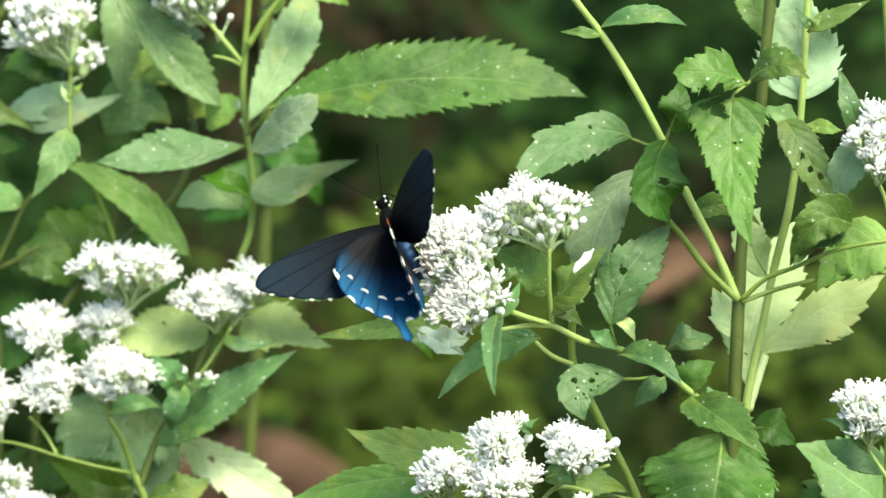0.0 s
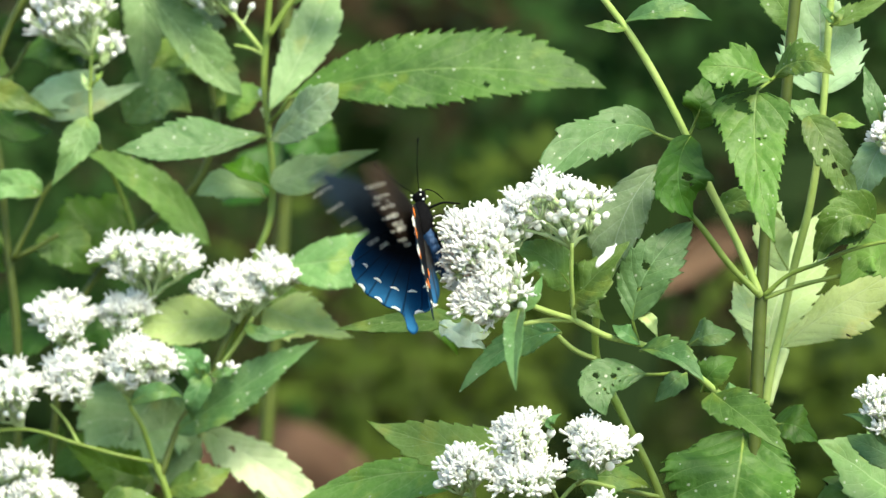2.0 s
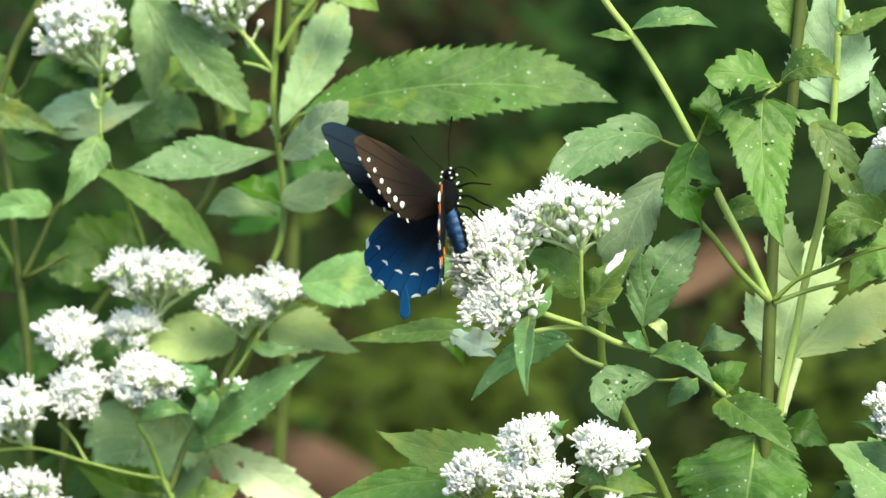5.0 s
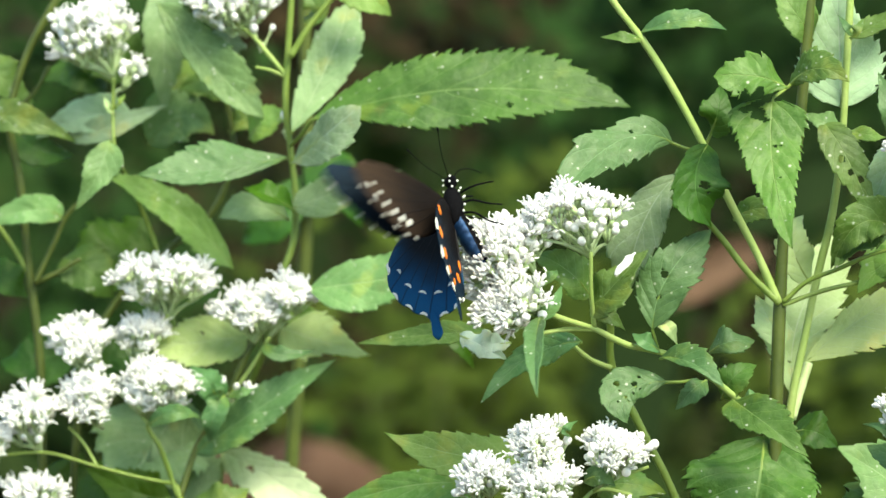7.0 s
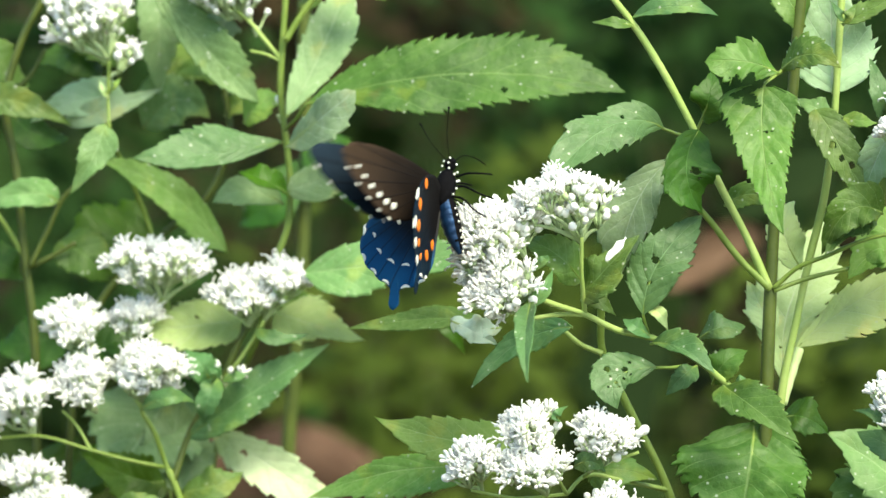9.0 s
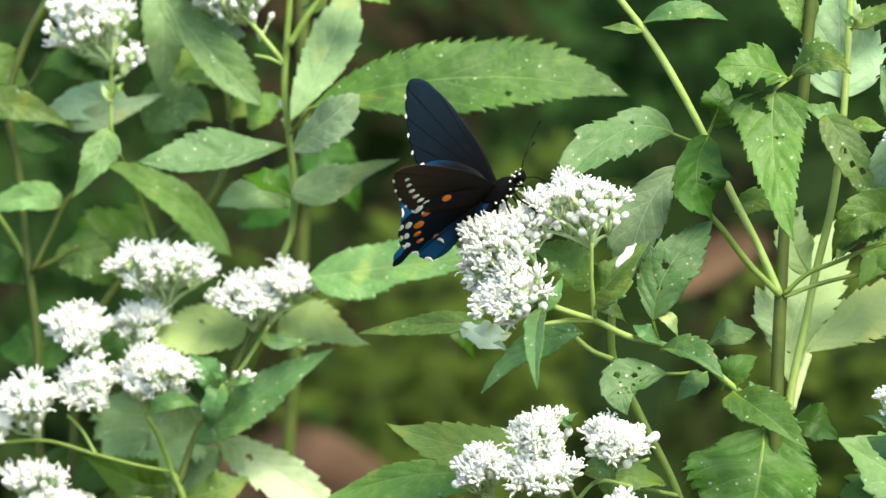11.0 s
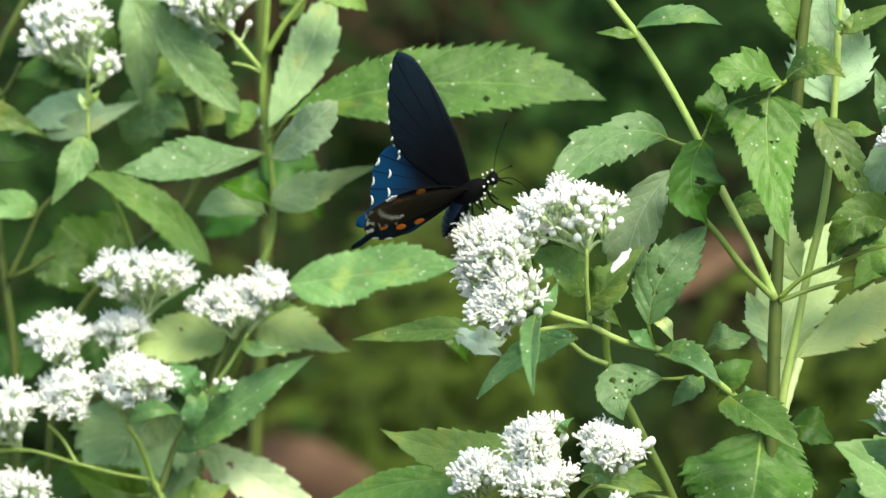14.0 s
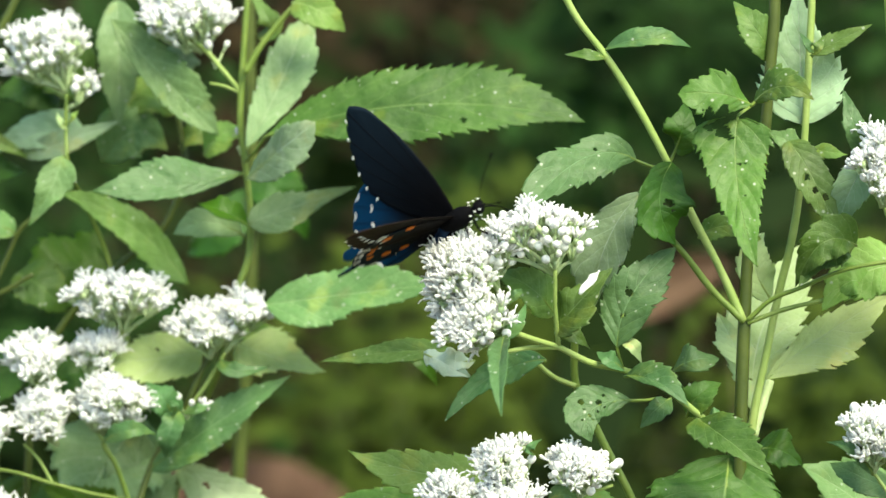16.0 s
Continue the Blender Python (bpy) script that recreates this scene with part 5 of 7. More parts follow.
dead_stalk(0.141, 1.10, 0.832, 0.056, 12, "dry stalk with a curled tan dead leaf", 1, 180)
dead_stalk(-0.136, 1.20, 0.699, 0.1, 2, "dry stalk with a long drooping brown leaf", 2, 0, RUSSET, "drooping reddish brown dead leaf")
dead_stalk(-0.20, 1.30, 0.672, 0.085, -8, "dry stalk with a withered brown leaf", 3, 0, RUSSET, "withered reddish brown leaf")


# ---- the butterfly ----
def scale_material(name, a, b, rough, metal=0.0, spec=0.4, fade=None):
    """Scaled wing: fine scales, dark veins; fade: (colour, from, to) an iridescent flush away from the wing's root."""
    n = Nodes(name)
    co = n.add("TexCoord").outputs["Object"]
    sep = n.add("SeparateXYZ")
    n.link(co, sep.inputs[0])
    dust = n.noise(co, 3000, 2)
    blot = n.noise(co, 120, 3)
    c = n.mix(blot, a, b)
    m = metal
    dist = n.add("VectorMath", operation="LENGTH")
    n.link(co, dist.inputs[0])
    if fade:
        flush = n.step(n.math("ADD", dist.outputs["Value"], n.math("MULTIPLY", n.math("SUBTRACT", blot, 0.5), 0.008)), fade[1], fade[2])
        c = n.mix(flush, c, n.mix(dust, fade[0], tuple(v * 1.5 for v in fade[0])))
        m = n.math("MULTIPLY", flush, fade[3])
    ang = n.math("ARCTAN2", sep.outputs[0], sep.outputs[1])
    ray = n.math("ABSOLUTE", n.math("SUBTRACT", n.math("FRACT", n.math("MULTIPLY", ang, 6.0)), 0.5))
    line = n.math("SUBTRACT", 1.0, n.step(ray, 0.02, 0.07))
    c = n.mix(n.math("MULTIPLY", line, 0.6), c, (0.004, 0.004, 0.005))
    n.set(color=c, rough=n.math("ADD", rough - 0.1, n.math("MULTIPLY", dust, 0.2)), metal=m, spec=spec)
    n.bump(n.math("ADD", n.math("MULTIPLY", line, 1.0), n.math("MULTIPLY", dust, 0.4)), 0.5, 0.0002)
    return n.mat


DORSAL_FORE = scale_material("forewing_upper", (0.003, 0.003, 0.004), (0.005, 0.005, 0.006), 0.62, 0.0, 0.04, ((0.009, 0.017, 0.026), 0.006, 0.045, 0.1))
VENTRAL_FORE = scale_material("forewing_under", (0.007, 0.005, 0.004), (0.012, 0.009, 0.007), 0.65, 0.0, 0.05, ((0.034, 0.022, 0.014), 0.012, 0.042, 0.0))
DORSAL_HIND = scale_material("hindwing_upper", (0.003, 0.003, 0.004), (0.004, 0.005, 0.007), 0.5, 0.0, 0.12, ((0.005, 0.052, 0.125), 0.014, 0.031, 0.5))
VENTRAL_HIND = scale_material("hindwing_under", (0.005, 0.004, 0.004), (0.008, 0.007, 0.007), 0.6, 0.0, 0.05, ((0.004, 0.014, 0.028), 0.012, 0.034, 0.3))
FUR = plain_material("body_black", (0.003, 0.003, 0.0035), (0.005, 0.005, 0.006), 900, 0.75, 0.04, 0.0003)
BELLY = plain_material("abdomen_blue", (0.006, 0.022, 0.06), (0.01, 0.045, 0.12), 500, 0.4, 0.4, 0.0003, 0.5)
CREAM = plain_material("spot_cream", (0.72, 0.72, 0.62), (0.82, 0.82, 0.74), 900, 0.6, 0.3)
ORANGE = plain_material("spot_orange", (0.74, 0.155, 0.01), (0.82, 0.21, 0.018), 900, 0.55, 0.3)

FORE = [(0, 0), (2.4, 10), (3.6, 22), (3.0, 34), (0.8, 42), (-1.8, 44), (-5.2, 42), (-9.2, 37), (-12.4, 31.5), (-14.8, 26), (-16, 21), (-14.6, 15), (-10.5, 7.5), (-5, 0)]
FORE_EDGE = [(-5.9, 41.2), (-9.4, 36.7), (-12.3, 31.8), (-14.5, 27), (-15.8, 22.5), (-15.7, 18.2)]
HIND = [(-2, 0.5), (-1.5, 7), (-4.5, 15), (-9, 20), (-14.5, 22.6), (-19, 22.6), (-22.8, 21.1), (-25.4, 19.2), (-27.2, 17), (-29.2, 14.8), (-30.6, 12.4), (-31.8, 10.7), (-34.4, 10.0), (-37.2, 9.8), (-38.6, 8.3), (-37.2, 6.8), (-34.2, 7.1), (-32.4, 7.2), (-32, 5.8), (-31.6, 3.6), (-30, 0.8), (-26, -1.2), (-18, -1.4), (-9, -0.8)]
HIND_EDGE = [(-14.5, 22.6), (-22.8, 21.0), (-27.1, 16.9), (-30.5, 12.3), (-32, 5.8), (-30.4, 1.2)]


def wing_mesh(outline, scallops, side, upper, under, name, camber):
    pts = smooth_line([Vector((x, y, 0)) for x, y in outline + outline[:1]], 150)[:-1]
    n = len(pts)
    c = sum(pts, Vector()) / n
    for i in range(n):
        near = min((pts[i].xy - Vector(s)).length for s in scallops)
        pts[i] = pts[i].lerp(c, 0.055 * math.exp(-(near / 1.1) ** 2))
    bm = bmesh.new()
    sheets = []
    for z, mat in ((0.08, 0), (-0.08, 1)):
        rings = []
        for f in (0.02, 0.3, 0.55, 0.78, 0.92, 1.0):
            rings.append([bm.verts.new(Vector((*(c.lerp(p, f)).xy, z + camber * (1 - f * f) + 0.06 * math.sin(i * 0.42) * f * f)) * 0.001) for i, p in enumerate(pts)])
        for v in (v for r in rings for v in r):
            v.co.y *= side
        for a, b in zip(rings, rings[1:]):
            for i in range(n):
                bm.faces.new((a[i], a[(i + 1) % n], b[(i + 1) % n], b[i])).material_index = mat
        bm.faces.new(rings[0]).material_index = mat
        sheets.append(rings[-1])
    for i in range(n):
        bm.faces.new((sheets[0][i], sheets[0][(i + 1) % n], sheets[1][(i + 1) % n], sheets[1][i])).material_index = 1
    bmesh.ops.recalc_face_normals(bm, faces=bm.faces[:])
    return mesh_from(bm, name, [upper, under]), pts, c


def spot_mesh(material, name):
    bm = bmesh.new()
    add_ball(bm, Vector(), (1, 1, 0.12), None, 10, 5)
    return mesh_from(bm, name, material)


def depth_of(pts, c, camber):
    """The height of the cambered wing over its plane."""
    def z(x, y):
        d = Vector((x, y, 0)) - c
        edge = max(pts, key=lambda p: (p - c).normalized().dot(d.normalized()))
        f = min(1.0, d.length / (edge - c).length)
        return camber * (1 - f * f)
    return z


def spot(wing, mesh, x, y, side, z, a, b, turn, thick=1.2):
    """A flat spot of half-sizes a and b (mm) on a wing."""
    part(mesh.name, mesh, None, wing, "", Matrix.Translation(Vector((x, y * side, z)) * 0.001) @ Matrix.Rotation(radians(turn) * side + (math.pi if side < 0 else 0), 4, "Z") @ Matrix.Diagonal((a * 0.001, b * 0.001, thick * 0.001, 1)))


def crescent_mesh(material, name):
    """A thin bent bar, thickest in its middle."""
    bm = bmesh.new()
    for v in add_ball(bm, Vector(), (1, 1, 0.12), None, 14, 6):
        v.co.y -= 1.1 * (1 - v.co.x ** 2) - 0.55
    return mesh_from(bm, name, material)


CRESCENT = crescent_mesh(CREAM, "cream_crescent")
CREAM_SPOT, ORANGE_SPOT = spot_mesh(CREAM, "cream_spot"), spot_mesh(ORANGE, "orange_spot")


def build_butterfly():
    fly = thing("butterfly", 0, 0, 0, "black swallowtail butterfly with blue hindwings feeding on white flowers", "butterfly")
    wings = {}
    for side, word in ((1, "left"), (-1, "right")):
        me, pts, c = wing_mesh(FORE, FORE_EDGE, side, DORSAL_FORE, VENTRAL_FORE, "forewing", 0.5)
        w = part("forewing", me, None, fly, "black forewing with a row of pale spots along its edge")
        deep = depth_of(pts, c, 0.5)
        for k, (x, y) in enumerate(((-4.4, 36.8), (-6.4, 33.8), (-8.4, 30.5), (-10.0, 27), (-11.2, 23.8), (-11.6, 20.6))):
            spot(w, CREAM_SPOT, x, y, side, deep(x, y) - 0.15, 0.8 + 0.1 * k, 0.6 + 0.07 * k, -30)
        for k, (x, y) in enumerate(FORE_EDGE):
            spot(w, CREAM_SPOT, x, y, side, 0.0, 0.75, 0.36, 60 - 5 * k, 1.5)
        wings["fore_" + word] = w
        me, pts, c = wing_mesh(HIND, HIND_EDGE, side, DORSAL_HIND, VENTRAL_HIND, "hindwing", 0.5)
        w = part("hindwing", me, None, fly, "tailed hindwing, shining blue above and orange-spotted below")
        deep = depth_of(pts, c, 0.5)
        for k, (x, y) in enumerate(HIND_EDGE):
            spot(w, CRESCENT, x * 0.985, y * 0.985, side, 0.05, 1.55, 0.5, (8, 30, 48, 60, 100, 120)[k], 2.4)
        for k, (x, y) in enumerate(((-15.7, 18.6), (-20.7, 15.9), (-23.8, 11.5), (-25.0, 6.6), (-23.4, 2.2))):
            spot(w, CRESCENT, x, y, side, deep(x, y) + 0.16, (0.9, 1.3, 1.4, 1.4, 1.2)[k], 0.4, (35, 48, 62, 85, 108)[k])
        for k, (x, y) in enumerate(((-7.6, 15.7), (-14.9, 17.3), (-20.4, 14.9), (-24.2, 11.8), (-26.7, 8.1), (-23.9, 3.2), (-19.3, 0.2))):
            spot(w, ORANGE_SPOT, x, y, side, deep(x, y) - 0.15, (1.8, 2.0, 1.9, 1.4, 1.3, 2.0, 1.8)[k], (1.5, 1.6, 1.7, 1.1, 1.0, 1.5, 1.6)[k], (60, 40, 20, 0, -20, 80, 60)[k])
        for k, (x, y) in enumerate(((-13.9, 21.7), (-21.1, 18.8), (-25.6, 15.2), (-29.0, 11.4))):
            spot(w, CREAM_SPOT, x, y, side, deep(x, y) - 0.15, (2.0, 1.9, 1.6, 1.4)[k], (1.1, 1.1, 0.95, 0.85)[k], (10, 35, 50, 60)[k])
        wings["hind_" + word] = w
    bm = bmesh.new()
    add_ball(bm, Vector((-0.001, 0, -0.0008)), (0.0062, 0.0030, 0.0031), None, 14, 10)
    thorax = part("thorax", bm, FUR, fly, "black furry thorax with white dots")
    bm = bmesh.new()
    add_ball(bm, Vector((0.0066, 0, -0.0012)), (0.0019, 0.0019, 0.0018), None, 12, 8)
    add_ball(bm, Vector((0.0072, 0.0013, -0.001)), (0.0011, 0.0009, 0.0011), None, 10, 7)
    add_ball(bm, Vector((0.0072, -0.0013, -0.001)), (0.0011, 0.0009, 0.0011), None, 10, 7)
    head = part("head", bm, FUR, fly, "black head with white dots")
    bm = bmesh.new()
    line = smooth_line([Vector((-0.004, 0, -0.0014)), Vector((-0.009, 0, -0.0036)), Vector((-0.0142, 0, -0.0062)), Vector((-0.0185, 0, -0.0088))], 26)
    add_tube(bm, line, lambda s: (0.0021 + 0.0008 * math.sin(math.pi * s ** 0.7)) * (1 - 0.62 * s ** 4) * (1 + 0.05 * math.cos(s * 44)), 14)
    bm.normal_update()
    for face in bm.faces:
        face.material_index = int(face.normal.z < 0.15)
    abdomen = part("abdomen", bm, [BELLY, FUR], fly, "glossy blue ringed abdomen")
    rng = random.Random(3)
    bm = bmesh.new()
    add_ball(bm, Vector(), (0.00037, 0.00037, 0.00034), None, 7, 5)
    dot = mesh_from(bm, "white_dot", CREAM)
    for side in (1, -1):
        for x, y, z in ((0.0078, 0.0017, 0.0001), (0.0062, 0.0017, 0.0004), (0.0064, 0.0018, -0.0022), (0.0044, 0.0022, 0.0002), (0.003, 0.0026, -0.0016),
                        (0.0042, 0.0019, -0.0028), (0.001, 0.0029, -0.0026), (-0.001, 0.0026, -0.0029), (0.0016, 0.0024, -0.0034), (-0.003, 0.0026, -0.0022)):
            part("white_dot", dot, None, head if x > 0.006 else thorax, "", pose(x, y * side * 1.05, z))
        for k in range(14):
            # two rows of dots along each flank
            s = (3.2 + 1.65 * k) / 26
            p = line[round(s * 26)]
            r = (0.0021 + 0.0008 * math.sin(math.pi * s ** 0.7)) * (1 - 0.62 * s ** 4)
            down = radians(20 if k % 2 else 52)
            part("white_dot", dot, None, abdomen, "", pose(p.x, r * math.cos(down) * side, p.z - r * math.sin(down)))
        bm = bmesh.new()
        ant = smooth_line([Vector((0.0078, 0.0008 * side, -0.0002)), Vector((0.013, 0.0045 * side, 0.0035)), Vector((0.0195, 0.0085 * side, 0.0062))], 14)
        add_tube(bm, ant, lambda s: 0.00011 + 0.00022 * max(0, s - 0.86) / 0.14, 6)
        part("antenna", bm, FUR, fly, "thin black clubbed antenna")
        for k, (x, fx, fz) in enumerate(((0.003, 0.003, -0.0118), (0.0, -0.002, -0.0135), (-0.003, -0.006, -0.013))):
            bm = bmesh.new()
            add_tube(bm, smooth_line([Vector((x, 0.0014 * side, -0.003)), Vector((x + fx * 0.2, 0.0046 * side, -0.0045)), Vector((x + fx * 0.6, 0.0052 * side, -0.0085)), Vector((x + fx * 0.8, 0.0058 * side, fz))], 12), lambda s: 0.00031 * (1.25 - 0.55 * s), 6)
            part("leg", bm, FUR, fly, "thin black leg")
    bm = bmesh.new()
    add_tube(bm, smooth_line([Vector((0.0078, 0, -0.0022)), Vector((0.0105, 0, -0.0045)), Vector((0.0112, 0, -0.0085)), Vector((0.0105, 0.0005, -0.0125))], 12), 0.00016, 6)
    part("proboscis", bm, FUR, fly, "thin black feeding tube")
    return fly, wings


fly, wings = build_butterfly()


def stance(x, y, z, forward, back):
    """Pose of the butterfly: place (world mm), the way its head points and the way its back points."""
    f = Vector(forward).normalized()
    b = Vector(back)
    b = (b - f * b.dot(f)).normalized()
    m = Matrix((f, b.cross(f), b)).transposed().to_4x4()
    m.translation = mm((x, y, z))
    return m


def wing_pose(side, lift, sweep):
    return Matrix.Rotation(radians(lift) * side, 4, "X") @ Matrix.Rotation(radians(sweep) * side, 4, "Z")


def lean(plant, rx, ry):
    """Pose of a plant that leans by small angles over its foot in the light wind."""
    x, y, z = plant.location
    return pose(x, y, z, rx, ry, 0)


def motions():
    # the plants sway a little in the wind: degrees of lean
    walk(plant_main, [
        (0.0, lean(plant_main, -0.00, 0.00)), (0.5, lean(plant_main, 0.09, 0.01)), (1.0, lean(plant_main, 0.07, 0.01)), (1.5, lean(plant_main, 0.12, 0.02)),
        (2.0, lean(plant_main, 0.17, 0.01)), (2.5, lean(plant_main, 0.16, -0.01)), (3.0, lean(plant_main, 0.19, -0.01)), (3.5, lean(plant_main, 0.12, 0.00)),
        (4.0, lean(plant_main, 0.01, 0.01)), (6.5, lean(plant_main, -0.38, 0.04)), (7.0, lean(plant_main, -0.37, 0.02)), (7.5, lean(plant_main, -0.38, 0.03)),
        (8.0, lean(plant_main, -0.36, 0.00)), (8.5, lean(plant_main, -0.32, -0.00)), (9.0, lean(plant_main, -0.35, -0.01)), (11.5, lean(plant_main, -0.18, 0.07)),
        (12.0, lean(plant_main, -0.15, 0.11)), (12.5, lean(plant_main, -0.11, 0.15)), (13.0, lean(plant_main, -0.13, 0.17)), (13.5, lean(plant_main, -0.12, 0.21)),
        (14.0, lean(plant_main, -0.13, 0.21)), (14.5, lean(plant_main, -0.14, 0.19)), (15.0, lean(plant_main, -0.16, 0.16)), (15.5, lean(plant_main, -0.18, 0.12)),
        (16.0, lean(plant_main, -0.16, 0.10)),
    ])
    walk(plant_middle, [
        (0.0, lean(plant_middle, -0.00, 0.00)), (0.5, lean(plant_middle, 0.10, 0.03)), (1.0, lean(plant_middle, 0.07, 0.03)), (1.5, lean(plant_middle, 0.13, 0.05)),
        (2.0, lean(plant_middle, 0.19, 0.04)), (2.5, lean(plant_middle, 0.18, 0.03)), (3.0, lean(plant_middle, 0.22, 0.03)), (3.5, lean(plant_middle, 0.13, 0.03)),
        (4.0, lean(plant_middle, 0.01, 0.01)), (6.5, lean(plant_middle, -0.43, -0.03)), (7.0, lean(plant_middle, -0.41, -0.04)), (7.5, lean(plant_middle, -0.43, -0.04)),
        (8.0, lean(plant_middle, -0.40, -0.06)), (8.5, lean(plant_middle, -0.36, -0.06)), (9.0, lean(plant_middle, -0.39, -0.07)), (11.5, lean(plant_middle, -0.23, 0.02)),
        (12.0, lean(plant_middle, -0.22, 0.05)), (12.5, lean(plant_middle, -0.18, 0.09)), (13.0, lean(plant_middle, -0.21, 0.11)), (13.5, lean(plant_middle, -0.20, 0.15)),
        (14.0, lean(plant_middle, -0.21, 0.16)), (14.5, lean(plant_middle, -0.22, 0.13)), (15.0, lean(plant_middle, -0.24, 0.09)), (15.5, lean(plant_middle, -0.26, 0.05)),
        (16.0, lean(plant_middle, -0.23, 0.04)),
    ])
    walk(plant_pale, [
        (0.0, lean(plant_pale, -0.00, 0.00)), (0.5, lean(plant_pale, -0.05, -0.00)), (1.0, lean(plant_pale, -0.03, 0.00)), (1.5, lean(plant_pale, -0.05, 0.01)),
        (2.0, lean(plant_pale, -0.08, -0.01)), (2.5, lean(plant_pale, -0.10, -0.02)), (3.0, lean(plant_pale, -0.12, -0.02)), (3.5, lean(plant_pale, -0.07, -0.01)),
        (4.0, lean(plant_pale, 0.01, 0.01)), (6.5, lean(plant_pale, 0.18, 0.04)), (7.0, lean(plant_pale, 0.14, 0.03)), (7.5, lean(plant_pale, 0.17, 0.03)),
        (8.0, lean(plant_pale, 0.12, 0.02)), (8.5, lean(plant_pale, 0.13, 0.01)), (9.0, lean(plant_pale, 0.13, 0.01)), (11.5, lean(plant_pale, 0.22, 0.05)),
        (12.0, lean(plant_pale, 0.30, 0.07)), (12.5, lean(plant_pale, 0.31, 0.09)), (13.0, lean(plant_pale, 0.35, 0.10)), (13.5, lean(plant_pale, 0.38, 0.12)),
        (14.0, lean(plant_pale, 0.37, 0.13)), (14.5, lean(plant_pale, 0.37, 0.12)), (15.0, lean(plant_pale, 0.36, 0.10)), (15.5, lean(plant_pale, 0.34, 0.07)),
        (16.0, lean(plant_pale, 0.29, 0.06)),
    ])
    walk(plant_edge, [
        (0.0, lean(plant_edge, -0.00, 0.00)), (0.5, lean(plant_edge, 0.01, 0.01)), (1.0, lean(plant_edge, 0.01, 0.02)), (1.5, lean(plant_edge, 0.02, 0.03)),
        (2.0, lean(plant_edge, 0.02, 0.02)), (2.5, lean(plant_edge, 0.01, -0.00)), (3.0, lean(plant_edge, 0.01, 0.00)), (3.5, lean(plant_edge, 0.00, 0.01)),
        (4.0, lean(plant_edge, 0.01, 0.01)), (6.5, lean(plant_edge, -0.08, 0.02)), (7.0, lean(plant_edge, -0.10, 0.01)), (7.5, lean(plant_edge, -0.09, -0.02)),
        (8.0, lean(plant_edge, -0.10, -0.01)), (8.5, lean(plant_edge, -0.08, -0.02)), (9.0, lean(plant_edge, -0.09, -0.02)), (11.5, lean(plant_edge, 0.05, 0.05)),
        (12.0, lean(plant_edge, 0.11, 0.08)), (12.5, lean(plant_edge, 0.13, 0.11)), (13.0, lean(plant_edge, 0.14, 0.13)), (13.5, lean(plant_edge, 0.15, 0.16)),
        (14.0, lean(plant_edge, 0.15, 0.17)), (14.5, lean(plant_edge, 0.15, 0.15)), (15.0, lean(plant_edge, 0.14, 0.12)), (15.5, lean(plant_edge, 0.12, 0.08)),
        (16.0, lean(plant_edge, 0.11, 0.07)),
    ])
    walk(plant_left, [
        (0.0, lean(plant_left, -0.00, -0.00)), (0.5, lean(plant_left, -0.03, -0.00)), (1.0, lean(plant_left, -0.02, -0.01)), (1.5, lean(plant_left, -0.04, -0.01)),
        (2.0, lean(plant_left, -0.05, 0.01)), (2.5, lean(plant_left, -0.05, 0.03)), (3.0, lean(plant_left, -0.06, 0.03)), (3.5, lean(plant_left, -0.04, 0.01)),
        (4.0, lean(plant_left, -0.00, -0.01)), (6.5, lean(plant_left, 0.04, -0.07)), (7.0, lean(plant_left, 0.06, -0.04)), (7.5, lean(plant_left, 0.05, -0.05)),
        (8.0, lean(plant_left, 0.06, -0.02)), (8.5, lean(plant_left, 0.06, -0.01)), (9.0, lean(plant_left, 0.06, -0.01)), (11.5, lean(plant_left, 0.02, -0.08)),
        (12.0, lean(plant_left, -0.01, -0.12)), (12.5, lean(plant_left, -0.01, -0.13)), (13.0, lean(plant_left, -0.01, -0.15)), (13.5, lean(plant_left, -0.02, -0.16)),
        (14.0, lean(plant_left, -0.02, -0.15)), (14.5, lean(plant_left, -0.02, -0.15)), (15.0, lean(plant_left, -0.02, -0.15)), (15.5, lean(plant_left, -0.02, -0.13)),
        (16.0, lean(plant_left, -0.01, -0.12)),
    ])
    walk(plant_corner, [
        (0.0, lean(plant_corner, -0.00, -0.00)), (0.5, lean(plant_corner, -0.07, -0.04)), (1.0, lean(plant_corner, -0.05, -0.03)), (1.5, lean(plant_corner, -0.10, -0.06)),
        (2.0, lean(plant_corner, -0.13, -0.06)), (2.5, lean(plant_corner, -0.10, -0.04)), (3.0, lean(plant_corner, -0.11, -0.04)), (3.5, lean(plant_corner, -0.08, -0.04)),
        (4.0, lean(plant_corner, -0.02, -0.02)), (6.5, lean(plant_corner, 0.20, 0.05)), (7.0, lean(plant_corner, 0.23, 0.07)), (7.5, lean(plant_corner, 0.22, 0.07)),
        (8.0, lean(plant_corner, 0.24, 0.10)), (8.5, lean(plant_corner, 0.22, 0.10)), (9.0, lean(plant_corner, 0.24, 0.11)), (11.5, lean(plant_corner, 0.08, -0.01)),
        (12.0, lean(plant_corner, 0.01, -0.05)), (12.5, lean(plant_corner, -0.02, -0.09)), (13.0, lean(plant_corner, -0.03, -0.10)), (13.5, lean(plant_corner, -0.05, -0.12)),
        (14.0, lean(plant_corner, -0.04, -0.10)), (14.5, lean(plant_corner, -0.04, -0.10)), (15.0, lean(plant_corner, -0.04, -0.09)), (15.5, lean(plant_corner, -0.01, -0.06)),
        (16.0, lean(plant_corner, -0.00, -0.05)),
    ])
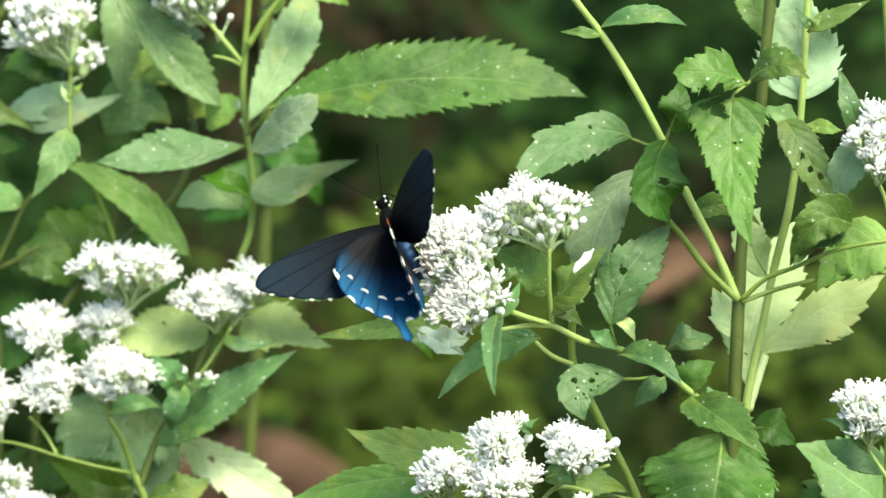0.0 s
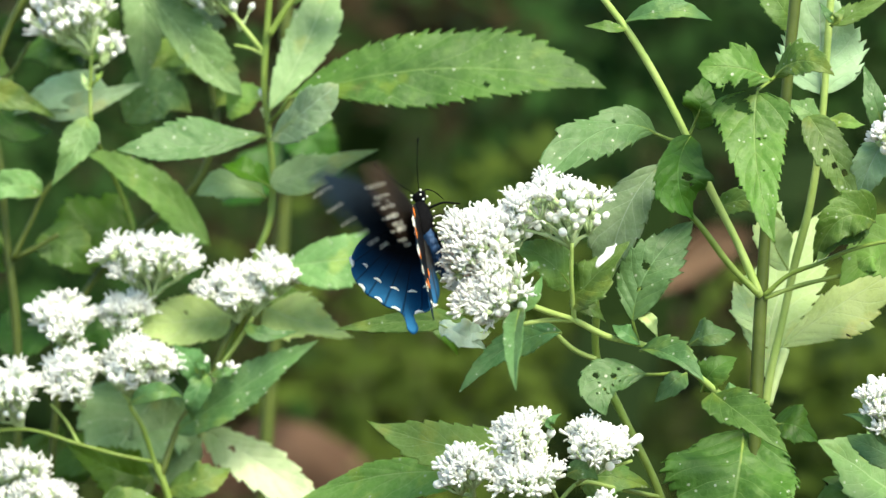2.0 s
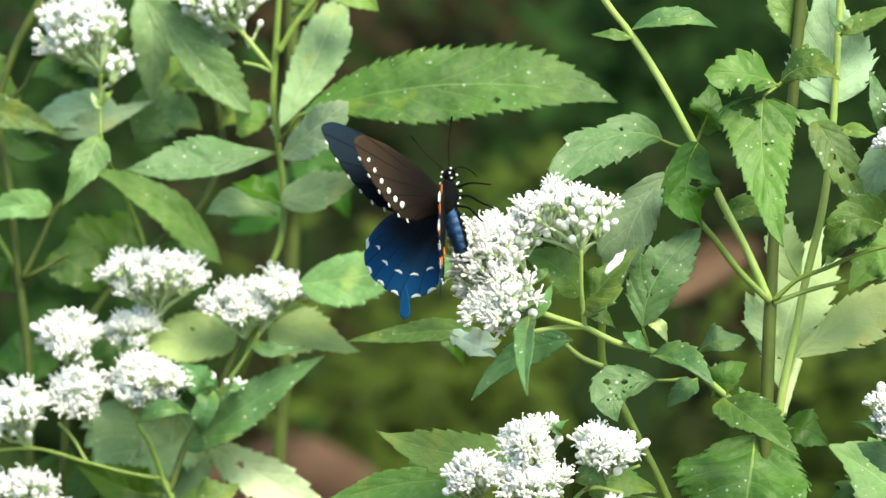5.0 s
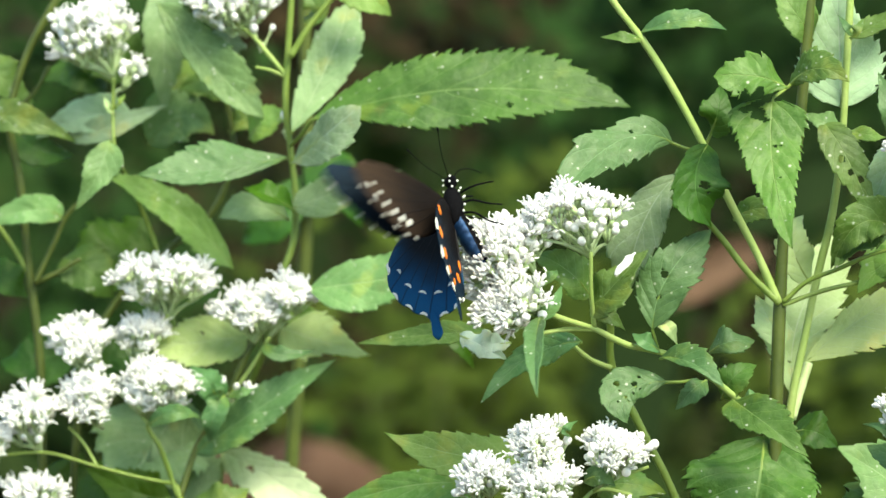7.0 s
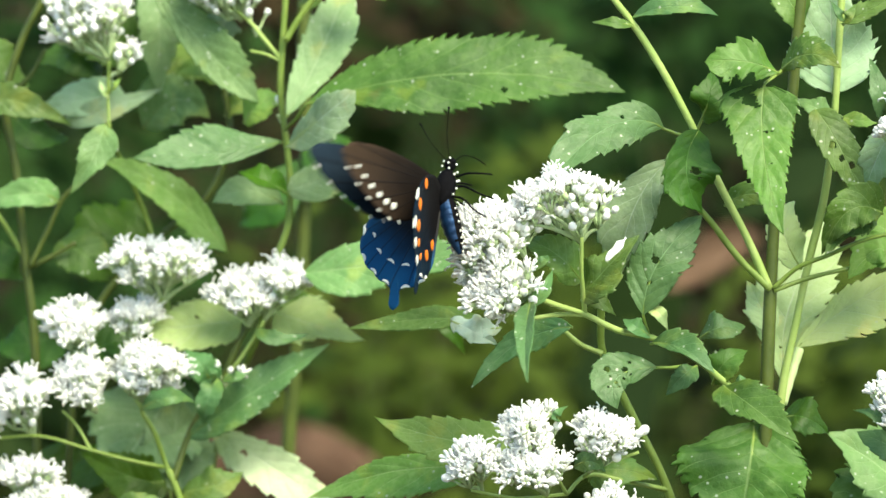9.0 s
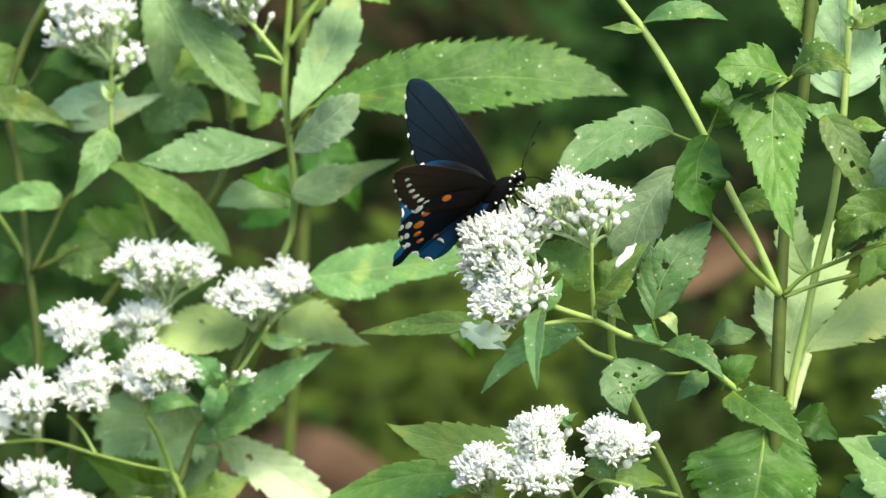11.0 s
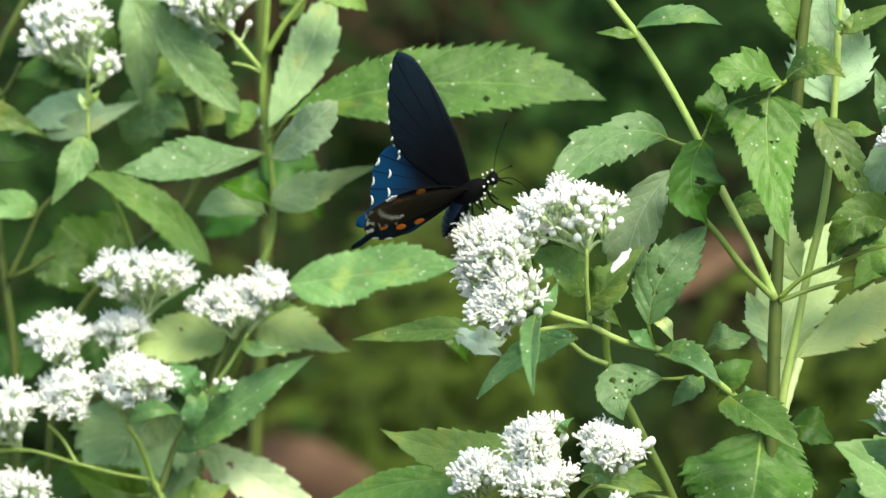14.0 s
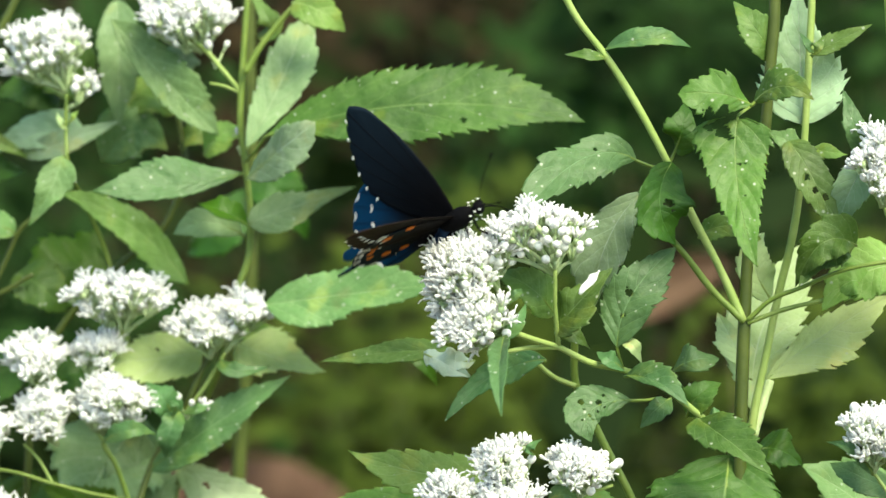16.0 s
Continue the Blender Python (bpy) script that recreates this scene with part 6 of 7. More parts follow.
    walk(plant_leafy, [
        (0.0, lean(plant_leafy, -0.00, -0.00)), (0.5, lean(plant_leafy, -0.09, -0.03)), (1.0, lean(plant_leafy, -0.06, -0.03)), (1.5, lean(plant_leafy, -0.12, -0.05)),
        (2.0, lean(plant_leafy, -0.17, -0.05)), (2.5, lean(plant_leafy, -0.16, -0.03)), (3.0, lean(plant_leafy, -0.18, -0.04)), (3.5, lean(plant_leafy, -0.12, -0.03)),
        (4.0, lean(plant_leafy, -0.01, -0.01)), (6.5, lean(plant_leafy, 0.31, 0.05)), (7.0, lean(plant_leafy, 0.31, 0.06)), (7.5, lean(plant_leafy, 0.32, 0.06)),
        (8.0, lean(plant_leafy, 0.31, 0.08)), (8.5, lean(plant_leafy, 0.29, 0.08)), (9.0, lean(plant_leafy, 0.31, 0.09)), (11.5, lean(plant_leafy, 0.20, 0.01)),
        (12.0, lean(plant_leafy, 0.18, -0.02)), (12.5, lean(plant_leafy, 0.15, -0.05)), (13.0, lean(plant_leafy, 0.17, -0.06)), (13.5, lean(plant_leafy, 0.18, -0.06)),
        (14.0, lean(plant_leafy, 0.18, -0.05)), (14.5, lean(plant_leafy, 0.18, -0.05)), (15.0, lean(plant_leafy, 0.18, -0.04)), (15.5, lean(plant_leafy, 0.19, -0.03)),
        (16.0, lean(plant_leafy, 0.17, -0.02)),
    ])
    walk(plant_far_left, [
        (0.0, lean(plant_far_left, -0.00, -0.00)), (0.5, lean(plant_far_left, -0.07, -0.03)), (1.0, lean(plant_far_left, -0.05, -0.03)), (1.5, lean(plant_far_left, -0.10, -0.06)),
        (2.0, lean(plant_far_left, -0.12, -0.05)), (2.5, lean(plant_far_left, -0.10, -0.02)), (3.0, lean(plant_far_left, -0.11, -0.02)), (3.5, lean(plant_far_left, -0.08, -0.03)),
        (4.0, lean(plant_far_left, -0.01, -0.02)), (6.5, lean(plant_far_left, 0.18, 0.01)), (7.0, lean(plant_far_left, 0.21, 0.04)), (7.5, lean(plant_far_left, 0.20, 0.03)),
        (8.0, lean(plant_far_left, 0.22, 0.07)), (8.5, lean(plant_far_left, 0.20, 0.08)), (9.0, lean(plant_far_left, 0.21, 0.09)), (11.5, lean(plant_far_left, 0.06, -0.05)),
        (12.0, lean(plant_far_left, -0.01, -0.11)), (12.5, lean(plant_far_left, -0.03, -0.15)), (13.0, lean(plant_far_left, -0.04, -0.18)), (13.5, lean(plant_far_left, -0.05, -0.20)),
        (14.0, lean(plant_far_left, -0.06, -0.18)), (14.5, lean(plant_far_left, -0.06, -0.17)), (15.0, lean(plant_far_left, -0.05, -0.16)), (15.5, lean(plant_far_left, -0.03, -0.12)),
        (16.0, lean(plant_far_left, -0.01, -0.10)),
    ])
    walk(plant_behind, [
        (0.0, lean(plant_behind, -0.00, -0.00)), (0.5, lean(plant_behind, -0.14, -0.03)), (1.0, lean(plant_behind, -0.09, -0.03)), (1.5, lean(plant_behind, -0.18, -0.06)),
        (2.0, lean(plant_behind, -0.27, -0.04)), (2.5, lean(plant_behind, -0.27, -0.01)), (3.0, lean(plant_behind, -0.30, -0.01)), (3.5, lean(plant_behind, -0.19, -0.02)),
        (4.0, lean(plant_behind, -0.01, -0.02)), (6.5, lean(plant_behind, 0.48, -0.02)), (7.0, lean(plant_behind, 0.48, 0.01)), (7.5, lean(plant_behind, 0.49, -0.00)),
        (8.0, lean(plant_behind, 0.46, 0.05)), (8.5, lean(plant_behind, 0.43, 0.06)), (9.0, lean(plant_behind, 0.45, 0.07)), (11.5, lean(plant_behind, 0.30, -0.08)),
        (12.0, lean(plant_behind, 0.27, -0.14)), (12.5, lean(plant_behind, 0.23, -0.19)), (13.0, lean(plant_behind, 0.26, -0.22)), (13.5, lean(plant_behind, 0.26, -0.25)),
        (14.0, lean(plant_behind, 0.27, -0.23)), (14.5, lean(plant_behind, 0.26, -0.22)), (15.0, lean(plant_behind, 0.27, -0.20)), (15.5, lean(plant_behind, 0.28, -0.17)),
        (16.0, lean(plant_behind, 0.25, -0.14)),
    ])
    walk(plant_back, [
        (0.0, lean(plant_back, -0.00, 0.00)), (0.5, lean(plant_back, -0.48, -0.07)), (1.0, lean(plant_back, -0.33, -0.07)), (1.5, lean(plant_back, -0.63, -0.13)),
        (2.0, lean(plant_back, -0.93, -0.11)), (2.5, lean(plant_back, -0.93, -0.05)), (3.0, lean(plant_back, -1.06, -0.06)), (3.5, lean(plant_back, -0.67, -0.07)),
        (4.0, lean(plant_back, -0.04, -0.04)), (6.5, lean(plant_back, 1.83, 0.03)), (7.0, lean(plant_back, 1.75, 0.08)), (7.5, lean(plant_back, 1.83, 0.06)),
        (8.0, lean(plant_back, 1.70, 0.15)), (8.5, lean(plant_back, 1.57, 0.16)), (9.0, lean(plant_back, 1.68, 0.18)), (11.5, lean(plant_back, 1.22, -0.10)),
        (12.0, lean(plant_back, 1.22, -0.23)), (12.5, lean(plant_back, 1.08, -0.33)), (13.0, lean(plant_back, 1.22, -0.38)), (13.5, lean(plant_back, 1.23, -0.46)),
        (14.0, lean(plant_back, 1.26, -0.43)), (14.5, lean(plant_back, 1.27, -0.40)), (15.0, lean(plant_back, 1.33, -0.34)), (15.5, lean(plant_back, 1.34, -0.26)),
        (16.0, lean(plant_back, 1.19, -0.22)),
    ])
    walk(fly, [
        (0.0, stance(-7.5, -64.1, 1016.8, (-0.332, 0.543, 0.771), (-0.538, -0.781, 0.318))),
        (0.5, stance(-8.6, -64.5, 1013.8, (-0.354, 0.421, 0.835), (-0.520, -0.831, 0.199))),
        (1.0, stance(-7.2, -64.2, 1015.4, (-0.318, 0.425, 0.848), (-0.539, -0.817, 0.208))),
        (1.5, stance(-6.8, -64.2, 1016.1, (-0.291, 0.575, 0.765), (-0.596, -0.735, 0.325))),
        (2.0, stance(-5.0, -63.9, 1016.2, (-0.145, 0.630, 0.763), (-0.660, -0.636, 0.399))),
        (2.5, stance(-4.3, -63.7, 1016.0, (-0.137, 0.652, 0.746), (-0.675, -0.613, 0.412))),
        (3.0, stance(-5.3, -63.7, 1014.6, (-0.210, 0.643, 0.736), (-0.658, -0.651, 0.380))),
        (3.5, stance(-1.5, -63.7, 1019.5, (-0.021, 0.623, 0.782), (-0.774, -0.505, 0.383))),
        (4.0, stance(0.2, -63.5, 1022.9, (0.028, 0.593, 0.804), (-0.727, -0.540, 0.425))),
        (6.5, stance(-0.0, -62.2, 1027.1, (-0.041, 0.523, 0.852), (-0.762, -0.568, 0.312))),
        (7.0, stance(-1.4, -62.6, 1024.3, (-0.140, 0.469, 0.872), (-0.839, -0.524, 0.148))),
        (7.5, stance(-1.7, -62.3, 1026.1, (0.020, 0.543, 0.840), (-0.792, -0.504, 0.345))),
        (8.0, stance(-2.7, -62.2, 1025.9, (0.065, 0.552, 0.831), (-0.818, -0.447, 0.361))),
        (8.5, stance(-1.3, -62.4, 1024.7, (0.094, 0.614, 0.784), (-0.789, -0.434, 0.434))),
        (9.0, stance(-1.4, -62.3, 1025.3, (0.146, 0.508, 0.849), (-0.854, -0.369, 0.368))),
        (11.5, stance(14.3, -62.7, 1025.7, (0.788, -0.326, 0.524), (-0.607, -0.264, 0.749))),
        (12.0, stance(12.1, -62.8, 1023.9, (0.772, -0.355, 0.527), (-0.626, -0.565, 0.537))),
        (12.5, stance(7.7, -62.7, 1026.5, (0.697, -0.275, 0.662), (-0.717, -0.253, 0.650))),
        (13.0, stance(11.1, -61.8, 1029.3, (0.787, -0.257, 0.561), (-0.617, -0.325, 0.716))),
        (13.5, stance(9.6, -61.8, 1027.4, (0.702, -0.298, 0.646), (-0.712, -0.259, 0.653))),
        (14.0, stance(9.4, -61.8, 1027.1, (0.757, -0.370, 0.538), (-0.622, -0.520, 0.585))),
        (14.5, stance(14.9, -61.2, 1028.3, (0.784, -0.280, 0.554), (-0.619, -0.282, 0.733))),
        (15.0, stance(13.9, -61.9, 1026.2, (0.776, -0.391, 0.494), (-0.623, -0.600, 0.503))),
        (15.5, stance(2.9, -63.4, 1020.6, (0.573, -0.315, 0.757), (-0.818, -0.277, 0.504))),
        (16.0, stance(12.3, -62.6, 1025.2, (0.764, -0.405, 0.503), (-0.632, -0.624, 0.458))),
    ])
    # seconds, lift and sweep of each wing in degrees
    walk(wings["fore_left"], [
        (0, wing_pose(1, 43, 10)), (0.1, wing_pose(1, 43, 7)), (0.2, wing_pose(1, 64, 5)), (0.3, wing_pose(1, 84, 2)), (0.4, wing_pose(1, 64, 0)),
        (0.5, wing_pose(1, 48, -3)), (0.6, wing_pose(1, 64, -5)), (0.7, wing_pose(1, 84, -7)), (0.8, wing_pose(1, 64, -9)), (0.9, wing_pose(1, 43, -11)),
        (0.98, wing_pose(1, 72, -13)), (1, wing_pose(1, 81, -13)), (1.02, wing_pose(1, 91, -12)), (1.1, wing_pose(1, 84, -10)), (1.2, wing_pose(1, 43, -7)),
        (1.3, wing_pose(1, 64, -4)), (1.4, wing_pose(1, 84, -1)), (1.48, wing_pose(1, 58, 1)), (1.5, wing_pose(1, 61, 2)), (1.52, wing_pose(1, 63, 2)),
        (1.6, wing_pose(1, 64, 1)), (1.8, wing_pose(1, 43, 1)), (1.98, wing_pose(1, 78, 1)), (2, wing_pose(1, 89, 1)), (2.02, wing_pose(1, 100, 1)),
        (2.2, wing_pose(1, 64, -4)), (2.4, wing_pose(1, 43, -8)), (2.48, wing_pose(1, 81, -10)), (2.5, wing_pose(1, 90, -11)), (2.52, wing_pose(1, 98, -10)),
        (2.6, wing_pose(1, 84, -9)), (2.8, wing_pose(1, 64, -6)), (3, wing_pose(1, 55, -2)), (3.2, wing_pose(1, 84, 1)), (3.4, wing_pose(1, 64, 5)),
        (3.48, wing_pose(1, 80, 7)), (3.5, wing_pose(1, 90, 7)), (3.52, wing_pose(1, 99, 6)), (3.6, wing_pose(1, 43, 3)), (3.8, wing_pose(1, 84, -4)),
        (3.98, wing_pose(1, 78, -11)), (4, wing_pose(1, 85, -12)), (4.02, wing_pose(1, 92, -12)), (4.2, wing_pose(1, 43, -12)), (4.5, wing_pose(1, 84, -12)),
        (4.75, wing_pose(1, 43, -12)), (5, wing_pose(1, 84, -12)), (5.25, wing_pose(1, 43, -13)), (5.5, wing_pose(1, 84, -13)), (5.75, wing_pose(1, 43, -13)),
        (6, wing_pose(1, 84, -13)), (6.3, wing_pose(1, 64, -13)), (6.48, wing_pose(1, 87, -13)), (6.5, wing_pose(1, 92, -13)), (6.52, wing_pose(1, 97, -13)),
        (6.7, wing_pose(1, 64, -12)), (6.9, wing_pose(1, 43, -10)), (6.98, wing_pose(1, 85, -10)), (7, wing_pose(1, 95, -9)), (7.02, wing_pose(1, 105, -10)),
        (7.1, wing_pose(1, 64, -10)), (7.3, wing_pose(1, 84, -11)), (7.48, wing_pose(1, 65, -12)), (7.5, wing_pose(1, 70, -12)), (7.52, wing_pose(1, 76, -12)),
        (7.7, wing_pose(1, 43, -9)), (7.9, wing_pose(1, 64, -6)), (7.98, wing_pose(1, 58, -5)), (8, wing_pose(1, 63, -5)), (8.02, wing_pose(1, 68, -4)),
        (8.2, wing_pose(1, 64, -1)), (8.48, wing_pose(1, 62, 4)), (8.5, wing_pose(1, 64, 5)), (8.52, wing_pose(1, 66, 5)), (8.7, wing_pose(1, 84, 4)),
        (8.98, wing_pose(1, 87, 4)), (9, wing_pose(1, 93, 4)), (9.02, wing_pose(1, 99, 4)), (9.2, wing_pose(1, 64, 4)), (9.5, wing_pose(1, 43, 4)),
        (9.75, wing_pose(1, 84, 5)), (10, wing_pose(1, 43, 5)), (10.25, wing_pose(1, 84, 6)), (10.5, wing_pose(1, 55, 6)), (10.75, wing_pose(1, 78, 6)),
        (11, wing_pose(1, 55, 7)), (11.3, wing_pose(1, 55, 7)), (11.4, wing_pose(1, 55, 7)), (11.48, wing_pose(1, 54, -1)), (11.5, wing_pose(1, 57, -1)),
        (11.52, wing_pose(1, 60, -1)), (11.6, wing_pose(1, 66, 6)), (11.7, wing_pose(1, 55, 6)), (11.8, wing_pose(1, 66, 5)), (11.9, wing_pose(1, 78, 4)),
        (11.98, wing_pose(1, 44, 3)), (12, wing_pose(1, 45, 3)), (12.02, wing_pose(1, 46, 3)), (12.1, wing_pose(1, 66, 4)), (12.3, wing_pose(1, 55, 5)),
        (12.48, wing_pose(1, 80, 6)), (12.5, wing_pose(1, 83, 6)), (12.52, wing_pose(1, 86, 6)), (12.7, wing_pose(1, 55, 8)), (12.8, wing_pose(1, 66, 9)),
        (12.98, wing_pose(1, 47, 10)), (13, wing_pose(1, 50, 10)), (13.02, wing_pose(1, 53, 10)), (13.2, wing_pose(1, 66, 5)), (13.4, wing_pose(1, 55, 0)),
        (13.48, wing_pose(1, 71, -2)), (13.5, wing_pose(1, 73, -3)), (13.52, wing_pose(1, 75, -3)), (13.7, wing_pose(1, 55, -2)), (13.9, wing_pose(1, 55, -1)),
        (13.98, wing_pose(1, 48, -8)), (14, wing_pose(1, 50, -8)), (14.02, wing_pose(1, 52, -8)), (14.1, wing_pose(1, 66, 0)), (14.3, wing_pose(1, 55, 2)),
        (14.48, wing_pose(1, 67, 3)), (14.5, wing_pose(1, 70, 3)), (14.52, wing_pose(1, 73, 3)), (14.7, wing_pose(1, 55, 4)), (14.9, wing_pose(1, 55, 5)),
        (14.98, wing_pose(1, 50, 6)), (15, wing_pose(1, 52, 6)), (15.02, wing_pose(1, 54, 6)), (15.1, wing_pose(1, 55, 5)), (15.3, wing_pose(1, 55, 3)),
        (15.48, wing_pose(1, 78, 1)), (15.5, wing_pose(1, 81, 1)), (15.52, wing_pose(1, 84, 1)), (15.7, wing_pose(1, 55, 3)), (15.9, wing_pose(1, 50, 5)),
        (16, wing_pose(1, 53, 6)),
    ])
    walk(wings["fore_right"], [
        (0, wing_pose(-1, 39, 3)), (0.1, wing_pose(-1, 43, 1)), (0.2, wing_pose(-1, 61, -1)), (0.3, wing_pose(-1, 78, -3)), (0.4, wing_pose(-1, 61, -5)),
        (0.5, wing_pose(-1, 40, -8)), (0.6, wing_pose(-1, 61, -7)), (0.7, wing_pose(-1, 78, -6)), (0.8, wing_pose(-1, 61, -6)), (0.9, wing_pose(-1, 43, -5)),
        (0.98, wing_pose(-1, 65, -5)), (1, wing_pose(-1, 74, -5)), (1.02, wing_pose(-1, 83, -5)), (1.1, wing_pose(-1, 78, -5)), (1.2, wing_pose(-1, 43, -5)),
        (1.3, wing_pose(-1, 61, -4)), (1.4, wing_pose(-1, 78, -4)), (1.48, wing_pose(-1, 38, -4)), (1.5, wing_pose(-1, 46, -4)), (1.52, wing_pose(-1, 54, -4)),
        (1.6, wing_pose(-1, 61, -2)), (1.8, wing_pose(-1, 43, 3)), (1.98, wing_pose(-1, 59, 7)), (2, wing_pose(-1, 68, 7)), (2.02, wing_pose(-1, 76, 7)),
        (2.2, wing_pose(-1, 61, 7)), (2.4, wing_pose(-1, 43, 6)), (2.48, wing_pose(-1, 64, 5)), (2.5, wing_pose(-1, 70, 5)), (2.52, wing_pose(-1, 76, 5)),
        (2.6, wing_pose(-1, 78, 5)), (2.8, wing_pose(-1, 61, 5)), (3, wing_pose(-1, 42, 4)), (3.2, wing_pose(-1, 78, 8)), (3.4, wing_pose(-1, 61, 12)),
        (3.48, wing_pose(-1, 49, 13)), (3.5, wing_pose(-1, 59, 14)), (3.52, wing_pose(-1, 68, 13)), (3.6, wing_pose(-1, 43, 11)), (3.8, wing_pose(-1, 78, 6)),
        (3.98, wing_pose(-1, 59, 2)), (4, wing_pose(-1, 64, 1)), (4.02, wing_pose(-1, 68, 1)), (4.2, wing_pose(-1, 43, 1)), (4.5, wing_pose(-1, 78, 1)),
        (4.75, wing_pose(-1, 43, 1)), (5, wing_pose(-1, 78, 1)), (5.25, wing_pose(-1, 43, 1)), (5.5, wing_pose(-1, 78, 1)), (5.75, wing_pose(-1, 43, 1)),
        (6, wing_pose(-1, 78, 1)), (6.3, wing_pose(-1, 61, 1)), (6.48, wing_pose(-1, 64, 1)), (6.5, wing_pose(-1, 67, 1)), (6.52, wing_pose(-1, 70, 0)),
        (6.7, wing_pose(-1, 61, -1)), (6.9, wing_pose(-1, 43, -3)), (6.98, wing_pose(-1, 61, -4)), (7, wing_pose(-1, 68, -4)), (7.02, wing_pose(-1, 75, -4)),
        (7.1, wing_pose(-1, 61, -3)), (7.3, wing_pose(-1, 78, -1)), (7.48, wing_pose(-1, 38, 1)), (7.5, wing_pose(-1, 49, 2)), (7.52, wing_pose(-1, 60, 2)),
        (7.7, wing_pose(-1, 43, 1)), (7.9, wing_pose(-1, 61, 0)), (7.98, wing_pose(-1, 34, 0)), (8, wing_pose(-1, 41, 0)), (8.02, wing_pose(-1, 48, 0)),
        (8.2, wing_pose(-1, 61, 4)), (8.48, wing_pose(-1, 32, 10)), (8.5, wing_pose(-1, 39, 11)), (8.52, wing_pose(-1, 46, 11)), (8.7, wing_pose(-1, 78, 9)),
        (8.98, wing_pose(-1, 64, 8)), (9, wing_pose(-1, 68, 8)), (9.02, wing_pose(-1, 71, 8)), (9.2, wing_pose(-1, 61, 8)), (9.5, wing_pose(-1, 43, 8)),
        (9.75, wing_pose(-1, 78, 8)), (10, wing_pose(-1, 43, 8)), (10.25, wing_pose(-1, 78, 8)), (10.5, wing_pose(-1, 42, 8)), (10.75, wing_pose(-1, 82, 8)),
        (11, wing_pose(-1, 42, 8)), (11.3, wing_pose(-1, 42, 8)), (11.4, wing_pose(-1, 42, 8)), (11.48, wing_pose(-1, 58, -2)), (11.5, wing_pose(-1, 70, -2)),
        (11.52, wing_pose(-1, 82, -2)), (11.6, wing_pose(-1, 62, 6)), (11.7, wing_pose(-1, 42, 5)), (11.8, wing_pose(-1, 62, 4)), (11.9, wing_pose(-1, 82, 3)),
        (11.98, wing_pose(-1, 53, 2)), (12, wing_pose(-1, 57, 2)), (12.02, wing_pose(-1, 60, 2)), (12.1, wing_pose(-1, 62, 3)), (12.3, wing_pose(-1, 42, 5)),
        (12.48, wing_pose(-1, 55, 6)), (12.5, wing_pose(-1, 59, 6)), (12.52, wing_pose(-1, 63, 7)), (12.7, wing_pose(-1, 42, 9)), (12.8, wing_pose(-1, 62, 11)),
        (12.98, wing_pose(-1, 46, 13)), (13, wing_pose(-1, 52, 14)), (13.02, wing_pose(-1, 58, 14)), (13.2, wing_pose(-1, 62, 14)), (13.4, wing_pose(-1, 42, 14)),
        (13.48, wing_pose(-1, 61, 14)), (13.5, wing_pose(-1, 67, 14)), (13.52, wing_pose(-1, 73, 14)), (13.7, wing_pose(-1, 42, 9)), (13.9, wing_pose(-1, 42, 4)),
        (13.98, wing_pose(-1, 50, 10)), (14, wing_pose(-1, 54, 10)), (14.02, wing_pose(-1, 58, 10)), (14.1, wing_pose(-1, 62, 3)), (14.3, wing_pose(-1, 42, 7)),
        (14.48, wing_pose(-1, 62, 10)), (14.5, wing_pose(-1, 71, 10)), (14.52, wing_pose(-1, 80, 10)), (14.7, wing_pose(-1, 42, 11)), (14.9, wing_pose(-1, 42, 12)),
        (14.98, wing_pose(-1, 63, 12)), (15, wing_pose(-1, 68, 12)), (15.02, wing_pose(-1, 73, 11)), (15.1, wing_pose(-1, 42, 10)), (15.3, wing_pose(-1, 42, 5)),
        (15.48, wing_pose(-1, 61, 1)), (15.5, wing_pose(-1, 71, 0)), (15.52, wing_pose(-1, 81, 1)), (15.7, wing_pose(-1, 42, 4)), (15.9, wing_pose(-1, 62, 9)),
        (16, wing_pose(-1, 65, 11)),
    ])
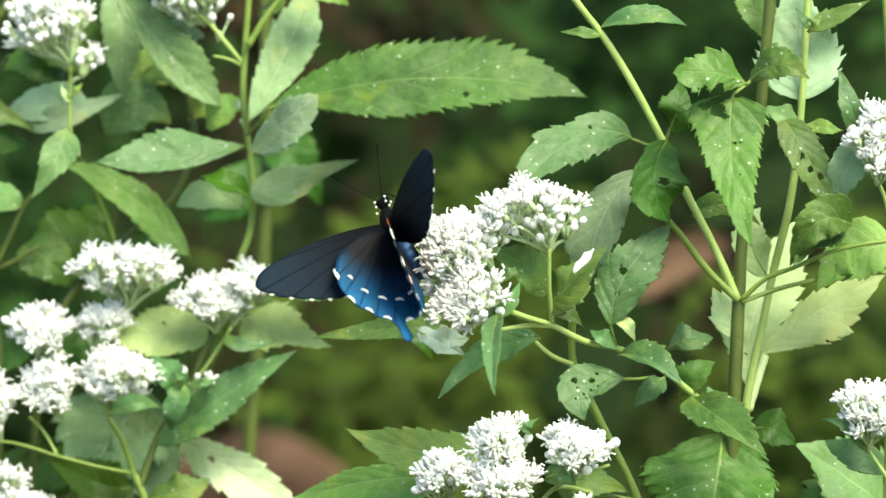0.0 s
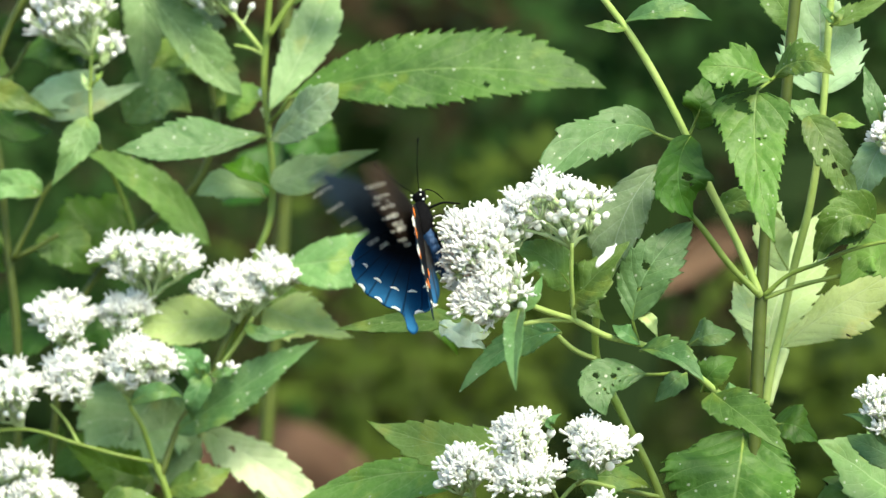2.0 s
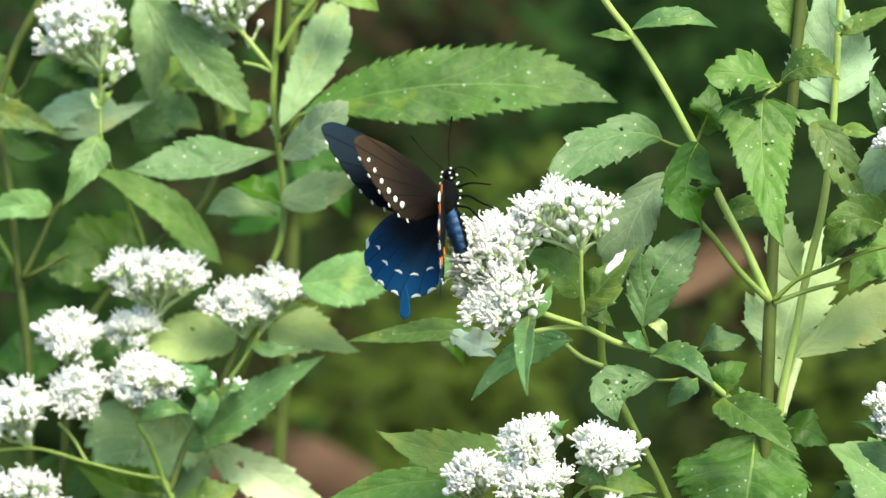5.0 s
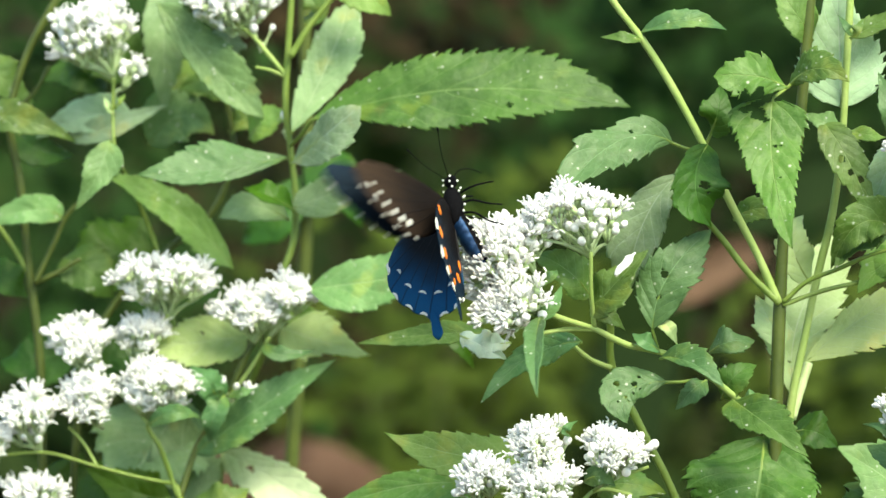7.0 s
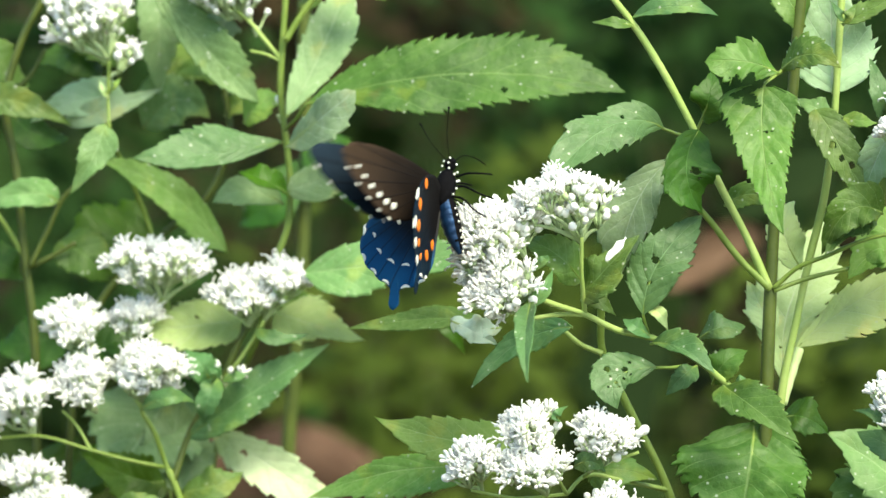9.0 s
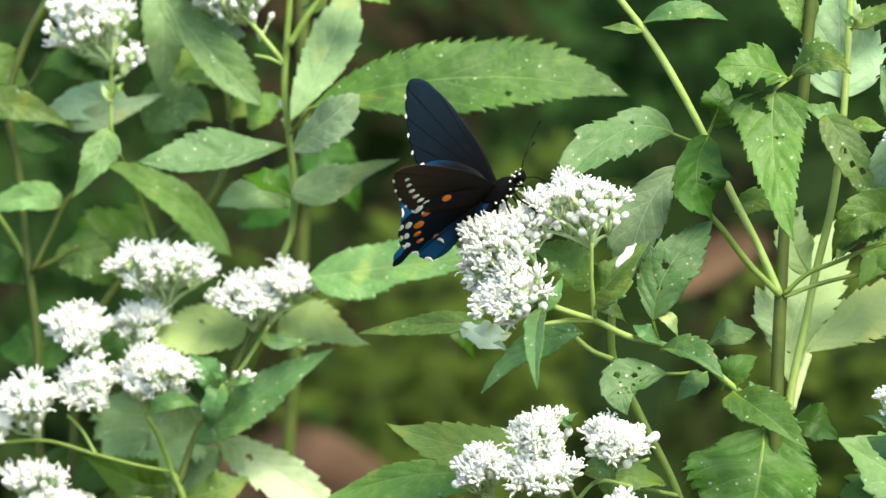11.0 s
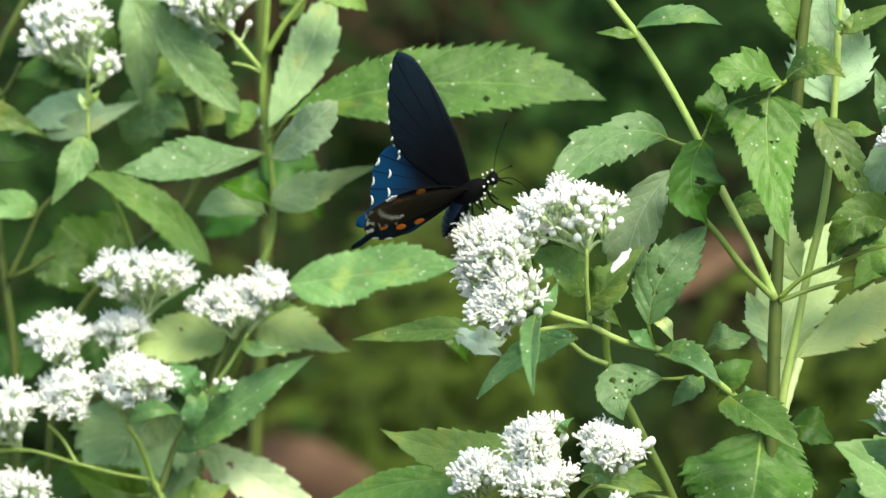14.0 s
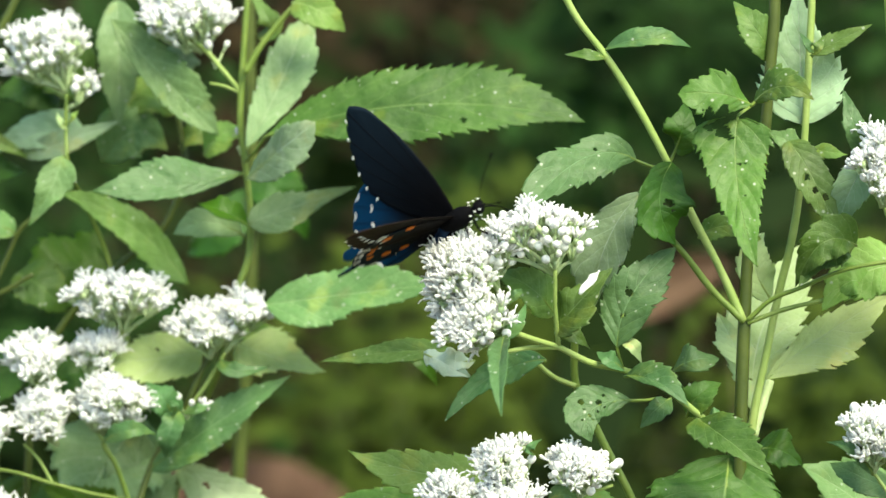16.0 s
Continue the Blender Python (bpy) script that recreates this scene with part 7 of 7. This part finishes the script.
    walk(wings["hind_left"], [
        (0, wing_pose(1, 57, 1)), (0.5, wing_pose(1, 60, 2)), (1, wing_pose(1, 59, -0)), (1.5, wing_pose(1, 62, 2)), (2, wing_pose(1, 54, 2)),
        (2.5, wing_pose(1, 50, 1)), (3, wing_pose(1, 53, 1)), (3.5, wing_pose(1, 38, 0)), (4, wing_pose(1, 31, -3)), (6.5, wing_pose(1, 28, -5)),
        (7, wing_pose(1, 29, -3)), (7.5, wing_pose(1, 31, -1)), (8, wing_pose(1, 34, -0)), (8.5, wing_pose(1, 39, 2)), (9, wing_pose(1, 37, -2)),
        (11.5, wing_pose(1, 62, 11)), (12, wing_pose(1, 40, 3)), (12.5, wing_pose(1, 61, 0)), (13, wing_pose(1, 47, 4)), (13.5, wing_pose(1, 58, -1)),
        (14, wing_pose(1, 43, -2)), (14.5, wing_pose(1, 57, -0)), (15, wing_pose(1, 46, 3)), (15.5, wing_pose(1, 60, 1)), (16, wing_pose(1, 47, 3)),
    ])
    walk(wings["hind_right"], [
        (0, wing_pose(-1, 64, 0)), (0.5, wing_pose(-1, 63, 1)), (1, wing_pose(-1, 61, -0)), (1.5, wing_pose(-1, 60, 1)), (2, wing_pose(-1, 57, 1)),
        (2.5, wing_pose(-1, 56, 0)), (3, wing_pose(-1, 51, 0)), (3.5, wing_pose(-1, 59, 0)), (4, wing_pose(-1, 48, -3)), (6.5, wing_pose(-1, 46, -4)),
        (7, wing_pose(-1, 46, -2)), (7.5, wing_pose(-1, 45, -1)), (8, wing_pose(-1, 45, -1)), (8.5, wing_pose(-1, 45, 1)), (9, wing_pose(-1, 43, -3)),
        (11.5, wing_pose(-1, 42, 11)), (12, wing_pose(-1, 73, -1)), (12.5, wing_pose(-1, 52, 0)), (13, wing_pose(-1, 51, -1)), (13.5, wing_pose(-1, 52, -1)),
        (14, wing_pose(-1, 67, -3)), (14.5, wing_pose(-1, 49, -1)), (15, wing_pose(-1, 67, -3)), (15.5, wing_pose(-1, 47, 1)), (16, wing_pose(-1, 65, -4)),
    ])


motions()
